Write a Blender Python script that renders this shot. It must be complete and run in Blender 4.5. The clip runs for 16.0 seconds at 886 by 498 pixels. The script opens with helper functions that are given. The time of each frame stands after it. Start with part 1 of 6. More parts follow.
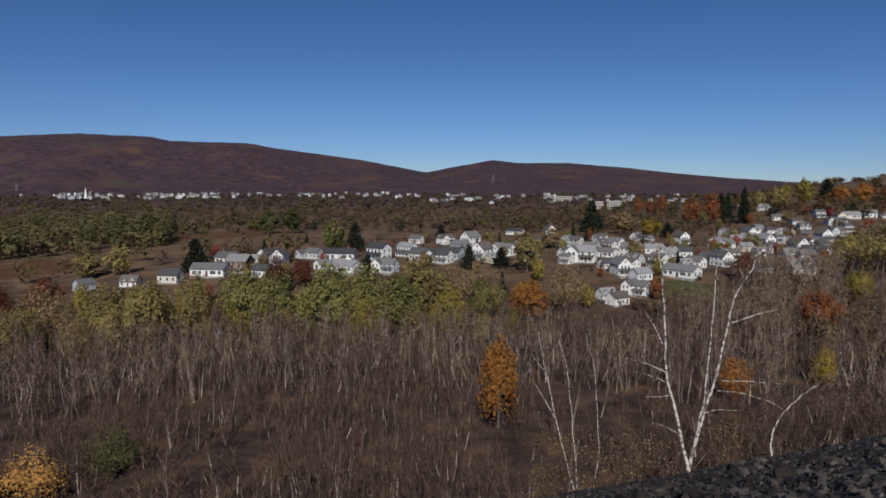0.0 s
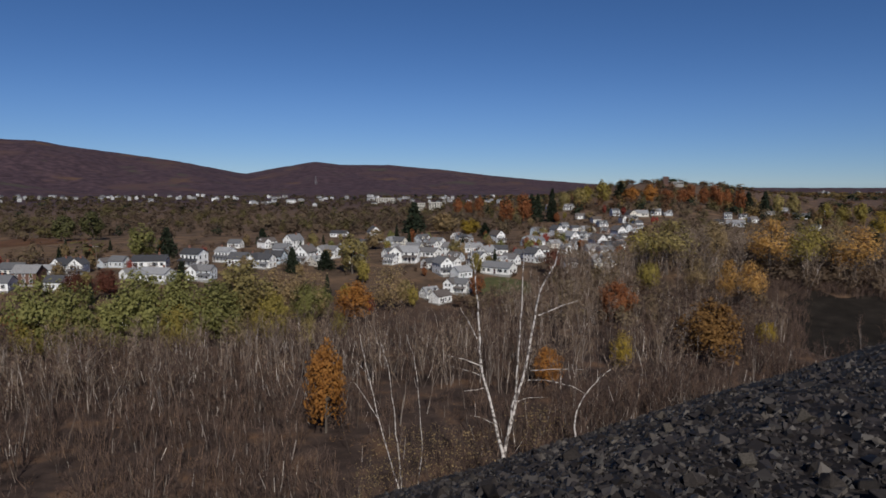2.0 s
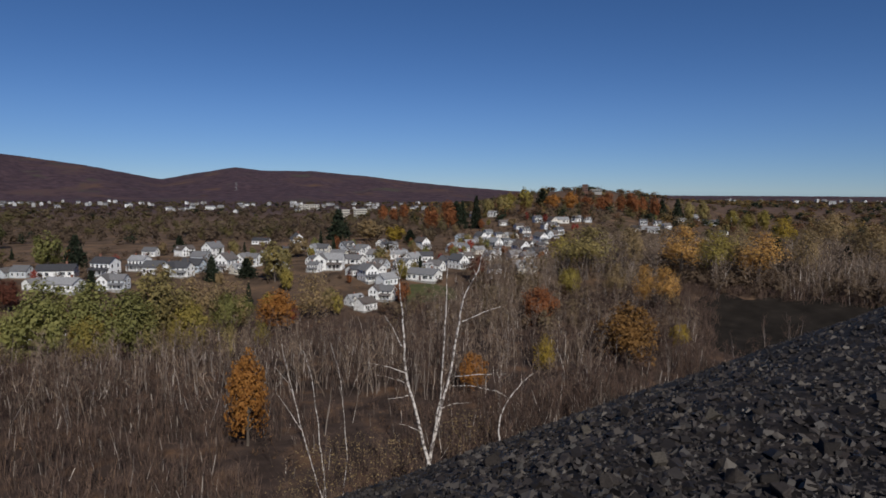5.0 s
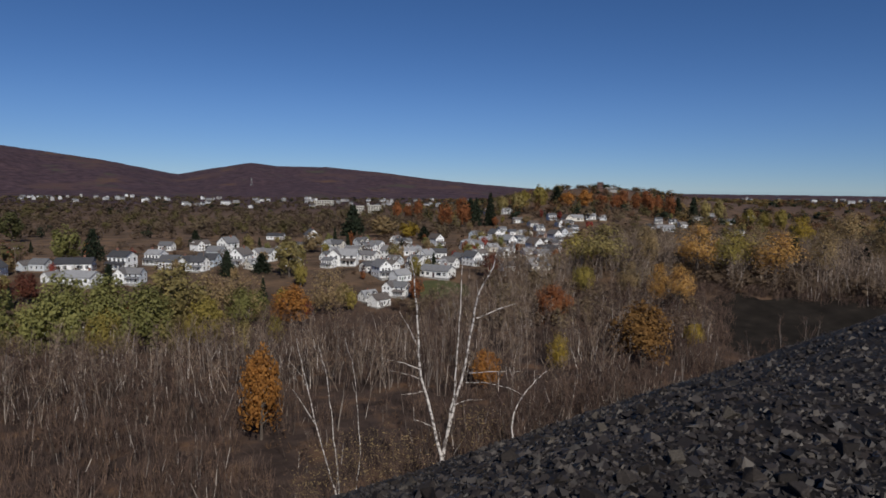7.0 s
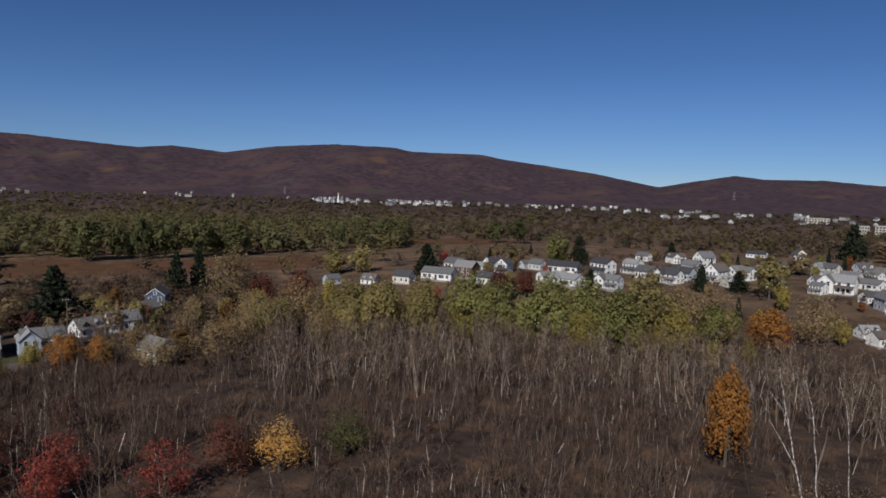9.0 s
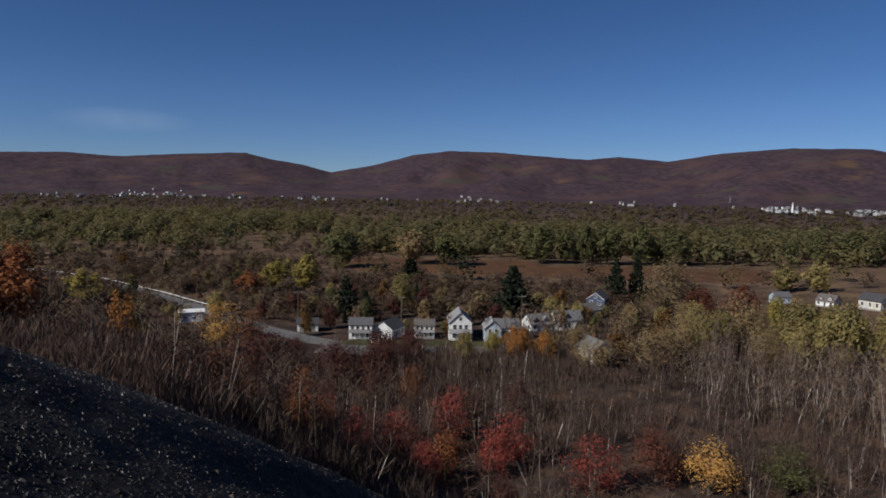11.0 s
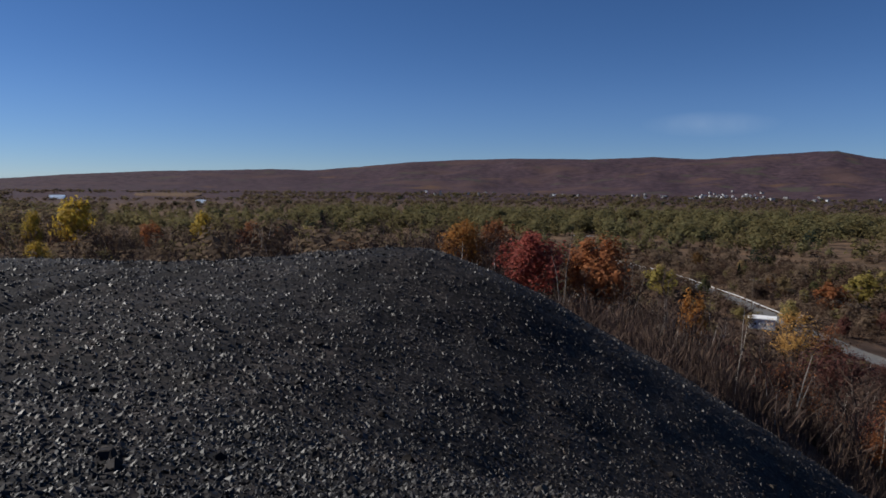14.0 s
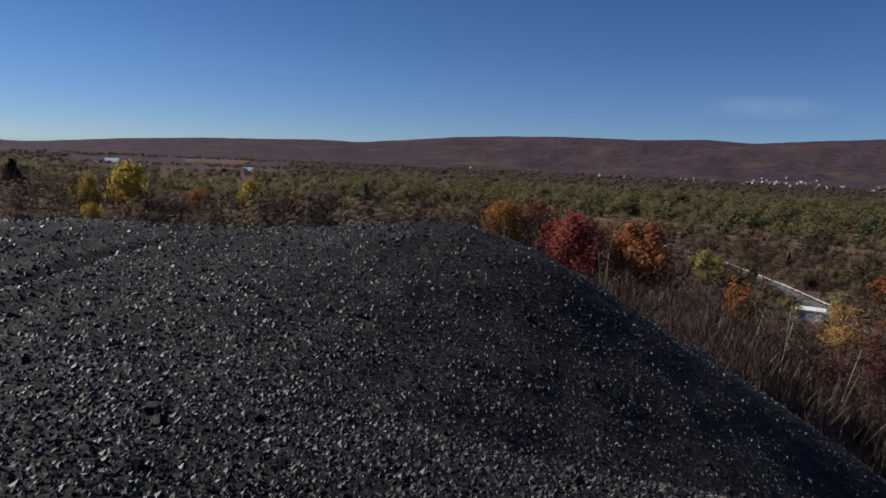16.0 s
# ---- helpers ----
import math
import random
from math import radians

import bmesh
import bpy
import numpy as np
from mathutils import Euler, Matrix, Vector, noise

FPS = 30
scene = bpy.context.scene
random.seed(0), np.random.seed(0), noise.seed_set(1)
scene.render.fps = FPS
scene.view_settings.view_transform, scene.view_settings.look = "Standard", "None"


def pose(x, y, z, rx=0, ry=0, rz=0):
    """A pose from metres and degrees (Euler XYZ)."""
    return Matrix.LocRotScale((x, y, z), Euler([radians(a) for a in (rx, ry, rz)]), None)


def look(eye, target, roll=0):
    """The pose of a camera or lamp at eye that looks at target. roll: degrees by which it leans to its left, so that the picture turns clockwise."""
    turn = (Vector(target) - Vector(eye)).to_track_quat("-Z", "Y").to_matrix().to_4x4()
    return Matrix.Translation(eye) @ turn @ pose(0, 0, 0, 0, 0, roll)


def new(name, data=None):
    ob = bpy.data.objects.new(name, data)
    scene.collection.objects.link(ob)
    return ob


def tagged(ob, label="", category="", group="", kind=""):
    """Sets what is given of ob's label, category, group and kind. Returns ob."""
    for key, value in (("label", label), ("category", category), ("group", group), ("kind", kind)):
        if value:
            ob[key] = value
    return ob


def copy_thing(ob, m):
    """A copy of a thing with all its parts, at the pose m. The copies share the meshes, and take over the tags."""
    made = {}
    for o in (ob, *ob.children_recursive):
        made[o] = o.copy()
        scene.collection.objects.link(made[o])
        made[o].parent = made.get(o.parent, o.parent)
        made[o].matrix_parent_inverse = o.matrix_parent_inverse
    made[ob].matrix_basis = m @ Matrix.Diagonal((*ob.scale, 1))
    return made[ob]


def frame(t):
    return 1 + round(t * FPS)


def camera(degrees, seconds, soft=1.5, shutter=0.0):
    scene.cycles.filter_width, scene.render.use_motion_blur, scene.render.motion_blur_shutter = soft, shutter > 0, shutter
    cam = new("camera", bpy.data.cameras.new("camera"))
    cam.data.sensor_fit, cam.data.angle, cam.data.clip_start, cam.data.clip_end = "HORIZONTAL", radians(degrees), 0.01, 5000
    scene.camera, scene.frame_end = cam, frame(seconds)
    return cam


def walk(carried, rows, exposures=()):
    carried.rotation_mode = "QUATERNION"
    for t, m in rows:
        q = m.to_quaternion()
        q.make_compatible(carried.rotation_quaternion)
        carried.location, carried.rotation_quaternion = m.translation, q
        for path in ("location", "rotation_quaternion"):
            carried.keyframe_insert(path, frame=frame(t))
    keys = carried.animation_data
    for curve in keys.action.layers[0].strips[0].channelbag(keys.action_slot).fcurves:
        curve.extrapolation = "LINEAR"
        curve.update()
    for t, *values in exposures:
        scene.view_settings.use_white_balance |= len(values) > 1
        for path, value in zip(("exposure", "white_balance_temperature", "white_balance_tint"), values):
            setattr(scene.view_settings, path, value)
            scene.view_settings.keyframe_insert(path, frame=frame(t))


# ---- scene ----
cam = camera(66.55, 16.0, soft=1.7)
EXPO, SKY_STRENGTH, SUN_STRENGTH = 0.0, 0.064, 4.35
EYE_Z = 45.0
# (seconds, sideways shift in metres, tilt, lean, turn)
PATH_ROWS = (
    (0.0, 0.30, 84.22, -0.09, 0.01),
    (0.5, 0.29, 84.13, 0.01, -7.34),
    (1.0, 0.17, 84.11, 0.25, -12.44),
    (1.5, 0.08, 84.27, 0.14, -13.95),
    (2.0, 0.05, 84.40, -0.11, -14.83),
    (2.5, 0.02, 84.62, -0.20, -15.47),
    (3.0, 0.02, 84.74, 0.06, -16.25),
    (3.5, 0.02, 84.87, 0.02, -16.71),
    (4.0, 0.00, 85.01, -0.20, -17.84),
    (4.5, 0.00, 85.02, -0.45, -19.60),
    (5.0, 0.00, 85.00, -0.37, -21.16),
    (7.5, 0.10, 84.54, -1.11, -18.80),
    (8.0, 0.20, 84.79, -1.51, -10.49),
    (8.5, 0.30, 84.88, -1.50, 5.03),
    (9.0, 0.33, 84.94, -1.77, 19.06),
    (9.5, 0.33, 84.84, -1.77, 29.52),
    (10.0, 0.30, 84.98, -1.75, 39.21),
    (12.5, 0.00, 83.97, -0.27, 75.54),
    (13.0, 0.00, 83.77, -0.46, 83.15),
    (13.5, 0.00, 83.93, -0.54, 91.93),
    (14.0, 0.00, 84.18, -0.72, 101.48),
    (14.5, 0.00, 84.13, -1.06, 110.13),
    (15.0, 0.00, 84.00, -1.75, 114.38),
    (15.5, 0.00, 83.42, -2.66, 108.69),
    (16.0, 0.00, 82.01, -2.63, 105.26),
)
PATH = [(t, pose(-s * 0.94, -s * 0.34, EYE_Z, rx, ry, rz)) for t, s, rx, ry, rz in PATH_ROWS]
walk(cam, PATH, exposures=((0.0, EXPO - 0.03), (10.0, EXPO - 0.05), (12.5, EXPO + 0.1), (14.0, EXPO + 0.2), (16.0, EXPO + 0.2)))


# ---- helpers of this scene ----
def polar(az, r):
    """Plan position at a bearing (degrees, to the left of +y) and a distance from the lookout."""
    a = radians(az)
    return -math.sin(a) * r, math.cos(a) * r


def smooth(a, b, v):
    k = np.clip((v - a) / (b - a), 0.0, 1.0)
    return k * k * (3 - 2 * k)


def hash01(ix, iy):
    h = np.sin(ix * 127.1 + iy * 311.7) * 43758.5453
    return h - np.floor(h)


def noise2(x, y):
    """Smooth value noise, 0 to 1, on arrays."""
    ix, iy = np.floor(x), np.floor(y)
    fx, fy = x - ix, y - iy
    fx, fy = fx * fx * (3 - 2 * fx), fy * fy * (3 - 2 * fy)
    a, b = hash01(ix, iy), hash01(ix + 1, iy)
    c, d = hash01(ix, iy + 1), hash01(ix + 1, iy + 1)
    return (a * (1 - fx) + b * fx) * (1 - fy) + (c * (1 - fx) + d * fx) * fy


def fractal(x, y, octaves=4):
    v, amp, tot = 0.0, 1.0, 0.0
    for k in range(octaves):
        v = v + amp * noise2(x * 2 ** k + 17.3 * k, y * 2 ** k + 5.1 * k)
        tot += amp
        amp *= 0.5
    return v / tot


# skyline of the mountains: bearing and height angle of the crest
RIDGE_A = (-180, 0.3, -100, 0.2, -60, -0.25, -40, -0.3, -30, -0.2, -26.8, 0.0, -23, 0.27, -19, 0.63, -14.7, 1.13, -10.2, 1.5, -6.4, 1.48,
           -4.1, 1.72, -0.8, 1.15, 1.4, 0.7, 4, 1.18, 6.4, 1.64, 9.6, 2.08, 14.2, 2.64, 15.9, 2.98, 21.8, 3.02, 23.1, 3.3,
           28, 3.42, 32.9, 3.05, 36.9, 2.4, 40.9, 2.75, 43.3, 2.48, 45.6, 2.63)
RIDGE_B = (50.8, 3.0, 54.8, 3.05, 57.8, 2.65, 61, 1.75, 64.6, 1.08, 67, 1.68, 69.4, 2.0, 71.6, 2.5, 76.3, 2.22, 81, 1.88,
           84.3, 2.06, 89, 1.86, 95.5, 1.88, 100, 1.71, 104.2, 1.48, 109, 1.0, 112.3, 0.7, 115.5, 0.75, 124.9, 0.44,
           130.4, 0.12, 137, -0.45, 143, -0.2, 147.5, -0.15, 165, 0.2, 180, 0.3)
RIDGE = np.array(RIDGE_A + RIDGE_B, float).reshape(-1, 2)


def land(x, y):
    """Height of the valley ground, on arrays."""
    x, y = np.asarray(x, float), np.asarray(y, float)
    r = np.hypot(x, y) + 1e-6
    az = np.degrees(np.arctan2(-x, y))
    z = 1.6 * (fractal(x / 60, y / 60, 3) - 0.5) * smooth(60, 120, r)
    z = z + 9.0 * smooth(215, 300, r) * smooth(40, 10, az) * smooth(900, 420, r)
    z = z + 34.0 * np.exp(-((az + 31.0) / 9.5) ** 2) * smooth(430, 980, r) * smooth(1500, 1150, r)
    z = z + 18.0 * smooth(-22, -36, az) * smooth(820, 1250, r) * smooth(3000, 1700, r)
    z = z + 22.0 * np.exp(-((az - 142.0) / 22.0) ** 2) * smooth(90, 260, r) * smooth(700, 420, r)
    a = radians(20.5)
    d, s = -x * math.sin(a) + y * math.cos(a), -x * math.cos(a) - y * math.sin(a)
    bench = np.minimum(27.0, 46.0 - 0.57 * d) * smooth(25, 60, s) * smooth(230, 150, s) * smooth(-60, -20, d)
    z = np.maximum(z, bench)
    crest = EYE_Z + 4250.0 * np.tan(np.radians(np.interp(az, RIDGE[:, 0], RIDGE[:, 1])))
    spur = fractal(az / 5.0 + 40, r / 900.0, 4)
    k = smooth(2250, 4250, r + 520 * (spur - 0.5) * smooth(4250, 3300, r)) ** 1.15
    back = smooth(4250, 4900, r)
    z = z + np.maximum(crest - 3.0, 3.0) * k * (1 - 0.25 * back)
    z = z + 7.0 * (fractal(x / 38.0, y / 38.0, 2) - 0.5) * smooth(2500, 3000, r)
    return z


# where the bank's steep side begins (distance out from the lookout's line), along the bank
LIP_S = np.array((-50, 0.5, 2.4, 3.7, 5.0, 7.5, 10.0, 12.5, 15.0, 50.0))
LIP_D = np.array((2.69, 2.69, 2.8, 2.25, -0.80, -0.61, 0.31, 1.72, 1.84, 1.84))
# a wheel rut over the plateau
RUT_S = np.array((2.0, 6.2, 8.2, 10.1, 11.5, 13.6, 15.0))
RUT_D = np.array((-4.9, -4.45, -4.15, -3.95, -3.4, -1.8, -0.6))


def bank(x, y):
    """Height of the spoil bank under the lookout, on arrays."""
    x, y = np.asarray(x, float), np.asarray(y, float)
    a = radians(20.5)
    d = -x * math.sin(a) + y * math.cos(a)
    s = -x * math.cos(a) - y * math.sin(a)
    far_off = smooth(2, 6, np.hypot(x, y))
    rough = (0.2 * (fractal(x / 2.1, y / 2.1, 3) - 0.5) + 0.10 * (fractal(x / 0.6 + 4, y / 0.6, 2) - 0.5)) * far_off
    lip = sum(np.interp(s + o, LIP_S, LIP_D) for o in (-0.9, -0.45, 0.0, 0.45, 0.9)) / 5
    lower = 2.0 * np.log1p(np.exp(np.clip((d - 10.0) / 2.0, -30, 60)))
    west = smooth(1, 4, s)
    steep = 1.5 * np.log1p(np.exp(np.clip((d - lip - 5.5) / 1.5, -30, 60)))
    slope = -1.7 - (0.52 * (1 - west) + 0.419 * west) * (d - lip) - 0.248 * west * steep - 0.06 * (1 - west) * lower
    top = -1.7 + 0.0 * d
    for shift, deep in ((0.0, 0.15), (-1.55, 0.11), (-2.6, 0.05)):
        e = d - np.interp(s, RUT_S, RUT_D) - shift - 0.25 * (fractal(s / 1.3 + shift, s * 0, 2) - 0.5)
        top = top + deep * (0.55 * np.exp(-((e - 0.42) / 0.26) ** 2) - np.exp(-(e / 0.24) ** 2)) * smooth(2.5, 5, s)
    far = -1.5 - 0.5 * (s - 15.3)
    k = 0.25 + 0.17 * smooth(3, 5, s)
    z = -k * np.log(np.exp(np.minimum(-slope / k, 500)) + np.exp(-top / k) + np.exp(np.minimum(-far / k, 500)))
    z = z + 0.58 * np.exp(-((s - 13.61) / 2.6) ** 2 - ((d - 2.53) / 2.81) ** 2) + 0.065 * smooth(9, 14, s)
    return EYE_Z + z + rough


def ground_z(x, y):
    return float(np.maximum(land(x, y), bank(x, y) if math.hypot(x, y) < 140 else -1e3))


def mesh_object(name, verts, faces, material, parent=None, smooth_faces=False):
    me = bpy.data.meshes.new(name)
    verts = np.asarray(verts, np.float32)
    if isinstance(faces, np.ndarray):
        n, k = faces.shape
        me.vertices.add(len(verts))
        me.vertices.foreach_set("co", verts.ravel())
        me.loops.add(n * k)
        me.loops.foreach_set("vertex_index", faces.astype(np.int32).ravel())
        me.polygons.add(n)
        me.polygons.foreach_set("loop_start", np.arange(0, n * k, k, dtype=np.int32))
        me.update(calc_edges=True)
    else:
        me.from_pydata([tuple(v) for v in verts.tolist()], [], faces)
    me.polygons.foreach_set("use_smooth", np.full(len(me.polygons), smooth_faces, dtype=bool))
    me.materials.append(material)
    ob = new(name, me)
    if parent is not None:
        ob.parent = parent
    return ob


def part(name, bm, material, parent, label=""):
    me = bpy.data.meshes.new(name)
    bm.to_mesh(me)
    bm.free()
    me.materials.append(material)
    ob = new(name, me)
    ob.parent = parent
    return tagged(ob, label)


# ---- world and sun ----
SUN_AZ, SUN_EL = 178.0, 36.5
world = bpy.data.worlds.new("sky")
scene.world = world
world.use_nodes = True
wn = world.node_tree.nodes
wl = world.node_tree.links
sky = wn.new("ShaderNodeTexSky")
sky.sky_type, sky.sun_disc = "NISHITA", False
sky.sun_elevation, sky.sun_rotation = radians(SUN_EL), radians(-SUN_AZ)
sky.air_density, sky.dust_density, sky.ozone_density, sky.altitude = 0.62, 0.0, 6.0, 300
tone = wn.new("ShaderNodeHueSaturation")
tone.inputs["Saturation"].default_value = 1.12
wl.new(sky.outputs[0], tone.inputs["Color"])
tint = wn.new("ShaderNodeMixRGB")
tint.blend_type = "MULTIPLY"
tint.inputs["Fac"].default_value = 1.0
tint.inputs["Color2"].default_value = (1.13, 1.0, 1.045, 1)
wl.new(tone.outputs[0], tint.inputs["Color1"])
# the clear autumn air keeps its blue down to the horizon
wsep = wn.new("ShaderNodeSeparateXYZ")
wclear = wn.new("ShaderNodeMapRange")
wclear.interpolation_type = "SMOOTHSTEP"
wclear.inputs["From Min"].default_value, wclear.inputs["From Max"].default_value = -0.02, 0.13
wcol = wn.new("ShaderNodeMixRGB")
wcol.inputs["Color1"].default_value, wcol.inputs["Color2"].default_value = (0.78, 0.82, 0.92, 1), (1.13, 1.0, 1.045, 1)
wl.new(wsep.outputs["Z"], wclear.inputs["Value"])
wl.new(wclear.outputs[0], wcol.inputs["Fac"])
wl.new(wcol.outputs[0], tint.inputs["Color2"])
# one faint wisp of cloud over the western ridge
wtc = wn.new("ShaderNodeTexCoord")
wsub = wn.new("ShaderNodeVectorMath")
wsub.operation = "SUBTRACT"
cx, cy = polar(80.3, math.cos(radians(4.6)))
wsub.inputs[1].default_value = (cx, cy, math.sin(radians(4.6)))
wmul = wn.new("ShaderNodeVectorMath")
wmul.operation = "MULTIPLY"
wmul.inputs[1].default_value = (10.0, 11.0, 55.0)
wlen = wn.new("ShaderNodeVectorMath")
wlen.operation = "LENGTH"
wnoise = wn.new("ShaderNodeTexNoise")
wnoise.inputs["Scale"].default_value, wnoise.inputs["Detail"].default_value = 30.0, 5
wrange = wn.new("ShaderNodeMapRange")
wrange.inputs["From Min"].default_value, wrange.inputs["From Max"].default_value = 1.0, 0.1
wrange.inputs["To Max"].default_value = 0.3
wprod = wn.new("ShaderNodeMath")
wprod.operation = "MULTIPLY"
cloud = wn.new("ShaderNodeMixRGB")
cloud.inputs["Color2"].default_value = (6.5, 8.0, 10.0, 1)
wl.new(wtc.outputs["Generated"], wsep.inputs[0])
wl.new(wtc.outputs["Generated"], wsub.inputs[0])
wl.new(wsub.outputs[0], wmul.inputs[0])
wl.new(wmul.outputs[0], wlen.inputs[0])
wl.new(wtc.outputs["Generated"], wnoise.inputs["Vector"])
wl.new(wlen.outputs["Value"], wrange.inputs["Value"])
wl.new(wrange.outputs[0], wprod.inputs[0])
wl.new(wnoise.outputs["Fac"], wprod.inputs[1])
wl.new(wprod.outputs[0], cloud.inputs["Fac"])
wl.new(tint.outputs[0], cloud.inputs["Color1"])
wl.new(cloud.outputs[0], wn["Background"].inputs[0])
wn["Background"].inputs[1].default_value = SKY_STRENGTH
sun = new("sun", bpy.data.lights.new("sun", "SUN"))
sun.data.energy, sun.data.angle, sun.data.color = SUN_STRENGTH, radians(0.53), (1.0, 0.955, 0.89)
sx, sy = polar(SUN_AZ, math.cos(radians(SUN_EL)))
sun.matrix_world = look((sx * 100, sy * 100, math.sin(radians(SUN_EL)) * 100), (0, 0, 0))


# ---- materials ----
def shader(name, rough=0.85, spec=0.3):
    m = bpy.data.materials.new(name)
    m.use_nodes = True
    b = m.node_tree.nodes["Principled BSDF"]
    b.inputs["Roughness"].default_value = rough
    b.inputs["Specular IOR Level"].default_value = spec
    return m, m.node_tree.nodes, m.node_tree.links, b


def ramp_node(nodes, stops):
    r = nodes.new("ShaderNodeValToRGB")
    el = r.color_ramp.elements
    while len(el) < len(stops):
        el.new(0.5)
    for e, (p, c) in zip(el, stops):
        e.position, e.color = p, (*c, 1)
    return r


def noisy(name, stops, scale, rough=0.85, spec=0.3, detail=6, bump=0.0, bump_scale=None, second=None, coords="Object", sharp=0.6):
    """A material whose colour wanders along stops with a noise of the given scale (per metre); second: a wider noise that tints it."""
    m, n, l, b = shader(name, rough, spec)
    tc = n.new("ShaderNodeTexCoord")
    t = n.new("ShaderNodeTexNoise")
    t.inputs["Scale"].default_value, t.inputs["Detail"].default_value, t.inputs["Roughness"].default_value = scale, detail, sharp
    l.new(tc.outputs[coords], t.inputs["Vector"])
    r = ramp_node(n, stops)
    l.new(t.outputs["Fac"], r.inputs["Fac"])
    col = r.outputs["Color"]
    if second:
        s2, c2, lo, hi = second
        t2 = n.new("ShaderNodeTexNoise")
        t2.inputs["Scale"].default_value, t2.inputs["Detail"].default_value = s2, 4
        l.new(tc.outputs[coords], t2.inputs["Vector"])
        mr = n.new("ShaderNodeMapRange")
        mr.inputs["From Min"].default_value, mr.inputs["From Max"].default_value = lo, hi
        l.new(t2.outputs["Fac"], mr.inputs["Value"])
        mx = n.new("ShaderNodeMixRGB")
        mx.inputs["Color2"].default_value = (*c2, 1)
        l.new(mr.outputs[0], mx.inputs["Fac"])
        l.new(col, mx.inputs["Color1"])
        col = mx.outputs[0]
    l.new(col, b.inputs["Base Color"])
    if bump:
        t3 = n.new("ShaderNodeTexNoise")
        t3.inputs["Scale"].default_value, t3.inputs["Detail"].default_value = bump_scale or scale * 3, 5
        l.new(tc.outputs[coords], t3.inputs["Vector"])
        bp = n.new("ShaderNodeBump")
        bp.inputs["Strength"].default_value, bp.inputs["Distance"].default_value = 1.0, bump
        l.new(t3.outputs["Fac"], bp.inputs["Height"])
        l.new(bp.outputs[0], b.inputs["Normal"])
    return m


def by_object(name, stops, rough=0.8, spec=0.3, island=False, grain=None, translucent=0.0):
    """A material whose colour differs from object to object (or from piece to piece)."""
    m, n, l, b = shader(name, rough, spec)
    if island:
        src = n.new("ShaderNodeNewGeometry").outputs["Random Per Island"]
    else:
        src = n.new("ShaderNodeObjectInfo").outputs["Random"]
    r = ramp_node(n, stops)
    l.new(src, r.inputs["Fac"])
    col = r.outputs["Color"]
    if grain:
        tc = n.new("ShaderNodeTexCoord")
        t = n.new("ShaderNodeTexNoise")
        t.inputs["Scale"].default_value, t.inputs["Detail"].default_value = grain[0], 5
        l.new(tc.outputs["Object"], t.inputs["Vector"])
        mr = n.new("ShaderNodeMapRange")
        mr.inputs["From Min"].default_value, mr.inputs["From Max"].default_value = 0.3, 0.7
        mr.inputs["To Min"].default_value, mr.inputs["To Max"].default_value = 1 - grain[1], 1 + grain[1]
        l.new(t.outputs["Fac"], mr.inputs["Value"])
        hv = n.new("ShaderNodeHueSaturation")
        l.new(mr.outputs[0], hv.inputs["Value"])
        l.new(col, hv.inputs["Color"])
        col = hv.outputs[0]
    if translucent and island:
        mr = n.new("ShaderNodeMapRange")
        mr.inputs["To Min"].default_value, mr.inputs["To Max"].default_value = 0.8, 1.2
        hv = n.new("ShaderNodeHueSaturation")
        l.new(n.new("ShaderNodeObjectInfo").outputs["Random"], mr.inputs["Value"])
        l.new(mr.outputs[0], hv.inputs["Value"])
        l.new(col, hv.inputs["Color"])
        col = hv.outputs[0]
    l.new(col, b.inputs["Base Color"])
    if translucent:
        tr = n.new("ShaderNodeBsdfTranslucent")
        l.new(col, tr.inputs["Color"])
        mix = n.new("ShaderNodeMixShader")
        mix.inputs[0].default_value = translucent
        l.new(b.outputs[0], mix.inputs[1])
        l.new(tr.outputs[0], mix.inputs[2])
        l.new(mix.outputs[0], n["Material Output"].inputs["Surface"])
    return m


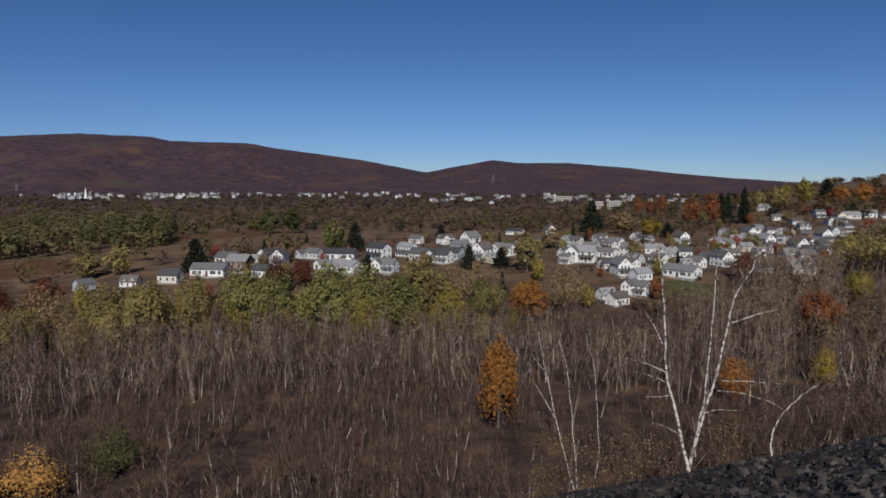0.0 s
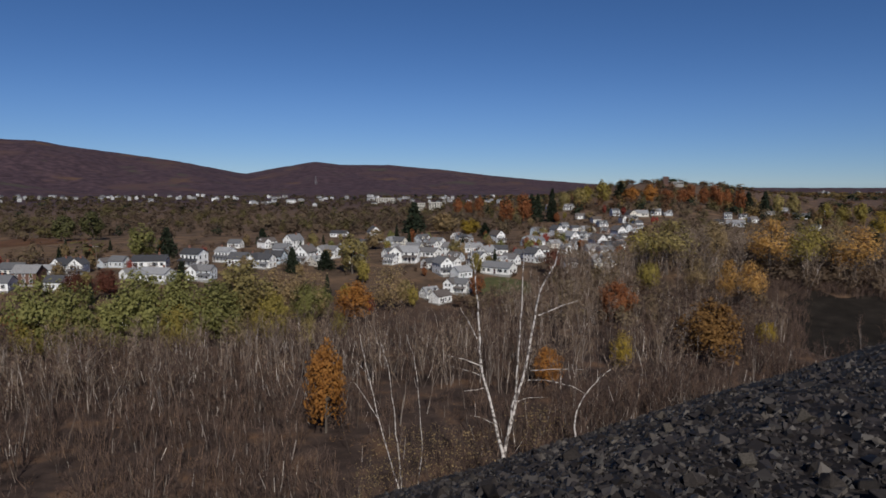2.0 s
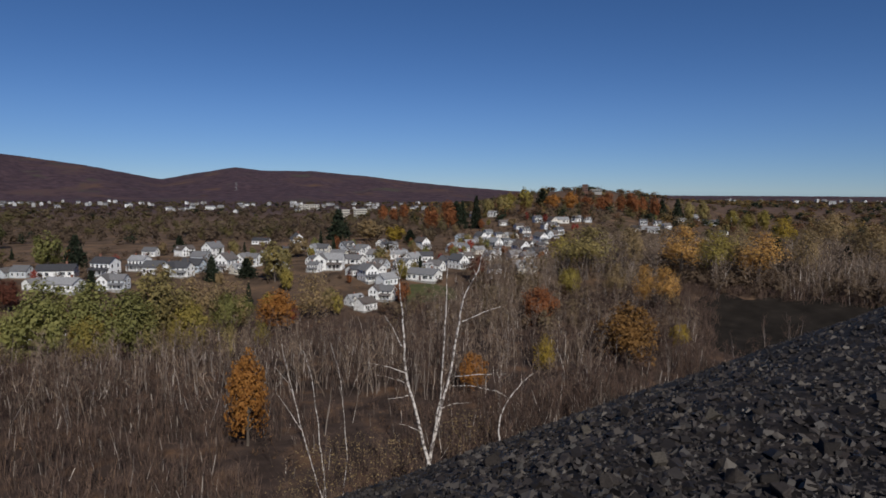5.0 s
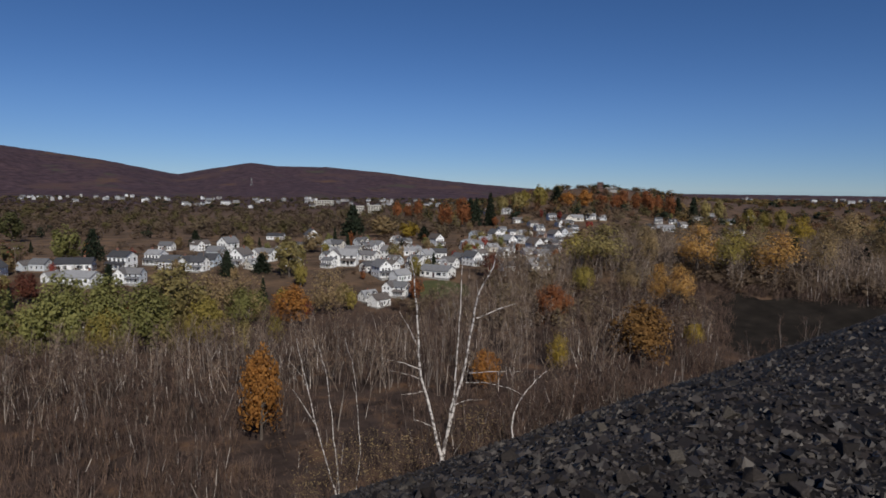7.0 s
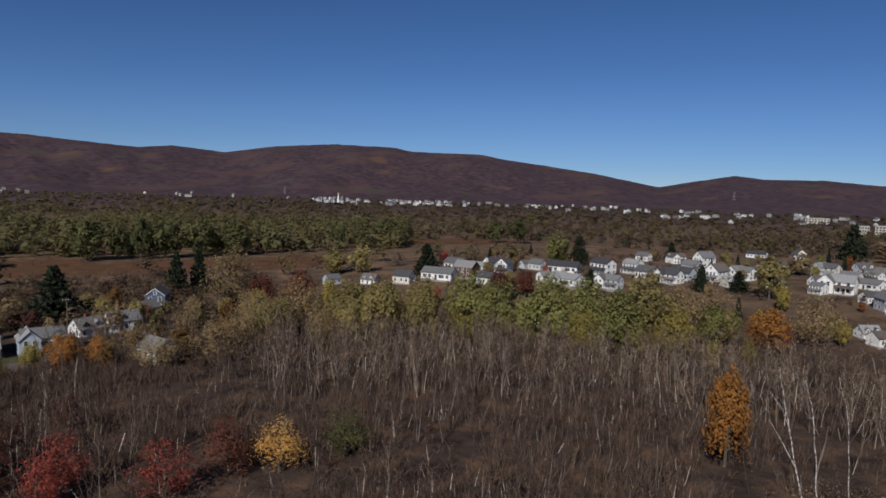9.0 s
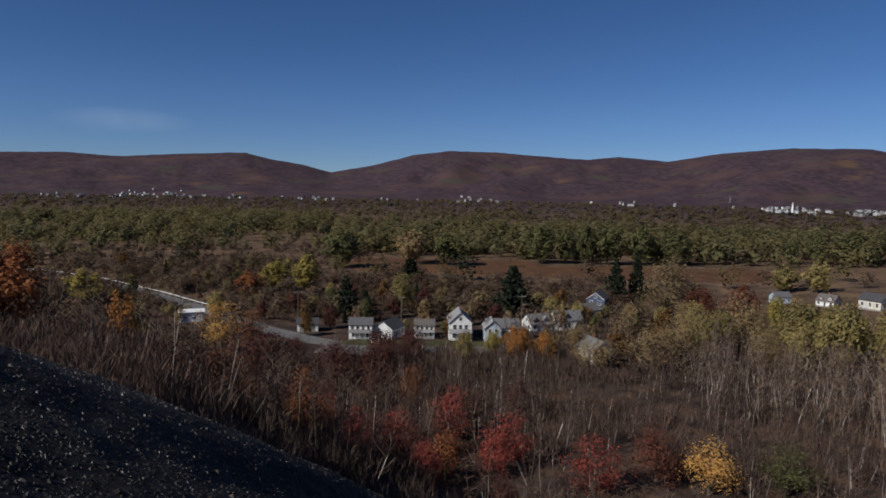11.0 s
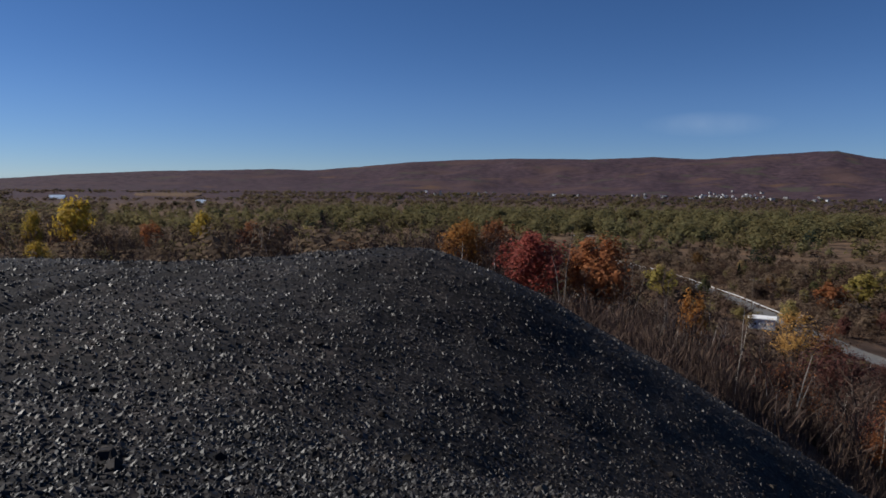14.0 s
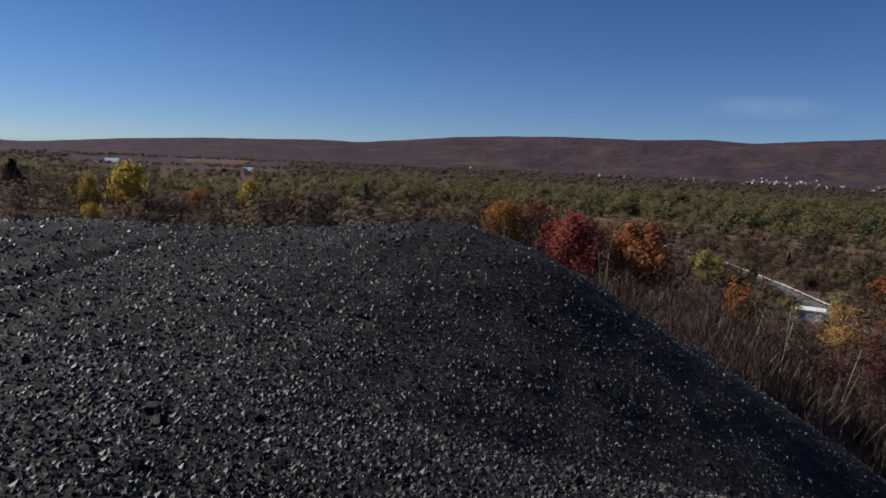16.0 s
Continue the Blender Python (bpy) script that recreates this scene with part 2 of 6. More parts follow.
def land_material():
    """Dry grass and leaf litter in the valley, bare reddish woods on the mountains, with patches of evergreen and late orange leaves."""
    m, n, l, b = shader("valley_ground", 0.95, 0.1)
    geo = n.new("ShaderNodeNewGeometry")

    def tex(scale, detail=6):
        t = n.new("ShaderNodeTexNoise")
        t.inputs["Scale"].default_value, t.inputs["Detail"].default_value = scale, detail
        l.new(geo.outputs["Position"], t.inputs["Vector"])
        return t.outputs["Fac"]

    def mixed(fac, c1, c2):
        mx = n.new("ShaderNodeMixRGB")
        l.new(fac, mx.inputs["Fac"])
        for socket, c in (("Color1", c1), ("Color2", c2)):
            if isinstance(c, tuple):
                mx.inputs[socket].default_value = (*c, 1)
            else:
                l.new(c, mx.inputs[socket])
        return mx.outputs[0]

    def span(value, lo, hi):
        mr = n.new("ShaderNodeMapRange")
        mr.inputs["From Min"].default_value, mr.inputs["From Max"].default_value = lo, hi
        l.new(value, mr.inputs["Value"])
        return mr.outputs[0]

    valley = ramp_node(n, ((0.3, (0.055, 0.038, 0.027)), (0.5, (0.11, 0.073, 0.048)), (0.7, (0.18, 0.11, 0.065))))
    l.new(tex(0.09, 10), valley.inputs["Fac"])
    woods = ramp_node(n, ((0.32, (0.034, 0.0225, 0.0275)), (0.5, (0.055, 0.0355, 0.043)), (0.68, (0.080, 0.050, 0.057))))
    l.new(tex(0.035, 9), woods.inputs["Fac"])
    col = mixed(span(tex(0.0035, 4), 0.54, 0.66), woods.outputs[0], (0.076, 0.047, 0.045))
    col = mixed(span(tex(0.006, 5), 0.60, 0.68), col, (0.06, 0.052, 0.042))
    col = mixed(span(tex(0.0045, 7), 0.62, 0.72), col, (0.105, 0.062, 0.04))
    ln = n.new("ShaderNodeVectorMath")
    ln.operation = "LENGTH"
    l.new(geo.outputs["Position"], ln.inputs[0])
    litter = ramp_node(n, ((0.3, (0.026, 0.018, 0.015)), (0.52, (0.055, 0.038, 0.031)), (0.72, (0.12, 0.07, 0.042))))
    l.new(tex(0.13, 9), litter.inputs["Fac"])
    col = mixed(span(ln.outputs["Value"], 900, 1700), valley.outputs[0], col)
    col = mixed(span(ln.outputs["Value"], 215, 290), litter.outputs[0], col)
    l.new(col, b.inputs["Base Color"])
    bp = n.new("ShaderNodeBump")
    bp.inputs["Distance"].default_value = 3.0
    l.new(tex(0.07, 8), bp.inputs["Height"])
    l.new(bp.outputs[0], b.inputs["Normal"])
    return m


M_LAND = land_material()
def spoil_material():
    """Packed coal waste: small chips of different greys with their own relief, and glints painted in as the palest fine
    cells.
    """
    m, n, l, b = shader("coal_spoil", 0.85, 0.22)
    tc = n.new("ShaderNodeTexCoord")
    cells = []
    for scale in (10.0, 26.0):
        v = n.new("ShaderNodeTexVoronoi")
        v.inputs["Scale"].default_value = scale
        l.new(tc.outputs["Object"], v.inputs["Vector"])
        cells.append(v)
    sep = n.new("ShaderNodeSeparateColor")
    l.new(cells[1].outputs["Color"], sep.inputs[0])
    # the bright last stop puts sun glints into the colour of scattered cells
    fine = ramp_node(n, ((0.0, (0.0027, 0.0022, 0.0022)), (0.45, (0.0078, 0.0065, 0.0063)), (0.75, (0.0222, 0.0188, 0.0179)), (1.0, (0.0725, 0.0682, 0.0618))))
    l.new(sep.outputs[0], fine.inputs["Fac"])
    sep2 = n.new("ShaderNodeSeparateColor")
    l.new(cells[0].outputs["Color"], sep2.inputs[0])
    coarse = ramp_node(n, ((0.0, (0.0027, 0.0022, 0.0022)), (0.55, (0.0090, 0.0074, 0.0071)), (1.0, (0.0362, 0.0311, 0.0286))))
    l.new(sep2.outputs[1], coarse.inputs["Fac"])
    t = n.new("ShaderNodeTexNoise")
    t.inputs["Scale"].default_value, t.inputs["Detail"].default_value = 0.8, 8
    l.new(tc.outputs["Object"], t.inputs["Vector"])
    mr = n.new("ShaderNodeMapRange")
    mr.inputs["From Min"].default_value, mr.inputs["From Max"].default_value = 0.4, 0.6
    l.new(t.outputs["Fac"], mr.inputs["Value"])
    mx = n.new("ShaderNodeMixRGB")
    l.new(mr.outputs[0], mx.inputs["Fac"])
    l.new(fine.outputs[0], mx.inputs["Color1"])
    l.new(coarse.outputs[0], mx.inputs["Color2"])
    l.new(mx.outputs[0], b.inputs["Base Color"])
    add = n.new("ShaderNodeMath")
    add.operation = "MULTIPLY_ADD"
    add.inputs[1].default_value = 0.5
    l.new(sep.outputs[1], add.inputs[0])
    l.new(sep2.outputs[2], add.inputs[2])
    bp = n.new("ShaderNodeBump")
    bp.inputs["Distance"].default_value = 0.12
    l.new(add.outputs[0], bp.inputs["Height"])
    l.new(bp.outputs[0], b.inputs["Normal"])
    return m


M_BANK = spoil_material()


def mottle(m):
    """Blotches of blacker, browner and paler waste, a pace or two across, as the loads were tipped."""
    n, l = m.node_tree.nodes, m.node_tree.links
    b = n["Principled BSDF"]
    col = b.inputs["Base Color"].links[0].from_socket
    geo = n.new("ShaderNodeNewGeometry")
    for scale, detail, dark, pale in ((0.75, 5, (0.62, 0.60, 0.62), (1.28, 1.20, 1.12)), (2.7, 4, (0.78, 0.74, 0.78), (1.25, 1.22, 1.22))):
        t = n.new("ShaderNodeTexNoise")
        t.inputs["Scale"].default_value, t.inputs["Detail"].default_value = scale, detail
        l.new(geo.outputs["Position"], t.inputs["Vector"])
        r = ramp_node(n, ((0.36, dark), (0.64, pale)))
        l.new(t.outputs["Fac"], r.inputs["Fac"])
        mx = n.new("ShaderNodeMixRGB")
        mx.blend_type = "MULTIPLY"
        mx.inputs["Fac"].default_value = 1.0
        l.new(col, mx.inputs["Color1"])
        l.new(r.outputs[0], mx.inputs["Color2"])
        col = mx.outputs[0]
    l.new(col, b.inputs["Base Color"])


mottle(M_BANK)


# ---- ground ----
rad = np.concatenate([[0.5], np.geomspace(12, 2200, 112), np.linspace(2240, 4250, 105), np.linspace(4300, 4930, 10)])
azs = np.concatenate([np.linspace(-62, 155, 440), np.linspace(157, 296, 50)])
RR, AA = np.meshgrid(rad, azs, indexing="ij")
GX, GY = -np.sin(np.radians(AA)) * RR, np.cos(np.radians(AA)) * RR
GZ = land(GX, GY)
nr, na = RR.shape
idx = np.arange(nr * na).reshape(nr, na)
q = np.stack([idx[:-1], np.roll(idx, -1, 1)[:-1], np.roll(idx, -1, 1)[1:], idx[1:]], -1).reshape(-1, 4)[:, ::-1]
gverts = np.stack([GX, GY, GZ], -1).reshape(-1, 3)
ground = mesh_object("ground", gverts, q, M_LAND, smooth_faces=True)
tagged(ground, "brown autumn valley floor rising to wooded mountains", "ground", kind="structure")

# ---- spoil bank ----
brad = np.concatenate([[0.0], np.geomspace(0.5, 3, 30), np.geomspace(3.1, 25, 130), np.geomspace(25.6, 130, 35)])
bazs = np.concatenate([np.linspace(-180, 48, 180, endpoint=False), np.linspace(48, 150, 230, endpoint=False), np.linspace(150, 180, 30, endpoint=False)])
BR, BA = np.meshgrid(brad, bazs, indexing="ij")
BX, BY = -np.sin(np.radians(BA)) * BR, np.cos(np.radians(BA)) * BR
BZ = np.maximum(bank(BX, BY), -1.5)
bi = np.arange(BR.size).reshape(BR.shape)
bq = np.stack([bi[:-1], np.roll(bi, -1, 1)[:-1], np.roll(bi, -1, 1)[1:], bi[1:]], -1).reshape(-1, 4)[:, ::-1]
spoil_bank = mesh_object("spoil_bank", np.stack([BX, BY, BZ], -1).reshape(-1, 3), bq, M_BANK, smooth_faces=True)
tagged(spoil_bank, "dark grey coal spoil bank with a steep stony side", "spoil bank", kind="structure")

# ---- plants ----
M_TRUNK = by_object("pale_bark", ((0.0, (0.045, 0.033, 0.027)), (0.7, (0.09, 0.07, 0.058)), (0.88, (0.21, 0.176, 0.152)), (1.0, (0.48, 0.43, 0.39))), 0.9, 0.1, island=True)
M_TWIG = by_object("bare_twigs", ((0.0, (0.040, 0.026, 0.022)), (0.5, (0.074, 0.048, 0.039)), (1.0, (0.125, 0.082, 0.06))), 0.95, 0.1, island=True)
M_SCRUB = by_object("dry_scrub", ((0.0, (0.03, 0.021, 0.018)), (0.5, (0.062, 0.041, 0.032)), (0.85, (0.105, 0.063, 0.038)), (1.0, (0.17, 0.095, 0.045))), 0.95, 0.1, island=True)
M_BARK = noisy("grey_bark", ((0.3, (0.05, 0.04, 0.033)), (0.7, (0.14, 0.115, 0.095))), 6.0, 0.95, 0.1, bump=0.02)
M_BIRCH = noisy("birch_bark", ((0.0, (0.05, 0.04, 0.035)), (0.44, (0.12, 0.10, 0.09)), (0.5, (0.5, 0.46, 0.43)), (1.0, (0.72, 0.68, 0.64))), 9.0, 0.8, 0.2, detail=5)

LEAF = {
    "green": ((0.0, (0.1159, 0.1213, 0.0417)), (0.5, (0.2257, 0.2200, 0.0765)), (1.0, (0.3416, 0.3087, 0.1101))),
    "olive": ((0.0, (0.1473, 0.1235, 0.0533)), (0.5, (0.2876, 0.2357, 0.0954)), (1.0, (0.4630, 0.3507, 0.1263))),
    "yellow_olive": ((0.0, (0.1403, 0.1196, 0.0366)), (0.5, (0.2867, 0.2318, 0.0634)), (1.0, (0.4392, 0.3355, 0.0854))),
    "tan": ((0.0, (0.1443, 0.1028, 0.0552)), (0.5, (0.2822, 0.2057, 0.1079)), (1.0, (0.4390, 0.3073, 0.1380))),
    "yellow": ((0.0, (0.21, 0.14, 0.025)), (0.5, (0.41, 0.29, 0.045)), (1.0, (0.58, 0.42, 0.07))),
    "orange": ((0.0, (0.2016, 0.0918, 0.0291)), (0.5, (0.4032, 0.1814, 0.0470)), (1.0, (0.5600, 0.2744, 0.0728))),
    "gold": ((0.0, (0.2530, 0.1495, 0.0517)), (0.5, (0.4945, 0.2818, 0.0862)), (1.0, (0.6670, 0.4140, 0.1380))),
    "rust": ((0.0, (0.1320, 0.0508, 0.0245)), (0.5, (0.2754, 0.1050, 0.0428)), (1.0, (0.4016, 0.1658, 0.0612))),
    "red": ((0.0, (0.075, 0.028, 0.020)), (0.5, (0.155, 0.056, 0.036)), (1.0, (0.24, 0.09, 0.055))),
    "crimson": ((0.0, (0.1595, 0.0425, 0.0350)), (0.5, (0.3117, 0.0750, 0.0575)), (1.0, (0.4785, 0.1250, 0.0825))),
    "dull_green": ((0.0, (0.058, 0.062, 0.027)), (0.5, (0.112, 0.112, 0.046)), (1.0, (0.175, 0.165, 0.066))),
    "maroon": ((0.0, (0.055, 0.024, 0.02)), (0.5, (0.105, 0.042, 0.034)), (1.0, (0.17, 0.068, 0.05))),
    "oak": ((0.0, (0.10, 0.056, 0.021)), (0.5, (0.185, 0.10, 0.034)), (1.0, (0.28, 0.15, 0.045))),
    "pine": ((0.0, (0.012, 0.018, 0.011)), (0.5, (0.024, 0.033, 0.019)), (1.0, (0.042, 0.052, 0.026))),
}


def calm(stops, k=0.6):
    """The same colours with less spread round the middle one."""
    mid = stops[len(stops) // 2][1]
    return tuple((p, tuple(m_ + (c_ - m_) * k for c_, m_ in zip(c, mid))) for p, c in stops)


M_LEAF = {k: by_object(k + "_leaves", calm(v, 0.5), 0.75, 0.2, island=True, translucent=0.45) for k, v in LEAF.items()}
FAR_LEAF = {
    "far_green": ((0.0, (0.1109, 0.1038, 0.0496)), (0.5, (0.1794, 0.1628, 0.0779)), (1.0, (0.2525, 0.2195, 0.1038))),
    "far_olive": ((0.0, (0.1038, 0.0920, 0.0448)), (0.5, (0.1676, 0.1392, 0.0637)), (1.0, (0.2502, 0.2018, 0.0861))),
    "far_brown": ((0.0, (0.1038, 0.0743, 0.0531)), (0.5, (0.1605, 0.1156, 0.0802)), (1.0, (0.2301, 0.1605, 0.1038))),
    "thicket": ((0.0, (0.052, 0.033, 0.024)), (0.5, (0.09, 0.057, 0.04)), (1.0, (0.14, 0.088, 0.058))),
    "far_tan": ((0.0, (0.1251, 0.0979, 0.0625)), (0.5, (0.2018, 0.1534, 0.0944)), (1.0, (0.2785, 0.2089, 0.1227))),
    "far_rust": ((0.0, (0.106, 0.064, 0.040)), (0.5, (0.171, 0.094, 0.053)), (1.0, (0.248, 0.130, 0.065))),
    "far_gold": ((0.0, (0.1534, 0.1109, 0.0496)), (0.5, (0.2301, 0.1605, 0.0637)), (1.0, (0.3339, 0.2159, 0.0779))),
}
M_LEAF.update({k: by_object(k + "_leaves", calm(v, 0.3), 0.85, 0.1, island=True, translucent=0.5) for k, v in FAR_LEAF.items()})
rng = np.random.default_rng(7)


def stick(p0, p1, r0, r1, sides=3):
    """A tapered stick: vertices and triangles. r1 = 0 gives a point."""
    p0, p1 = np.asarray(p0, float), np.asarray(p1, float)
    ax = (p1 - p0) / (np.linalg.norm(p1 - p0) + 1e-9)
    u = np.cross(ax, (0.3, 0.9, 0.31))
    u /= np.linalg.norm(u) + 1e-9
    w = np.cross(ax, u)
    ang = np.arange(sides) * 2 * math.pi / sides
    ring = np.cos(ang)[:, None] * u + np.sin(ang)[:, None] * w
    if r1 <= 0:
        v = np.vstack([p0 + ring * r0, p1])
        f = [(i, (i + 1) % sides, sides) for i in range(sides)]
    else:
        v = np.vstack([p0 + ring * r0, p1 + ring * r1])
        f = []
        for i in range(sides):
            j = (i + 1) % sides
            f += [(i, j, sides + j), (i, sides + j, sides + i)]
    return v, np.array(f)


def gather(pieces):
    vs, fs, n = [], [], 0
    for v, f in pieces:
        vs.append(v)
        fs.append(f + n)
        n += len(v)
    return np.vstack(vs), np.vstack(fs)


def tube(points, r0, r1, sides=6, steps=4, wobble=0.0, seed=0):
    """A bent, tapered stem through points (a smooth line), as one skin."""
    g = np.random.default_rng(seed)
    p = np.asarray(points, float)
    t = np.linspace(0, len(p) - 1, (len(p) - 1) * steps + 1)
    line = np.stack([np.interp(t, np.arange(len(p)), p[:, k]) for k in range(3)], -1)
    line[1:-1] = (line[:-2] + 2 * line[1:-1] + line[2:]) / 4
    line[1:-1] += g.normal(0, wobble, line[1:-1].shape)
    rad_ = np.linspace(r0, r1, len(line))
    ang = np.arange(sides) * 2 * math.pi / sides
    vs = []
    for i, c in enumerate(line):
        ax = line[min(i + 1, len(line) - 1)] - line[max(i - 1, 0)]
        ax /= np.linalg.norm(ax) + 1e-9
        u = np.cross(ax, (0.2, 0.95, 0.1))
        u /= np.linalg.norm(u) + 1e-9
        w = np.cross(ax, u)
        vs.append(c + (np.cos(ang)[:, None] * u + np.sin(ang)[:, None] * w) * rad_[i])
    f = []
    for i in range(len(line) - 1):
        for k in range(sides):
            a, b = i * sides + k, i * sides + (k + 1) % sides
            f += [(a, b, b + sides), (a, b + sides, a + sides)]
    return np.vstack(vs), np.array(f)


def scatter(variants, pos, scale, turn, squash=None):
    """Joins copies of the variants, chosen at random, at the places given."""
    pick = rng.integers(0, len(variants), len(pos))
    vs, fs, n = [], [], 0
    for k, (v, f) in enumerate(variants):
        sel = np.where(pick == k)[0]
        if not len(sel):
            continue
        c, s = np.cos(turn[sel])[:, None], np.sin(turn[sel])[:, None]
        sc = scale[sel][:, None]
        wide = sc if squash is None else sc * squash[sel][:, None]
        x = (v[None, :, 0] * c - v[None, :, 1] * s) * wide + pos[sel, 0][:, None]
        y = (v[None, :, 0] * s + v[None, :, 1] * c) * wide + pos[sel, 1][:, None]
        z = v[None, :, 2] * sc + pos[sel, 2][:, None]
        vs.append(np.stack([x, y, z], -1).reshape(-1, 3))
        fs.append((f[None] + (np.arange(len(sel)) * len(v))[:, None, None]).reshape(-1, f.shape[1]) + n)
        n += len(vs[-1])
    return np.vstack(vs), np.vstack(fs)


def leaf_tris(centres, size, g, outward=None, jitter=0.42):
    """Small pointed leaf sprays, one triangle each, most of them turned outward."""
    n = len(centres)
    a = g.normal(size=(n, 3))
    if outward is None:
        b = np.cross(a, g.normal(size=(n, 3)))
    else:
        o = outward / (np.linalg.norm(outward, axis=1)[:, None] + 1e-9) + g.normal(0, jitter, (n, 3))
        a = np.cross(o, a)
        b = np.cross(o, a)
    a /= np.linalg.norm(a, axis=1)[:, None] + 1e-9
    b /= np.linalg.norm(b, axis=1)[:, None] + 1e-9
    sz = (size * g.uniform(0.55, 1.35, n))[:, None]
    v = np.stack([centres - a * sz, centres + a * sz * 0.7 + b * sz * 0.75, centres + a * sz * 0.7 - b * sz * 0.75], 1).reshape(-1, 3)
    return v, np.arange(3 * n).reshape(-1, 3)


def leaf_quads(centres, size, g, droop=0.0):
    """Small folded leaf sprays, one bent quad each, at the centres."""
    n = len(centres)
    a = g.normal(size=(n, 3))
    a /= np.linalg.norm(a, axis=1)[:, None]
    b = np.cross(a, g.normal(size=(n, 3)))
    b /= np.linalg.norm(b, axis=1)[:, None] + 1e-9
    sz = (size * g.uniform(0.55, 1.3, n))[:, None]
    a, b = a * sz, b * sz * 0.62
    drop_ = np.array([0, 0, -droop]) * sz
    v = np.stack([centres - a, centres - b + drop_ * 0.3, centres + a + drop_, centres + b + drop_ * 0.3], 1).reshape(-1, 3)
    f = np.arange(4 * n).reshape(-1, 4)
    return v, f


# -- bare birch and aspen saplings in the brush --
def bare_sapling(seed):
    """Height about 1; returns the stem and the twigs."""
    g = np.random.default_rng(seed)
    lean = g.normal(0, 0.15, 2)
    pts = [np.array([0, 0, -0.05])]
    for z in (0.25, 0.5, 0.75, 1.0):
        pts.append(np.array([lean[0] * z + g.normal(0, 0.012), lean[1] * z + g.normal(0, 0.012), z]))
    rr = (0.0086, 0.0074, 0.0056, 0.0036, 0.0)
    stems = [stick(pts[i], pts[i + 1], rr[i], rr[i + 1]) for i in range(4)]
    twigs = []
    if g.random() < 0.45:
        k = g.uniform(0.1, 0.4)
        b0 = pts[0] + (pts[2] - pts[0]) * k
        out = np.array([g.normal(0, 0.16), g.normal(0, 0.16), g.uniform(0.45, 0.6)])
        stems += [stick(b0, b0 + out * 0.6, 0.0065, 0.0045), stick(b0 + out * 0.6, b0 + out * 1.15 + g.normal(0, 0.02, 3), 0.0045, 0)]
    for i in range(13):
        h = g.uniform(0.28, 0.97)
        base = np.array([np.interp(h, (0, 0.25, 0.5, 0.75, 1), [p[k] for p in pts]) for k in range(3)])
        ang = g.uniform(0, 6.283)
        ln = g.uniform(0.1, 0.26) * (1.15 - h * 0.6)
        tip = base + np.array([math.cos(ang) * ln, math.sin(ang) * ln, ln * g.uniform(0.45, 1.3)])
        side = np.cross(tip - base, g.normal(size=3))
        side = side / (np.linalg.norm(side) + 1e-9) * 0.0055
        twigs.append((np.array([base - side, base + side, tip]), np.array([[0, 1, 2]])))
        for j in range(2):
            m = base + (tip - base) * g.uniform(0.3, 0.9)
            d = np.array([g.normal(0, 0.05), g.normal(0, 0.05), g.uniform(0.0, 0.1)])
            side = np.cross(d, g.normal(size=3))
            side = side / (np.linalg.norm(side) + 1e-9) * 0.0052
            twigs.append((np.array([m - side, m + side, m + d]), np.array([[0, 1, 2]])))
    return gather(stems), gather(twigs)


def plan_points(n, az0, az1, r0, r1):
    az = rng.uniform(az0, az1, n)
    r = np.sqrt(rng.uniform(r0 * r0, r1 * r1, n))
    x, y = -np.sin(np.radians(az)) * r, np.cos(np.radians(az)) * r
    return az, r, x, y


def ground_array(x, y):
    z = land(x, y)
    near = np.hypot(x, y) < 130
    return np.where(near, np.maximum(z, bank(x, y)), z)


NEAR_TREES = ((-4.7, 120), (32.9, 105), (31.8, 102), (27.1, 110), (36.5, 104), (41.7, 100), (49.1, 106), (54.2, 117), (93.8, 100), (88.6, 102), (99.7, 120))


def clear_of_trees(az, r):
    """False for what would stand on or close before one of the coloured trees of the brush."""
    ok = np.ones(len(r), bool)
    for a_, r_ in NEAR_TREES:
        ok &= ~((np.abs(np.radians(az - a_)) * r_ < 3.4) & (r > r_ - 13) & (r < r_ + 1.5))
    return ok


SAPLINGS = [bare_sapling(100 + k) for k in range(12)]
az, r, x, y = plan_points(54000, -60, 104, 72, 345)
edge = 205 + 110 * smooth(-14, -30, az) + 25 * smooth(-36, -42, az) - 25 * smooth(45, 60, az)
thick = smooth(0.38, 0.58, fractal(x / 26 + 3, y / 26, 3))
keep = (r < edge) & (rng.random(len(r)) < 0.05 + 0.95 * thick) & (bank(x, y) < land(x, y) + 9.0)
keep &= ~((az < -41.5) & (r > 185) & (r < 303)) & ~((az > 50) & (r > 165))
keep &= (rng.random(len(r)) < np.clip(120.0 / r, 0.45, 1)) & clear_of_trees(az, r)
az, r, x, y = az[keep][:7400], r[keep][:7400], x[keep][:7400], y[keep][:7400]
pos = np.stack([x, y, ground_array(x, y)], -1)
height = (3.6 + 8.0 * rng.random(len(x)) ** 1.3) * (0.75 + 0.35 * fractal(x / 25, y / 25, 2))
turn = rng.uniform(0, 6.283, len(x))
state = rng.bit_generator.state
v, f = scatter([s[0] for s in SAPLINGS], pos, height, turn)
bare_stems = mesh_object("bare_saplings", v, f, M_TRUNK)
tagged(bare_stems, "thicket of bare pale-stemmed birch and aspen saplings", "saplings", kind="stuff")
rng.bit_generator.state = state
v, f = scatter([s[1] for s in SAPLINGS], pos, height, turn)
tagged(mesh_object("sapling_twigs", v, f, M_TWIG), "fine brown leafless twigs of the sapling thicket", "twigs", kind="stuff")


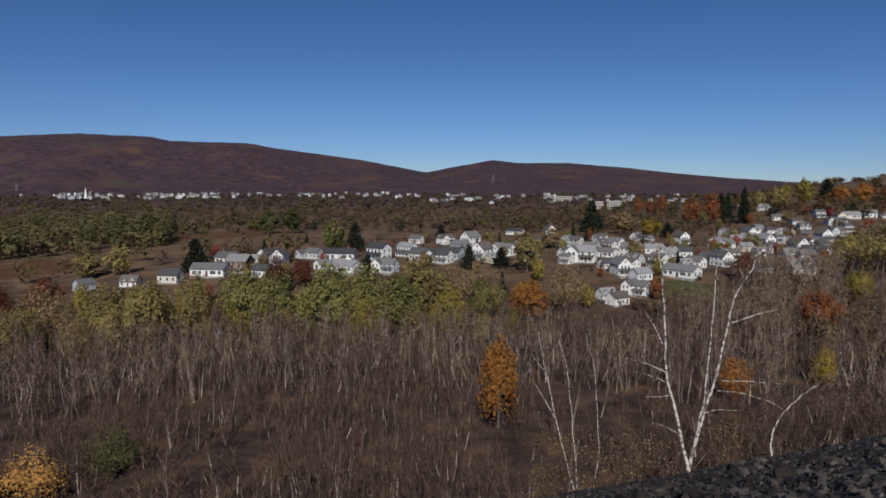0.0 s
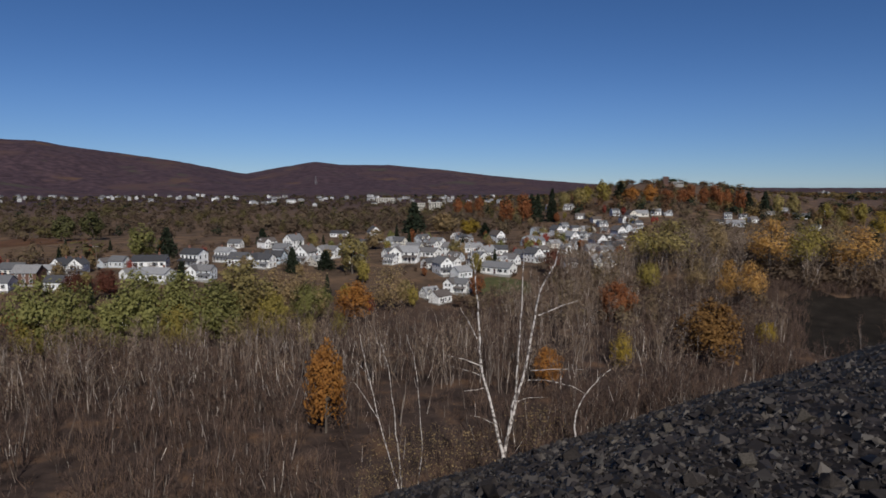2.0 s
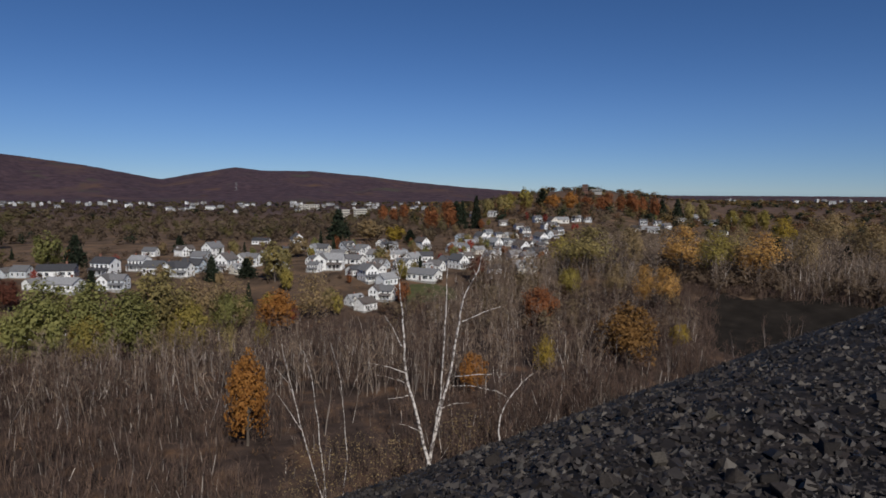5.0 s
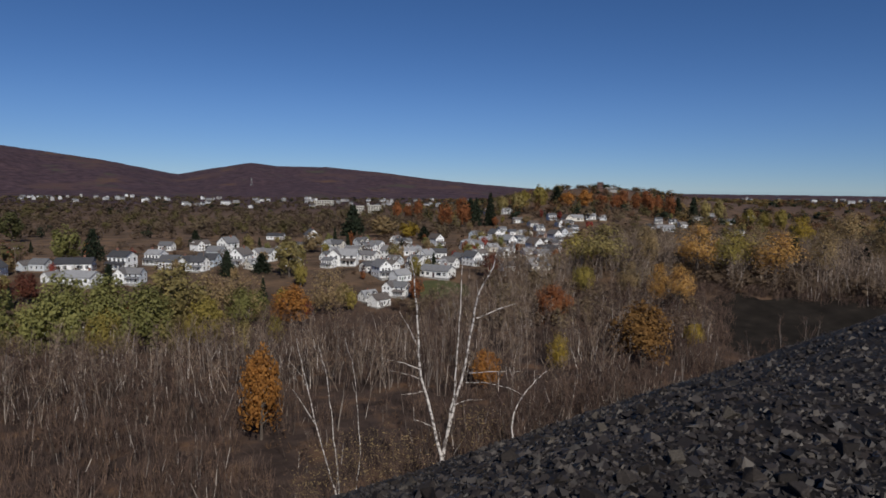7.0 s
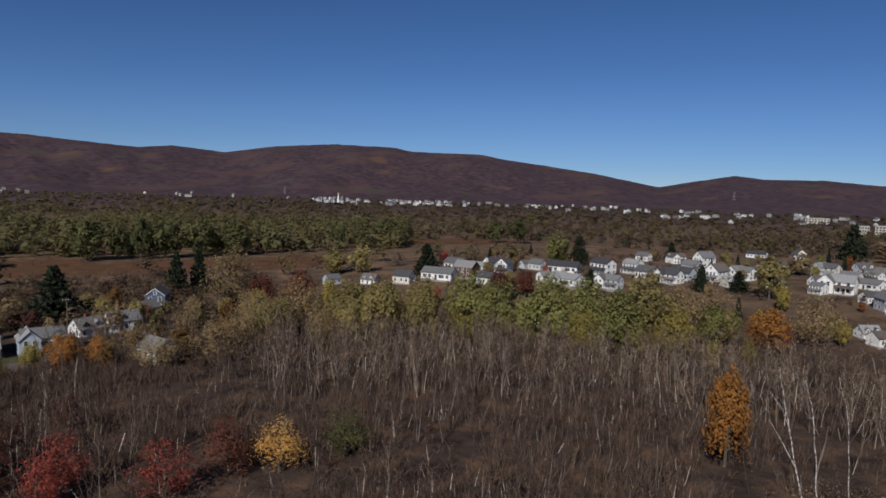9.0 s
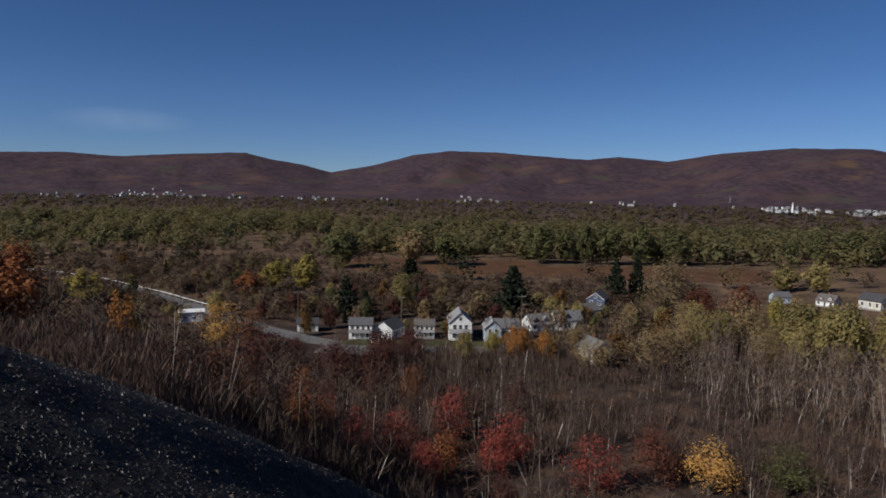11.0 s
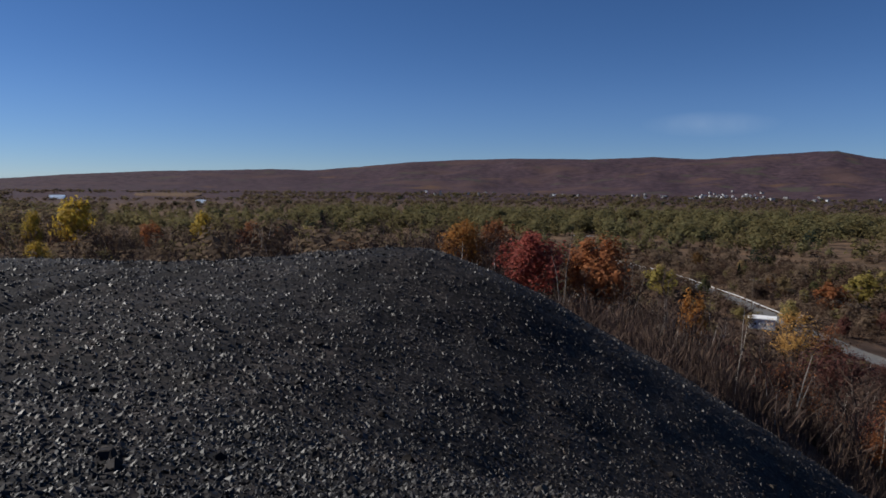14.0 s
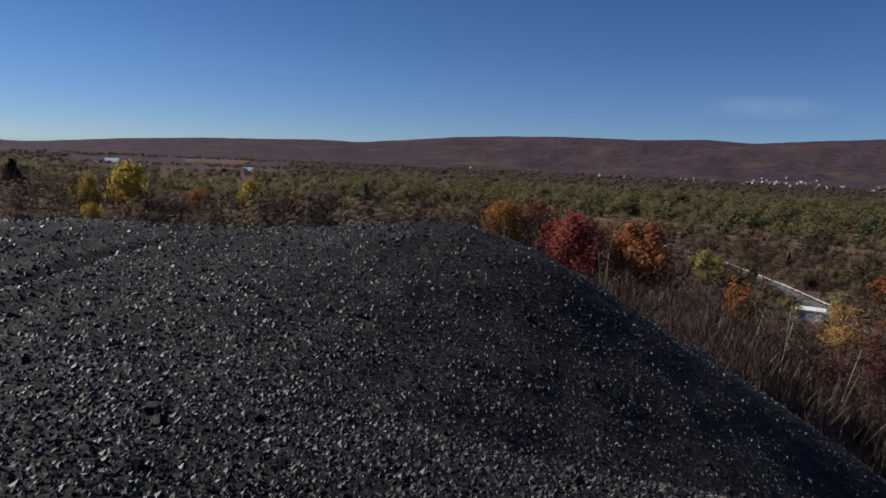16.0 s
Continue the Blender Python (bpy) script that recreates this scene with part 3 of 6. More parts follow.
# -- larger bare trees that stand out of the thicket --
M_PALE = noisy("pale_grey_bark", ((0.3, (0.10, 0.082, 0.07)), (0.5, (0.2, 0.17, 0.15)), (0.7, (0.40, 0.36, 0.33))), 2.2, 0.9, 0.1)


def bare_tree_data(seed):
    g = np.random.default_rng(seed)
    trunk, limbs_ = [], []
    stems = 1 + int(g.integers(0, 3))
    for s_ in range(stems):
        lean = g.normal(0, 0.1, 2) + (0 if stems == 1 else 1) * 0.12 * np.array([math.cos(s_ * 2.2), math.sin(s_ * 2.2)])
        pts = [np.array([lean[0] * t + g.normal(0, 0.008), lean[1] * t + g.normal(0, 0.008), t]) for t in (-0.03, 0.18, 0.38, 0.58, 0.78, 1.0 - 0.12 * s_)]
        rr_ = (0.0085, 0.0074, 0.006, 0.0045, 0.0028, 0.0008)
        for i in range(5):
            trunk.append(stick(pts[i], pts[i + 1], rr_[i], rr_[i + 1], 5))
        for i in range(13 if stems == 1 else 8):
            t = g.uniform(0.3, 0.95)
            k = min(4, int(t * 5))
            b0 = pts[k] + (pts[k + 1] - pts[k]) * (t * 5 - k)
            ang, ln = g.uniform(0, 6.283), g.uniform(0.12, 0.3) * (1.2 - t)
            mid = b0 + np.array([math.cos(ang) * ln * 0.6, math.sin(ang) * ln * 0.6, ln * 0.55])
            tip = mid + np.array([math.cos(ang) * ln * 0.4, math.sin(ang) * ln * 0.4, ln * 0.75])
            limbs_ += [stick(b0, mid, 0.0042, 0.0028), stick(mid, tip, 0.0028, 0)]
            for _ in range(5):
                c = b0 + (tip - b0) * g.uniform(0.3, 1.0)
                limbs_.append(stick(c, c + np.array([g.normal(0, 0.05), g.normal(0, 0.05), g.uniform(0.02, 0.11)]), 0.0016, 0))
    return gather(trunk), gather(limbs_)


bare_meshes = []
for k in range(8):
    (tv, tf), (lv, lf) = bare_tree_data(800 + k)
    pair_ = (mesh_object("trunk", tv, tf, M_PALE), mesh_object("spray", lv, lf, M_TWIG))
    bare_meshes.append([o.data for o in pair_])
    for o in pair_:
        bpy.data.objects.remove(o)
g = np.random.default_rng(55)
for i in range(190):
    a_ = g.uniform(-52, 92) if i < 110 else g.uniform(-34, 34)
    r_ = math.sqrt(g.uniform(82 ** 2, (205 if a_ < 45 else 160) ** 2)) if i < 110 else g.uniform(140, 186)
    x, y = polar(a_, r_)
    if float(bank(x, y)) > float(land(x, y)) + 3 or (a_ < -41 and r_ > 180) or not clear_of_trees(np.array([a_]), np.array([r_]))[0]:
        continue
    top = new("bare_tree")
    h_ = g.uniform(8.5, 13.5)
    top.matrix_world = pose(x, y, ground_z(x, y) - 0.1, 0, 0, g.uniform(0, 360)) @ Matrix.Diagonal((h_, h_, h_, 1))
    for name, me in zip(("trunk", "spray"), bare_meshes[i % 8]):
        piece = new(name, me)
        piece.parent = top
        if name == "spray":
            tagged(piece, "fine bare brown twigs", kind="stuff")
    tagged(top, "leafless pale-barked tree standing above brown brush", "bare tree", "bare trees in the brush")


for k, (a_, r_, h_) in enumerate(((-47.2, 197, 12.5), (-49.3, 199, 13.5), (-48.6, 201, 12.0), (-44.9, 196, 8.0))):
    x, y = polar(a_, r_)
    top = new("bare_tree")
    top.matrix_world = pose(x, y, ground_z(x, y) - 0.1, 0, 0, 70 * k) @ Matrix.Diagonal((h_, h_, h_, 1))
    for name, me in zip(("trunk", "spray"), bare_meshes[(3 * k + 1) % 8]):
        piece = new(name, me)
        piece.parent = top
        if name == "spray":
            tagged(piece, "fine bare brown twigs", kind="stuff")
    tagged(top, "leafless pale tree standing alone before black coal dirt", "bare tree", "bare trees in the brush")


M_HAZE = by_object("grey_twigs", ((0.0, (0.1013, 0.0743, 0.0580)), (0.5, (0.1688, 0.1242, 0.0945)), (1.0, (0.2565, 0.1890, 0.1350))), 0.95, 0.1, island=True)
M_GREY_STEM = by_object("grey_stems", ((0.0, (0.0960, 0.0720, 0.0576)), (0.6, (0.1680, 0.1320, 0.1080)), (0.86, (0.3000, 0.2520, 0.2160)), (1.0, (0.5520, 0.4920, 0.4440))), 0.9, 0.1, island=True)
# -- bare woods past the dark clearing and the band of bare trunks before the leafy belt --
az1, r1, _, _ = plan_points(1900, -62, -34, 268, 400)
sel = ~((az1 > -41.0) & (r1 < 288))
az1, r1 = az1[sel], r1[sel]
az2, r2, _, _ = plan_points(620, -36, 34, 140, 188)
az3, r3, _, _ = plan_points(900, -42, -20, 195, 300)
sel = (az3 < -24) | (r3 < 244)
az3, r3 = az3[sel], r3[sel]
az, r = np.concatenate([az1, az2, az3]), np.concatenate([r1, r2, r3])
sel = clear_of_trees(az, r)
for a_, r_, w_ in ((-29.4, 223, 13), (-36.9, 174, 16), (-31.9, 262, 10), (-33.4, 286, 26), (-39.6, 240, 11), (-38.0, 244, 10), (-41.0, 286, 20), (-43.4, 286, 18), (-46.4, 286, 22)):
    sel &= ~((np.abs(np.radians(az - a_)) * r_ < w_ * 0.45) & (r < r_ + 2) & (r > r_ - 75)) | (rng.random(len(r)) < 0.2)
az, r = az[sel], r[sel]
x, y = -np.sin(np.radians(az)) * r, np.cos(np.radians(az)) * r
pos = np.stack([x, y, ground_array(x, y)], -1)
height = np.where(r > 268, rng.uniform(9, 15, len(r)), rng.uniform(8.0, 12.0, len(r)))
turn = rng.uniform(0, 6.283, len(x))
state = rng.bit_generator.state
v, f = scatter([s_[0] for s_ in SAPLINGS], pos, height, turn)
tagged(mesh_object("bare_woods", v, f, M_GREY_STEM), "tall bare pale-trunked woods by the dark clearing", "woods", kind="stuff")
rng.bit_generator.state = state
v, f = scatter([s_[1] for s_ in SAPLINGS], pos, height, turn)
tagged(mesh_object("bare_wood_twigs", v, f, M_HAZE), "grey-brown leafless twigs of the tall woods", "twigs", kind="stuff")


az, r, x, y = plan_points(2600, 102, 155, 80, 345)
sel = (bank(x, y) < land(x, y)) & (land(x, y) < 30) & (r > 95)
x, y = x[sel], y[sel]
pos, height, turn = np.stack([x, y, land(x, y)], -1), rng.uniform(6.5, 11.5, len(x)), rng.uniform(0, 6.283, len(x))
state = rng.bit_generator.state
v, f = scatter([s_[0] for s_ in SAPLINGS], pos, height, turn)
tagged(mesh_object("bare_woods", v, f, M_TRUNK), "bare brown young woods behind the plateau", "woods", kind="stuff")
rng.bit_generator.state = state
v, f = scatter([s_[1] for s_ in SAPLINGS], pos, height, turn)
tagged(mesh_object("bare_wood_twigs", v, f, M_TWIG), "dark brown leafless twigs behind the plateau", "twigs", kind="stuff")


# -- low scrub under the saplings and over the open ground --
def scrub_clump(seed):
    g = np.random.default_rng(seed)
    p = []
    for i in range(13):
        ang, out = g.uniform(0, 6.283), g.uniform(0.1, 0.55)
        b0 = np.array([g.normal(0, 0.22), g.normal(0, 0.22), -0.05])
        tip = b0 + np.array([math.cos(ang) * out, math.sin(ang) * out, g.uniform(0.5, 1.05)])
        p.append(stick(b0, tip, 0.02, 0))
    for i in range(13):
        c = np.array([g.normal(0, 0.38), g.normal(0, 0.38), g.uniform(0.15, 0.95)])
        d, e = g.normal(0, 0.04, 3), g.normal(0, 0.13, 3)
        p.append((np.array([c - d, c + d, c + e]), np.array([[0, 1, 2]])))
    return gather(p)


SCRUB = [scrub_clump(300 + k) for k in range(8)]
az, r, x, y = plan_points(24000, -60, 150, 66, 430)
keep = (bank(x, y) < land(x, y) + 7.0) & (rng.random(len(r)) < np.clip(130.0 / r, 0.2, 1))
keep &= ~((az < -41.5) & (r > 185) & (r < 300)) & ~((az > 46) & (az < 68) & (r > 168) & (r < 225))
az, r, x, y = az[keep][:2400], r[keep][:2400], x[keep][:2400], y[keep][:2400]
v, f = scatter(SCRUB, np.stack([x, y, ground_array(x, y)], -1), rng.uniform(0.8, 2.1, len(x)), rng.uniform(0, 6.283, len(x)), rng.uniform(1.0, 2.1, len(x)))
tagged(mesh_object("brown_scrub", v, f, M_SCRUB), "low brown scrub and dead weeds over the ground", "scrub", kind="stuff")


def brush_clump(seed):
    """A shrub of height 1: many thin stems that fan upward, each with a fork or two."""
    g = np.random.default_rng(seed)
    p = []
    for i in range(15):
        ang, out = g.uniform(0, 6.283), g.uniform(0.03, 0.34)
        b0 = np.array([g.normal(0, 0.13), g.normal(0, 0.13), -0.03])
        tip = b0 + np.array([math.cos(ang) * out, math.sin(ang) * out, g.uniform(0.55, 1.0)])
        for q0, q1, w_ in ((b0, tip, 0.009), (b0 + (tip - b0) * 0.45, tip + np.array([g.normal(0, 0.09), g.normal(0, 0.09), -0.1]), 0.007), (b0 + (tip - b0) * 0.65, tip + np.array([g.normal(0, 0.09), g.normal(0, 0.09), -0.05]), 0.006)):
            s_ = np.cross(q1 - q0, g.normal(size=3))
            s_ = s_ / (np.linalg.norm(s_) + 1e-9) * w_
            p.append((np.array([q0 - s_, q0 + s_, q1]), np.array([[0, 1, 2]])))
    return gather(p)


BRUSH = [brush_clump(340 + k) for k in range(8)]
M_BRUSH = by_object("purple_brown_brush", ((0.0, (0.05, 0.034, 0.03)), (0.5, (0.088, 0.06, 0.05)), (0.85, (0.135, 0.092, 0.07)), (1.0, (0.2, 0.13, 0.085))), 0.95, 0.1, island=True)
az, r, x, y = plan_points(9000, -58, 104, 74, 205)
keep = (bank(x, y) < land(x, y) + 6.0) & (fractal(x / 17 + 5, y / 17, 3) > 0.47) & clear_of_trees(az, r)
keep &= ~((az < -41.5) & (r > 185)) & ~((az > 46) & (r > 164))
az, r, x, y = az[keep][:2600], r[keep][:2600], x[keep][:2600], y[keep][:2600]
v, f = scatter(BRUSH, np.stack([x, y, ground_array(x, y)], -1), rng.uniform(2.4, 5.6, len(x)), rng.uniform(0, 6.283, len(x)), rng.uniform(0.8, 1.5, len(x)))
rims = [plan_points(n_, *q_)[:2] for n_, q_ in ((800, (-62, -38, 266, 310)), (420, (-62, -40, 270, 290)), (420, (-43.5, -38.5, 190, 290)), (420, (39, 58, 158, 181)), (1000, (34, 98, 226, 350)), (500, (97, 108, 90, 160)), (1000, (56, 106, 30, 92)))]
az, r = np.concatenate([q_[0] for q_ in rims]), np.concatenate([q_[1] for q_ in rims])
sel = ~((az > 34) & (r > 181) & (np.abs(r - np.interp(az, (60.5, 65.7, 69.8, 74.1, 78.9, 82.3, 85.5, 90, 97), (184, 193, 211, 247, 292, 336, 369, 415, 470))) < 9)) & ~((az > 73) & (az < 79) & (np.abs(r - 228) < 18))
az, r = az[sel], r[sel]
x, y = -np.sin(np.radians(az)) * r, np.cos(np.radians(az)) * r
sel = bank(x, y) < land(x, y) + 0.3
x, y = x[sel], y[sel]
v2, f2 = scatter(BRUSH, np.stack([x, y, ground_array(x, y)], -1), rng.uniform(2.4, 5.0, len(x)), rng.uniform(0, 6.283, len(x)), rng.uniform(1.0, 1.7, len(x)))
v, f = np.vstack([v, v2]), np.vstack([f, f2 + len(v)])
tagged(mesh_object("tall_brush", v, f, M_BRUSH), "tall leafless purple-brown shrubs in clumps", "brush", kind="stuff")


# -- single leafy trees --
def leafy_tree_data(seed, pointed=False, lobes_n=58, leaves_n=52, leaf=0.024, loose=1.0):
    """Trunk with limbs, and a crown of leaf sprays, for a tree of height 1 and width 1."""
    g = np.random.default_rng(seed)
    wood = [stick((0, 0, -0.04), (0.01, 0, 0.28), 0.028, 0.021, 6), stick((0.01, 0, 0.28), (0.0, 0.02, 0.62), 0.021, 0.011, 6), stick((0, 0.02, 0.62), (0.01, 0, 0.93), 0.011, 0, 5)]
    lobes = []
    for i in range(lobes_n):
        ang = i * 2.4 + g.normal(0, 0.3)
        h = g.uniform(0.19, 0.97)
        full = math.sin(math.pi * min(1.0, (h - 0.12) / 0.9) ** (0.62 if pointed else 0.85)) ** 0.7
        out = 0.4 * full * g.uniform(0.35, 1.05)
        c = np.array([math.cos(ang) * out, math.sin(ang) * out, h])
        lobes.append((c, g.uniform(0.07, 0.135) * (0.8 if pointed else 1.0)))
        if i % 2 == 0:
            b0 = np.array([0, 0, max(0.16, h - out * 0.75)])
            wood.append(stick(b0, c, 0.009, 0.002, 4))
    centres, outs = [], []
    for c, s in lobes:
        k = g.normal(size=(leaves_n, 3))
        k /= np.linalg.norm(k, axis=1)[:, None]
        k *= (g.uniform(0.2, 1.0, (leaves_n, 1)) ** 0.5) * np.array([s * 1.1, s * 1.1, s * 1.45]) * loose
        centres.append(c + k)
        outs.append(k / s * 0.35 + (c - np.array([0, 0, 0.42])) * 2.2)
    k = g.normal(size=(lobes_n * leaves_n // 4, 3))
    k /= np.linalg.norm(k, axis=1)[:, None]
    k *= g.uniform(0.3, 1.0, (len(k), 1)) * np.array([0.4, 0.4, 0.4])
    if loose > 1.2:
        k = k[: len(k) // 3]
    centres.append(k + np.array([0, 0, 0.57]))
    outs.append(k)
    return gather(wood), leaf_tris(np.vstack(centres), leaf, g, np.vstack(outs))


def pine_data(seed):
    """An evergreen of height 1 and width 1 with drooping tiers of needles."""
    g = np.random.default_rng(seed)
    wood = [stick((0, 0, -0.04), (0, 0, 0.97), 0.024, 0.0, 6)]
    centres = []
    for t in range(15):
        h = 0.1 + 0.86 * t / 14
        reach = 0.5 * (1.02 - h) ** 0.75 * g.uniform(0.75, 1.1)
        for k in range(9):
            ang = k * 0.698 + t * 0.37 + g.normal(0, 0.15)
            rr_ = reach * g.uniform(0.75, 1.1)
            tip = np.array([math.cos(ang) * rr_, math.sin(ang) * rr_, h - 0.05 * reach / 0.4])
            wood.append(stick((0, 0, h), tip, 0.006, 0.0, 3))
            n = max(4, int(20 * reach / 0.5))
            s_ = g.uniform(0.2, 1.05, (n, 1))
            centres.append(np.array([0, 0, h]) + (tip - np.array([0, 0, h])) * s_ + g.normal(0, 0.018, (n, 3)))
    return gather(wood), leaf_quads(np.vstack(centres), 0.05, g, 0.5)


def high_crown(data):
    """The same tree with a bare lower trunk and its crown in the upper half."""
    (wv, wf), (lv, lf) = data
    wv, lv = wv.copy(), lv.copy()
    wv[:, 2] = np.where(wv[:, 2] > 0.05, 0.26 + 0.74 * wv[:, 2], wv[:, 2])
    lv[:, 2] = 0.26 + 0.74 * lv[:, 2]
    return (wv, wf), (lv, lf)


SHAPES = {"tall": [high_crown(leafy_tree_data(620 + k, False, 36, 60, 0.022, 1.4)) for k in range(4)], "round": [leafy_tree_data(500 + k) for k in range(6)], "pointed": [leafy_tree_data(540 + k, True) for k in range(2)], "pine": [pine_data(560 + k) for k in range(3)],
          "yard": [leafy_tree_data(580 + k, False, 32, 32, 0.044) for k in range(4)], "sparse": [leafy_tree_data(600 + k, False, 34, 62, 0.020, 1.45) for k in range(6)]}
TREE_TEXT = {
    "green": ("broad green willow-like tree at the brush's edge", "tree"), "olive": ("olive-green tree turning brown in autumn", "tree"),
    "yellow_olive": ("yellowing green tree with a full crown", "tree"), "tan": ("thin pale tan tree with sparse leaves", "tree"),
    "yellow": ("bright yellow autumn tree above bare brush", "tree"), "orange": ("golden orange autumn tree among bare saplings", "tree"),
    "rust": ("rust-brown autumn tree with dense leaves", "tree"), "red": ("dark brick-red autumn tree with fading leaves", "tree"),
    "gold": ("golden orange autumn tree standing over bare brush", "tree"), "crimson": ("deep crimson autumn tree in the brush", "tree"), "dull_green": ("dull green riverside tree past the marsh", "tree"), "maroon": ("thin dull maroon tree with fading leaves", "tree"), "oak": ("broad bronze oak tree near the dark clearing", "oak tree"),
    "pine": ("dark green evergreen tree with drooping boughs", "evergreen"),
}
tree_meshes = {}


def tree(az, r, height, width, kind, label="", yard=False, tall=False):
    shape = "tall" if tall else "yard" if yard else "sparse" if kind == "tan" and r < 262 or r < 190 and az < 80 and kind in ("crimson", "tan", "olive", "rust", "yellow", "maroon", "dull_green", "gold", "red") else "yard" if r > 262 and kind != "pine" else "pine" if kind == "pine" else "pointed" if (height > 1.55 * width) else "round"
    k = int(abs(az * 7 + r)) % len(SHAPES[shape])
    key = (shape, k, kind)
    if key not in tree_meshes:
        (wv, wf), (lv, lf) = SHAPES[shape][k]
        trunk = mesh_object("trunk", wv, wf, M_BARK)
        crown = mesh_object("crown", lv, lf, M_LEAF[kind])
        tree_meshes[key] = (trunk.data, crown.data)
        bpy.data.objects.remove(trunk)
        bpy.data.objects.remove(crown)
    x, y = polar(az, r)
    top = new("evergreen" if kind == "pine" else "oak_tree" if kind == "oak" else "small_tree" if height < 8.6 else "tree")
    top.matrix_world = pose(x, y, ground_z(x, y), 0, 0, (az * 53 + r * 17) % 360) @ Matrix.Diagonal((width, width, height, 1))
    for name, me in zip(("trunk", "crown"), tree_meshes[key]):
        new(name, me).parent = top
    text, cat = TREE_TEXT[kind]
    return tagged(top, label or text, cat, "autumn trees in the valley")


TREES = {}
TREES['belt'] = (
    (31.0, 206, 16.0, 14.7, 'tan'), (26.7, 197, 17.4, 14.9, 'olive'), (24.2, 193, 18.3, 13.7, 'olive'), (20.5, 194, 18.6, 12.9, 'olive'),
    (16.7, 194, 20.2, 14.7, 'green'), (14.3, 192, 18.7, 14.6, 'green'), (11.7, 193, 14.2, 11.0, 'green'), (9.6, 192, 20.5, 16.4, 'green'),
    (6.6, 191, 19.7, 16.2, 'green'), (3.9, 190, 17.9, 14.4, 'green'), (1.9, 201, 21.7, 19.0, 'olive'), (-0.8, 214, 17.9, 16.2, 'tan'),
    (-3.2, 223, 14.5, 19.0, 'tan'),
)
TREES['belt_edge'] = (
    (32.4, 232, 15.6, 25.0, 'red'), (32.6, 105, 7.9, 8.4, 'gold'), (36.7, 106, 8.2, 9.5, 'red'), (27.1, 110, 7.3, 9.7, 'dull_green'), (9.3, 343, 15.3, 15.0, 'green'),
    (7.5, 343, 14.8, 12.1, 'pine'), (20.3, 301, 13.8, 14.2, 'pine'), (27.0, 323, 12.9, 25.8, 'olive'), (13.0, 262, 10.3, 19.9, 'red'),
    (-7.1, 280, 15.3, 13.6, 'olive'), (6.5, 278, 7.4, 6.1, 'pine'), (-2.2, 283, 10.4, 7.6, 'pine'), (-4.9, 289, 8.1, 9.7, 'pine'),
    (-7.3, 215, 12.8, 13.6, 'orange'), (-10.4, 228, 15.4, 16.4, 'tan'), (-12.4, 486, 22.2, 19.5, 'pine'),
)
TREES['town'] = (
    (-17.1, 468, 11.1, 16.5, 'yellow'), (-14.9, 482, 14.0, 22.6, 'tan'), (-20.9, 602, 25.4, 31.2, 'rust'), (-22.3, 700, 23.2, 21.1, 'pine'),
    (-24.2, 276, 10.6, 8.4, 'red'), (-4.7, 120, 16.6, 9.0, 'orange'), (-18.4, 460, 9.1, 11.6, 'pine'), (-15.8, 323, 9.1, 7.1, 'olive'),
    (-9.1, 363, 10.5, 12.2, 'tan'), (0.2, 413, 9.4, 9.0, 'pine'),
)
TREES['clearing'] = (
    (-29.4, 223, 12.8, 13.2, 'rust'), (-36.9, 174, 16.0, 16.5, 'oak'), (-31.9, 262, 10.3, 9.7, 'yellow_olive'),
    (-31.4, 312, 15.0, 15.8, 'yellow_olive'), (-30.0, 167, 8.5, 6.6, 'yellow'), (-40.8, 201, 7.0, 7.2, 'yellow'),
    (-23.8, 147, 8.5, 7.4, 'orange'), (-47.6, 348, 15.3, 12.3, 'pine'), (-45.5, 799, 21.6, 46.8, 'yellow_olive'), (-52.2, 330, 14.0, 8.0, 'pine'),
)
TREES['tall_gold'] = (
    (-33.3, 286, 21.0, 27.0, 'olive'), (-39.6, 240, 17.0, 11.0, 'gold'), (-38.0, 244, 16.0, 10.5, 'gold'), (-40.8, 286, 22.0, 21.0, 'gold'), (-43.4, 286, 20.5, 19.0, 'yellow_olive'),
    (-46.4, 286, 20.0, 23.0, 'gold'), (-44.9, 300, 21.0, 15.0, 'tan'), (-48.0, 420, 21.0, 18.0, 'yellow'), (-51.0, 410, 24.0, 26.0, 'tan'), (-53.6, 330, 22.0, 24.0, 'tan'),
    (-37.0, 290, 20.0, 15.0, 'tan'), (-35.6, 250, 15.0, 11.0, 'tan'), (-49.6, 300, 20.0, 16.0, 'tan'),
)
TREES['hilltop'] = (
    (-27.4, 770, 25.2, 35.5, 'yellow_olive'), (-29.5, 812, 21.0, 23.1, 'pine'), (-31.1, 763, 19.0, 38.3, 'orange'), (-35.9, 802, 22.0, 43.0, 'rust'),
    (-33.7, 782, 16.2, 32.7, 'rust'), (-37.6, 809, 23.8, 40.6, 'rust'), (-23.4, 610, 29.3, 25.5, 'pine'), (-17.0, 875, 21.9, 41.0, 'rust'),
    (-39.7, 829, 25.3, 34.7, 'pine'), (-41.7, 854, 24.5, 31.5, 'olive'), (-25.6, 741, 21.1, 31.0, 'olive'),
)
TREES['red_brush'] = (
    (41.7, 100, 7.9, 9.4, 'crimson'), (49.1, 106, 8.7, 8.6, 'crimson'), (48.6, 174, 8.4, 9.2, 'orange'), (36.5, 253, 21.1, 19.6, 'tan'),
    (40.6, 287, 17.3, 11.1, 'pine'), (38.9, 293, 19.1, 8.9, 'pine'), (49.1, 236, 17.7, 17.5, 'pine'),
)
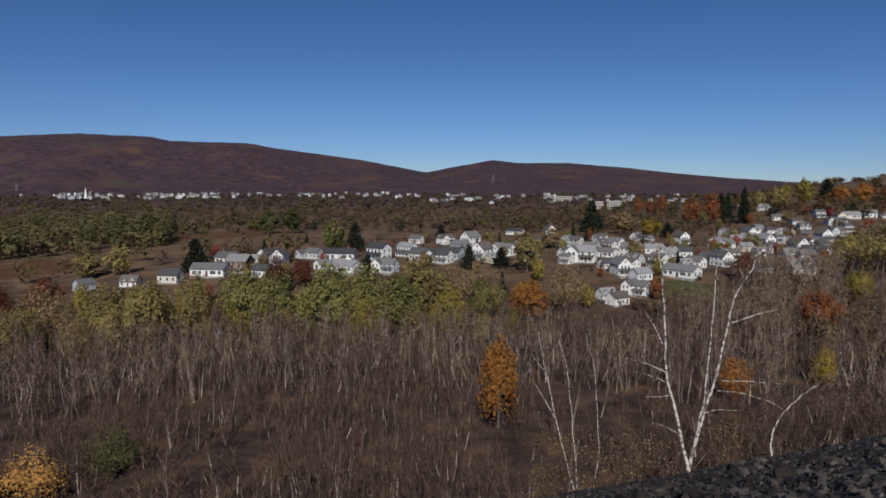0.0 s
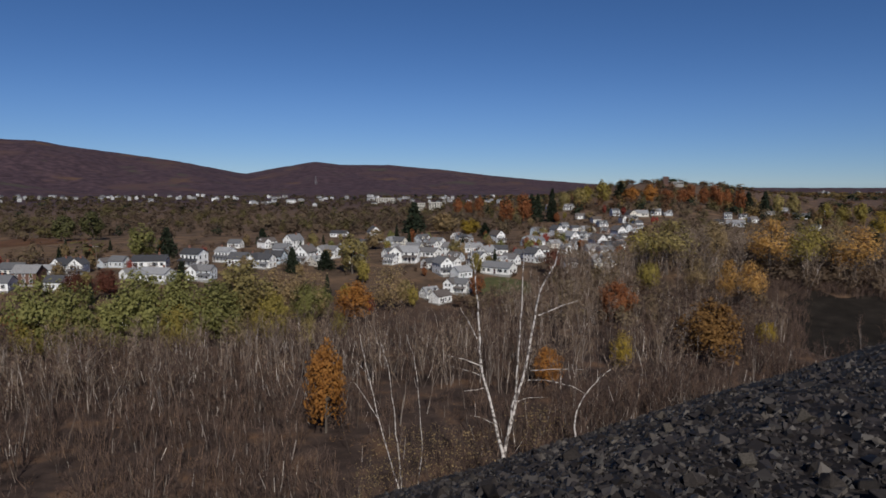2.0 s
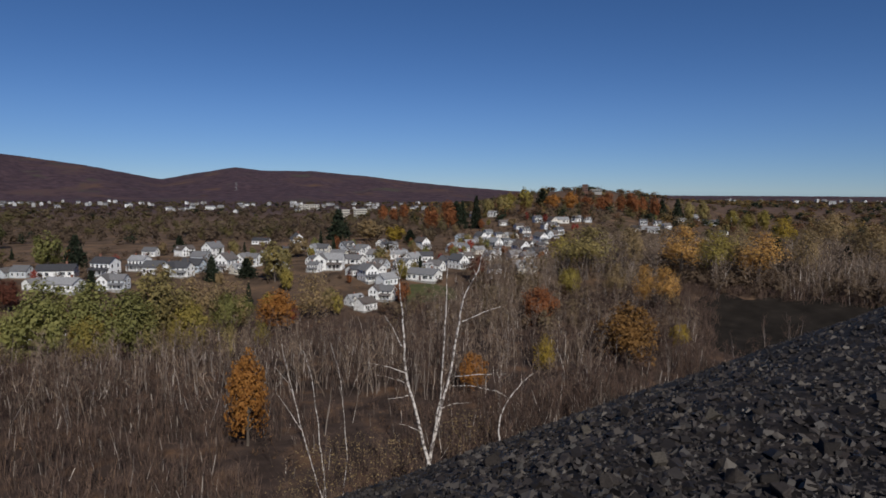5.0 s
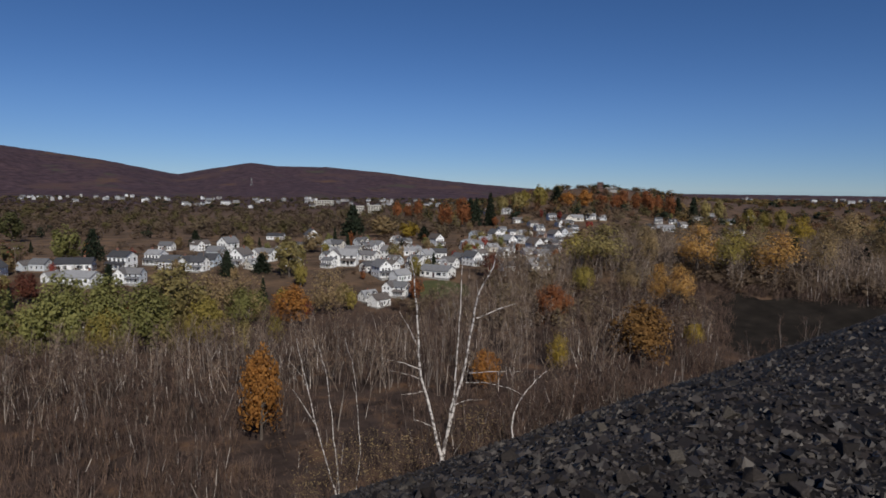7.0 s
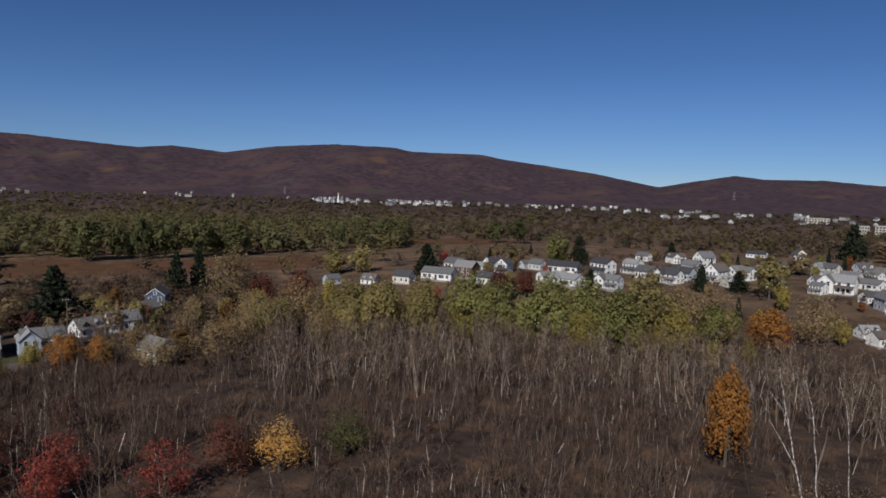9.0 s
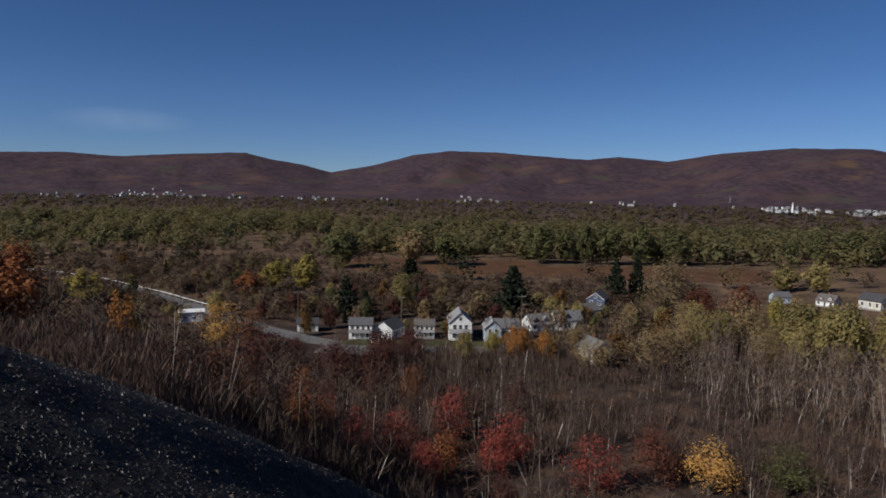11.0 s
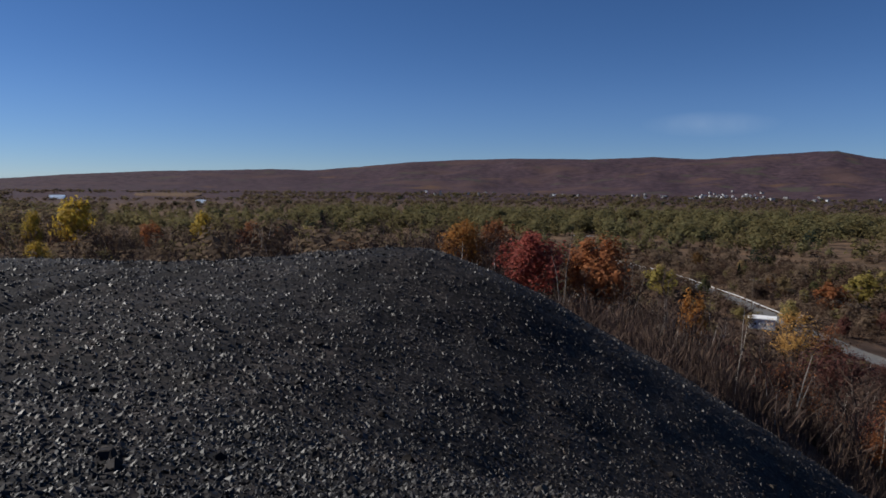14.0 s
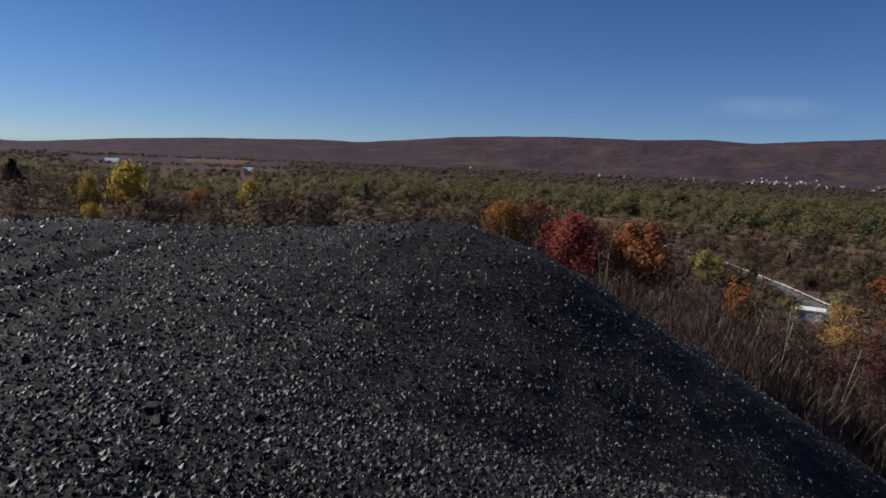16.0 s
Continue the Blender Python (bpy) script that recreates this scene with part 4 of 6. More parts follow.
TREES['row_trees'] = (
    (73.5, 188, 12.3, 13.5, 'gold'), (71.0, 189, 9.4, 8.0, 'rust'), (70.6, 158, 11.2, 16.2, 'maroon'), (63.7, 154, 8.8, 14.8, 'maroon'), (54.2, 117, 9.1, 8.2, 'crimson'),
    (53.1, 166, 8.5, 6.5, 'yellow_olive'), (63.3, 239, 13.2, 10.1, 'pine'), (58.5, 240, 13.5, 9.7, 'olive'), (61.6, 240, 8.2, 6.1, 'pine'),
    (41.9, 166, 8.7, 10.0, 'tan'), (37.7, 174, 10.4, 13.4, 'tan'), (39.8, 182, 13.5, 8.0, 'tan'), (35.6, 180, 13.0, 10.0, 'tan'),
    (34.0, 186, 14.0, 10.0, 'olive'), (43.5, 176, 9.0, 8.0, 'tan'), (46.3, 174, 7.5, 6.0, 'orange'), (50.6, 178, 6.5, 5.5, 'yellow_olive'),
)
TREES['river_side'] = (
    (63.7, 372, 20.0, 23.4, 'dull_green'), (57.8, 393, 18.2, 21.8, 'tan'), (54.6, 388, 17.6, 21.5, 'dull_green'), (46.9, 418, 22.2, 23.1, 'dull_green'),
    (44.0, 420, 23.6, 24.6, 'dull_green'), (41.4, 423, 23.4, 23.4, 'dull_green'), (38.7, 427, 22.3, 22.2, 'dull_green'), (36.1, 429, 20.8, 21.6, 'dull_green'),
    (67.9, 290, 14.5, 25.6, 'yellow_olive'), (71.2, 272, 10.1, 12.4, 'rust'), (26.9, 458, 16.9, 26.9, 'dull_green'), (23.7, 480, 17.3, 24.1, 'dull_green'),
    (13.6, 482, 18.2, 32.3, 'dull_green'),
)
TREES['roadside'] = (
    (93.8, 100, 10.2, 11.2, 'crimson'), (88.4, 102, 12.4, 11.8, 'rust'), (99.7, 120, 10.2, 9.8, 'orange'), (96.8, 122, 10.4, 8.4, 'rust'), (80.8, 150, 18.3, 8.6, 'orange'),
    (113.1, 354, 15.2, 22.0, 'olive'), (83.3, 275, 12.0, 13.9, 'yellow_olive'), (57.9, 322, 11.0, 16.3, 'pine'),
)
TREES['south_woods'] = (
    (130.1, 293, 19.1, 15.7, 'yellow'), (132.8, 262, 13.5, 7.9, 'yellow'), (132.6, 225, 9.4, 7.9, 'yellow'), (121.1, 330, 18.7, 11.6, 'yellow'),
    (137.6, 330, 14.1, 12.7, 'pine'), (111.6, 330, 26.9, 8.8, 'pine'), (114.9, 330, 15.8, 14.4, 'rust'), (124.9, 330, 12.1, 11.1, 'rust'),
    (117.3, 330, 17.7, 13.8, 'rust'),
)

for stand_name, stand in TREES.items():
    for az_, r_, h_, w_, kind_ in stand:
        if stand_name == "tall_gold":
            tree(az_, r_, h_, w_, kind_, tall=True)
            continue
        n_ = max(1, round(w_ / (1.15 * min(h_, 14.0))))
        for i_ in range(n_):
            off = math.degrees((i_ - (n_ - 1) / 2) * w_ / n_ / r_)
            tree(az_ + off, r_ + 3.0 * ((i_ * 7) % 3 - 1) * (n_ > 1), h_ * (1.0 if n_ == 1 else (1.0, 0.86, 0.94)[i_ % 3]), w_ / n_ * 1.15, kind_)


# fading red trees in the brush below the plateau
g = np.random.default_rng(78)
for k in range(34):
    az_, r_ = g.uniform(47, 80), g.uniform(80, 140)
    x, y = polar(az_, r_)
    if float(bank(x, y)) < float(land(x, y)) + 12:
        h_ = g.uniform(5.0, 8.5)
        tree(az_, r_, h_, h_ * g.uniform(0.8, 1.15), ("maroon", "maroon", "crimson", "rust")[k % 4])

g = np.random.default_rng(81)
for k in range(16):
    h_ = g.uniform(6.0, 9.0)
    tree(g.uniform(57, 71), g.uniform(146, 172), h_, h_ * g.uniform(1.0, 1.4), "maroon")

# lower trees that close the belt before the houses
g = np.random.default_rng(77)
for k in range(46):
    az_ = g.uniform(-6, 35)
    r_ = g.uniform(184, 199) if k % 2 else g.uniform(202, 232)
    h_ = g.uniform(8, 13.5)
    pool = ("tan", "olive", "yellow_olive", "tan") if az_ > 25 else ("yellow_olive", "olive", "yellow_olive") if az_ > 17 else ("green", "olive", "green", "yellow_olive")
    tree(az_, r_, h_, h_ * g.uniform(0.75, 1.0), pool[k % len(pool)])


# -- small trees and bushes in the yards of the town --
g = np.random.default_rng(21)
ROW_YARD = ("tan", "oak", "maroon", "dull_green", "oak", "tan", "maroon", "olive")
YARD = ("tan", "olive", "rust", "tan", "olive", "yellow_olive", "crimson", "green")
for n_, a0, a1, r0, r1 in ((26, -3, 20, 262, 400), (34, 2, 34, 214, 258), (10, -14, -6, 226, 246), (44, -24, -3, 248, 470), (34, -33, -22, 300, 660), (16, -46, -36, 560, 820), (44, 41, 68, 200, 262), (30, 35, 47, 168, 230), (26, 66, 84, 225, 380)):
    for i_ in range(n_):
        az_, r_ = g.uniform(a0, a1), g.uniform(r0, r1)
        h_ = g.uniform(3.5, 8.5)
        if g.random() < 0.16:
            tree(az_, r_, h_ * 1.1, h_ * 0.5, "pine")
        else:
            tree(az_, r_, h_, h_ * g.uniform(0.7, 1.1), (YARD if a0 < 30 else ROW_YARD)[int(g.integers(0, 8))], yard=True)


# -- far woods: crowns of leaf clumps joined by colour --
def far_crown(seed, n, size):
    """A distant crown of height 1: ragged, with its leaves gathered in a few tufts."""
    g = np.random.default_rng(seed)
    tufts = g.normal(size=(6, 3))
    tufts /= np.linalg.norm(tufts, axis=1)[:, None]
    tufts = tufts * np.array([0.26, 0.26, 0.24]) + np.array([0, 0, 0.56])
    c = tufts[g.integers(0, 6, n)] + g.normal(0, 0.1, (n, 3)) * np.array([1, 1, 1.5])
    c[: n // 5] = np.stack([g.normal(0, 0.16, n // 5), g.normal(0, 0.16, n // 5), g.uniform(0.08, 0.5, n // 5)], -1)
    return leaf_tris(c, size, g, c - np.array([0, 0, 0.35]), 0.25)


FAR_TIERS = ((0, 420, [far_crown(700 + k, 130, 0.066) for k in range(6)]), (420, 1000, [far_crown(720 + k, 92, 0.086) for k in range(8)]),
             (1000, 9999, [far_crown(740 + k, 34, 0.15) for k in range(8)]))


def far_wood(name, colour, label, az, r, lo, hi):
    vs, fs, n = [], [], 0
    for r0, r1, shapes in FAR_TIERS:
        sel = (r >= r0) & (r < r1)
        if not sel.any():
            continue
        x, y = -np.sin(np.radians(az[sel])) * r[sel], np.cos(np.radians(az[sel])) * r[sel]
        m_ = int(sel.sum())
        low = 0.72 if r0 >= 1000 else 1.0
        v, f = scatter(shapes, np.stack([x, y, land(x, y) - 0.3], -1), rng.uniform(lo, hi, m_) * low, rng.uniform(0, 6.283, m_), rng.uniform(0.95, 1.5, m_) / low ** 1.6)
        vs.append(v)
        fs.append(f + n)
        n += len(v)
    tagged(mesh_object(name, np.vstack(vs), np.vstack(fs), M_LEAF[colour]), label, "woods", kind="stuff")


az, r, x, y = plan_points(33000, -62, 156, 330, 2250)
dens = np.clip(650.0 / r, 0.33, 1.0) * (0.5 + 0.5 * smooth(0.36, 0.52, fractal(x / 90, y / 90, 3)))
meadow = ((az > 10) & (az < 27) & (r > 372) & (r < 500)) | ((az > 26) & (az < 63) & (r > 350) & (r < 432))
meadow |= (az > -34) & (az < 12) & (r < 470) | (az > -34) & (az < -22) & (r < 640) | (az > -47) & (az < -36) & (r > 570) & (r < 700)
meadow |= (az > 64) & (az < 116) & (r > 395) & (r < 470) & (fractal(x / 45, y / 45, 2) < 0.46) | (az > 50) & (az < 116) & (r > 900) & (r < 1010) & (noise2(x / 80, y / 80) < 0.6)
meadow |= (az > 73) & (az < 86) & (r < 390) | (az > 118) & (az < 133) & (r > 1180) & (r < 1360) | (az > 118) & (az < 134) & (r > 1480) & (r < 1950) | (az > 50) & (az < 62) & (r > 432) & (r < 520) & (noise2(x / 30, y / 30) > 0.4)
keep = (~meadow) & (rng.random(len(r)) < dens)
az, r, x, y = az[keep], r[keep], x[keep], y[keep]
hue = fractal(x / 120 + 9, y / 120, 3) + rng.normal(0, 0.07, len(r))
green_belt = smooth(22, 30, az) * smooth(430, 450, r) * smooth(820, 700, r) + smooth(66, 74, az) * smooth(470, 560, r) * smooth(1000, 850, r) * smooth(150, 120, az)
hill = smooth(-14, -22, az) * smooth(560, 680, r)
u = rng.random(len(r))
kinds = np.where(hue < 0.42, 0, np.where(hue < 0.5, 1, np.where(hue < 0.57, 2, 3)))
kinds = np.where(u < green_belt * 0.72, np.where(u < 0.36, 4, 5), kinds)
kinds = np.where((hill > 0.5) & (u < 0.62), np.where(u < 0.22, 6, np.where(u < 0.4, 7, np.where(u < 0.5, 8, 2))), kinds)
kinds = np.where((u > 0.965), 8, kinds)
for k, (name, colour, label) in enumerate((
        ("brown_woods", "far_brown", "bare brown woods on the valley floor"), ("tan_woods", "far_tan", "thin tan woods with sparse leaves"),
        ("olive_woods", "far_olive", "olive-brown woods along the valley"), ("mixed_woods", "far_brown", "dull brown mixed woods"),
        ("green_woods", "far_green", "green riverside trees in a long belt"), ("pale_green_woods", "far_olive", "yellowish green riverside trees"),
        ("rust_woods", "far_rust", "rust-coloured woods on the town's hill"), ("gold_woods", "far_gold", "golden woods on the town's hill"),
        ("evergreen_woods", "pine", "dark evergreens among bare woods"))):
    sel = kinds == k
    far_wood(name, colour, label, az[sel], r[sel], 6.0 if k in (0, 3) else 8.0, 11.0 if k in (0, 3) else 14.0)


az, r, x, y = plan_points(4200, 22, 114, 432, 900)
keep = (rng.random(len(r)) < smooth(0.34, 0.52, fractal(x / 60, y / 60, 3)) * 0.8) & ((az < 64) & (r < 720) | (az >= 64) & (r > 560))
az, r = az[keep], r[keep]
u = rng.random(len(r))
far_wood("green_woods", "far_green", "green riverside trees in a long belt", az[u < 0.4], r[u < 0.4], 12.0, 18.0)
far_wood("pale_green_woods", "far_olive", "yellowish green riverside trees", az[u > 0.4], r[u > 0.4], 11.0, 17.0)
ROAD_AZ = (40, 47, 54, 60.5, 65.7, 69.8, 74.1, 78.9, 82.3, 85.5, 90, 97)
ROAD_R = (200, 188, 183, 184, 193, 211, 247, 292, 336, 369, 415, 470)
az, r, x, y = plan_points(2600, 34, 96, 168, 400)
near_road = np.abs(r - np.interp(az, ROAD_AZ, ROAD_R))
keep = (near_road > 13) & (r < np.where(az < 66, 322, 400)) & ~((az > 41) & (az < 69) & (r < 224)) & ~((az > 73) & (az < 79) & (np.abs(r - 225) < 16)) & (land(x, y) < 12)
az, r = az[keep], r[keep]
u = rng.random(len(r))
far_wood("brown_woods", "far_brown", "dark brown thicket behind the houses", az[u < 0.3], r[u < 0.3], 3.0, 8.0)
far_wood("olive_woods", "far_olive", "olive-brown thicket behind the houses", az[u > 0.82], r[u > 0.82], 2.0, 5.5)
sel = (u >= 0.3) & (u <= 0.82)
far_wood("shrub_thicket", "thicket", "dark russet shrubs behind the houses", az[sel], r[sel], 2.5, 7.0)

az, r, x, y = plan_points(1500, -33, 21, 238, 640)
keep = (land(x, y) < 60) & ((r < 420) | (az < -6)) & (rng.random(len(r)) < 0.5)
az, r = az[keep], r[keep]
u = rng.random(len(r))
far_wood("brown_woods", "far_brown", "bare brown yard trees between the houses", az[u < 0.6], r[u < 0.6], 2.5, 6.5)
far_wood("shrub_thicket", "thicket", "dark russet hedges between the houses", az[u > 0.6], r[u > 0.6], 1.5, 4.0)

az, r, x, y = plan_points(900, 60, 118, 388, 500)
keep = (rng.random(len(r)) < 0.7) & (np.abs(r - np.interp(az, ROAD_AZ, ROAD_R)) > 9)
az, r = az[keep], r[keep]
u = rng.random(len(r))
far_wood("shrub_thicket", "thicket", "dark russet thicket over the far meadow", az[u < 0.6], r[u < 0.6], 2.0, 5.0)
far_wood("brown_woods", "far_brown", "bare brown thicket over the far meadow", az[u > 0.6], r[u > 0.6], 2.5, 6.5)

az, r, x, y = plan_points(760, -42, -15, 205, 315)
keep = (rng.random(len(r)) < 0.3) & ~((az > -24) & (r > 244)) & ~((az < -40.5) & (r < 300)) & clear_of_trees(az, r)
az, r = az[keep], r[keep]
u = rng.random(len(r))
far_wood("brown_woods", "far_brown", "bare brown thicket between brush and houses", az[u < 0.4], r[u < 0.4], 3.5, 8.0)
far_wood("tan_woods", "far_tan", "thin tan trees between brush and houses", az[u > 0.55], r[u > 0.55], 4.0, 8.5)
sel = (u > 0.4) & (u < 0.55)
far_wood("shrub_thicket", "thicket", "dark russet thicket between brush and houses", az[sel], r[sel], 3.0, 6.0)
az, r, x, y = plan_points(200, -62, -39.5, 270, 318)
far_wood("brown_woods", "far_brown", "bare brown trees along the clearing's edge", az, r, 4.0, 9.0)

az, r, x, y = plan_points(1250, -62, -33, 292, 560)
keep = ~((az > -47) & (r > 540)) & (rng.random(len(r)) < 0.2) & ~((az < -42) & (r < 306))
az, r = az[keep], r[keep]
u = rng.random(len(r))
far_wood("brown_woods", "far_brown", "bare brown woods past the dark clearing", az[u < 0.55], r[u < 0.55], 7.0, 12.0)
far_wood("tan_woods", "far_tan", "pale tan woods past the dark clearing", az[u > 0.55], r[u > 0.55], 6.0, 11.0)

az, r, x, y = plan_points(2600, 100, 156, 70, 345)
keep = (rng.random(len(r)) < 0.17) & (bank(x, y) < land(x, y)) & (land(x, y) < 30) & (r > 105)
az, r = az[keep], r[keep]
u = rng.random(len(r))
far_wood("brown_woods", "far_brown", "bare brown woods behind the plateau", az[u < 0.62], r[u < 0.62], 6.0, 11.0)
far_wood("rust_woods", "far_rust", "rusty young woods behind the plateau", az[u > 0.82], r[u > 0.82], 4.0, 8.0)
far_wood("olive_woods", "far_olive", "olive-brown woods behind the plateau", az[(u > 0.62) & (u < 0.82)], r[(u > 0.62) & (u < 0.82)], 5.0, 10.0)


# -- the white birches that grow out of the bank's side --
def stems_thing(name, az, r, drop_px, k, stems, label):
    """stems: (offsets to the right and up, thickness at both ends); drawn to the scale k in the plane across the view."""
    x, y = polar(az, r)
    zb = float(bank(x, y)) - 0.15
    top = new(name)
    top.matrix_world = pose(x, y, zb, 0, 0, az)
    for i, (line, r0, r1, depth) in enumerate(stems):
        pts = []
        n = len(line) // 2
        for j in range(n):
            u_, w_ = line[2 * j], line[2 * j + 1]
            pts.append((u_ * k, depth * math.sin(1.9 * j / max(1, n - 1)), w_ * k + drop_px))
        if i < 3 and line[1] < 20:
            pts.insert(0, (pts[0][0] * 0.6, 0, 0.0))
        v_, f_ = tube(pts, r0, r1, 7 if r0 > 0.02 else 5, 4, 0.012 if r0 > 0.02 else 0.006, seed=i)
        mesh_object("trunk" if r0 > 0.03 else "branch", v_, f_, M_BIRCH if r0 > 0.008 else M_TWIG, top, True)
    return tagged(top, label, "birch tree", "white birches on the bank")


def small_twigs(bones, seed, n, k):
    """Short twigs along stems."""
    g = np.random.default_rng(seed)
    out = []
    for b in bones:
        m = len(b) // 2
        for _ in range(n):
            t_ = g.uniform(0.35, 1) * (m - 1)
            i = min(int(t_), m - 2)
            fr = t_ - i
            u_ = b[2 * i] + (b[2 * i + 2] - b[2 * i]) * fr
            w_ = b[2 * i + 1] + (b[2 * i + 3] - b[2 * i + 1]) * fr
            du, dw = g.normal(0, 22), g.uniform(-4, 26)
            out.append(((u_, w_, u_ + du * 0.5, w_ + dw * 0.65, u_ + du, w_ + dw), 0.006, 0.002, g.normal(0, 0.25)))
    return out


B1 = (0, 0, -25, 90, -42, 155, -47, 245, -53, 325, -65, 378)
B2 = (3, 5, 15, 65, 22, 125, 27, 205, 31, 285, 33, 365)
B3 = (5, 5, 20, 75, 40, 155, 55, 245, 65, 300, 90, 340, 97, 378)
limbs = [((-40, 155, -70, 166, -110, 173), 0.018, 0.004, 0.1), ((-32, 115, -55, 113, -73, 112), 0.014, 0.004, -0.2), ((-48, 205, -65, 236, -80, 260), 0.015, 0.004, 0.2),
         ((-35, 135, -60, 148, -95, 156), 0.012, 0.003, -0.2), ((43, 132, 75, 131, 125, 120, 150, 105), 0.014, 0.003, 0.2), ((48, 150, 95, 156, 140, 157), 0.015, 0.003, -0.2),
         ((60, 250, 100, 266, 130, 276), 0.02, 0.004, 0.15), ((22, 90, 45, 97, 80, 98), 0.012, 0.003, 0.2), ((-15, 48, -40, 58, -60, 61), 0.011, 0.003, 0.1),
         ((95, 131, 108, 118, 112, 105), 0.008, 0.002, 0.1), ((-53, 325, -45, 350, -40, 380), 0.01, 0.003, 0.1), ((55, 250, 62, 285, 60, 320), 0.01, 0.003, 0.1)]
stems_thing("birch_tree", -20.0, 20.0, 0.55, 0.0168, [(B1, 0.056, 0.010, 0.3), (B2, 0.042, 0.008, -0.3), (B3, 0.052, 0.010, 0.2)] + limbs + small_twigs((B1, B2, B3), 5, 12, 1),
            "white birch with three leafless stems on the bank")
C1 = (0, 0, -30, 95, -45, 165, -60, 225, -70, 285)
C2 = (5, 5, -2, 85, -10, 155, -17, 225, -32, 275)
stems_thing("birch_tree", -10.9, 24.0, 0.6, 0.0201, [(C1, 0.031, 0.007, 0.3), (C2, 0.031, 0.007, -0.3), ((-38, 130, -60, 165, -80, 195), 0.018, 0.004, 0.2), ((-48, 185, -60, 215, -85, 245), 0.012, 0.003, 0.2)]
            + small_twigs((C1, C2), 9, 12, 1), "slender white birch with two bare stems")
C3 = (0, 0, 8, 70, 3, 150, -5, 230, -20, 285)
stems_thing("birch_tree", -12.6, 27.0, 0.4, 0.0226, [(C3, 0.031, 0.006, 0.2)] + small_twigs((C3,), 11, 10, 1), "thin single-stemmed bare birch on the bank")
C4 = (0, 0, 0, 35, 20, 70, 40, 95, 60, 113)
stems_thing("birch_tree", -26.2, 20.5, 0.45, 0.0172, [(C4, 0.03, 0.008, 0.2)] + small_twigs((C4,), 13, 5, 1), "short bent bare birch leaning over stones")


# -- sparse brown leaves that still hang on bushes by the birches --
def leafy_bush(az, r, height, width, seed):
    g = np.random.default_rng(seed)
    x, y = polar(az, r)
    top = new("bush")
    top.matrix_world = pose(x, y, float(bank(x, y)) - 0.1)
    w_ = [stick((g.normal(0, 0.1), g.normal(0, 0.1), 0), (g.normal(0, width * 0.4), g.normal(0, width * 0.4), height * g.uniform(0.6, 1.05)), 0.012, 0.0, 4) for _ in range(26)]
    tagged(mesh_object("stem_spray", *gather(w_), M_TWIG, top), "thin bare stems", kind="stuff")
    c = np.stack([g.normal(0, width * 0.3, 420), g.normal(0, width * 0.3, 420), g.uniform(0.1, 1.0, 420) * height], -1)
    tagged(mesh_object("foliage", *leaf_quads(c, 0.035, g, 0.3), M_LEAF["tan"], top), "sparse dry leaves", kind="stuff")
    tagged(top, "small bush with a few dry tan leaves", "bush", "bushes by the birches")


for k, (a_, r_) in enumerate(((-10.0, 22.5), (-12.5, 23.5), (-14.5, 25.0), (-23.0, 22.0), (-8.5, 25.0), (-17.2, 23.5))):
    leafy_bush(a_, r_, 2.4 if k < 3 else 1.7, 1.7, 900 + k)

# ---- houses ----
def siding_material():
    m, n, l, b = shader("painted_siding", 0.6, 0.3)
    info = n.new("ShaderNodeObjectInfo")
    r = ramp_node(n, ((0.0, (0.78, 0.78, 0.77)), (0.50, (0.70, 0.71, 0.71)), (0.60, (0.62, 0.58, 0.50)), (0.70, (0.50, 0.53, 0.56)), (0.80, (0.74, 0.74, 0.72)), (0.92, (0.40, 0.46, 0.52)), (0.97, (0.20, 0.12, 0.085))))
    r.color_ramp.interpolation = "CONSTANT"
    l.new(info.outputs["Random"], r.inputs["Fac"])
    tc = n.new("ShaderNodeTexCoord")
    t = n.new("ShaderNodeTexNoise")
    t.inputs["Scale"].default_value, t.inputs["Detail"].default_value = 0.9, 6
    l.new(tc.outputs["Object"], t.inputs["Vector"])
    mr = n.new("ShaderNodeMapRange")
    mr.inputs["From Min"].default_value, mr.inputs["From Max"].default_value = 0.3, 0.7
    mr.inputs["To Min"].default_value, mr.inputs["To Max"].default_value = 0.82, 1.05
    l.new(t.outputs["Fac"], mr.inputs["Value"])
    hv = n.new("ShaderNodeHueSaturation")
    l.new(mr.outputs[0], hv.inputs["Value"])
    l.new(r.outputs[0], hv.inputs["Color"])
    l.new(hv.outputs[0], b.inputs["Base Color"])
    w = n.new("ShaderNodeTexWave")
    w.bands_direction, w.wave_profile = "Z", "SAW"
    w.inputs["Scale"].default_value = 1.6
    l.new(tc.outputs["Object"], w.inputs["Vector"])
    bp = n.new("ShaderNodeBump")
    bp.inputs["Distance"].default_value = 0.02
    l.new(w.outputs["Fac"], bp.inputs["Height"])
    l.new(bp.outputs[0], b.inputs["Normal"])
    return m


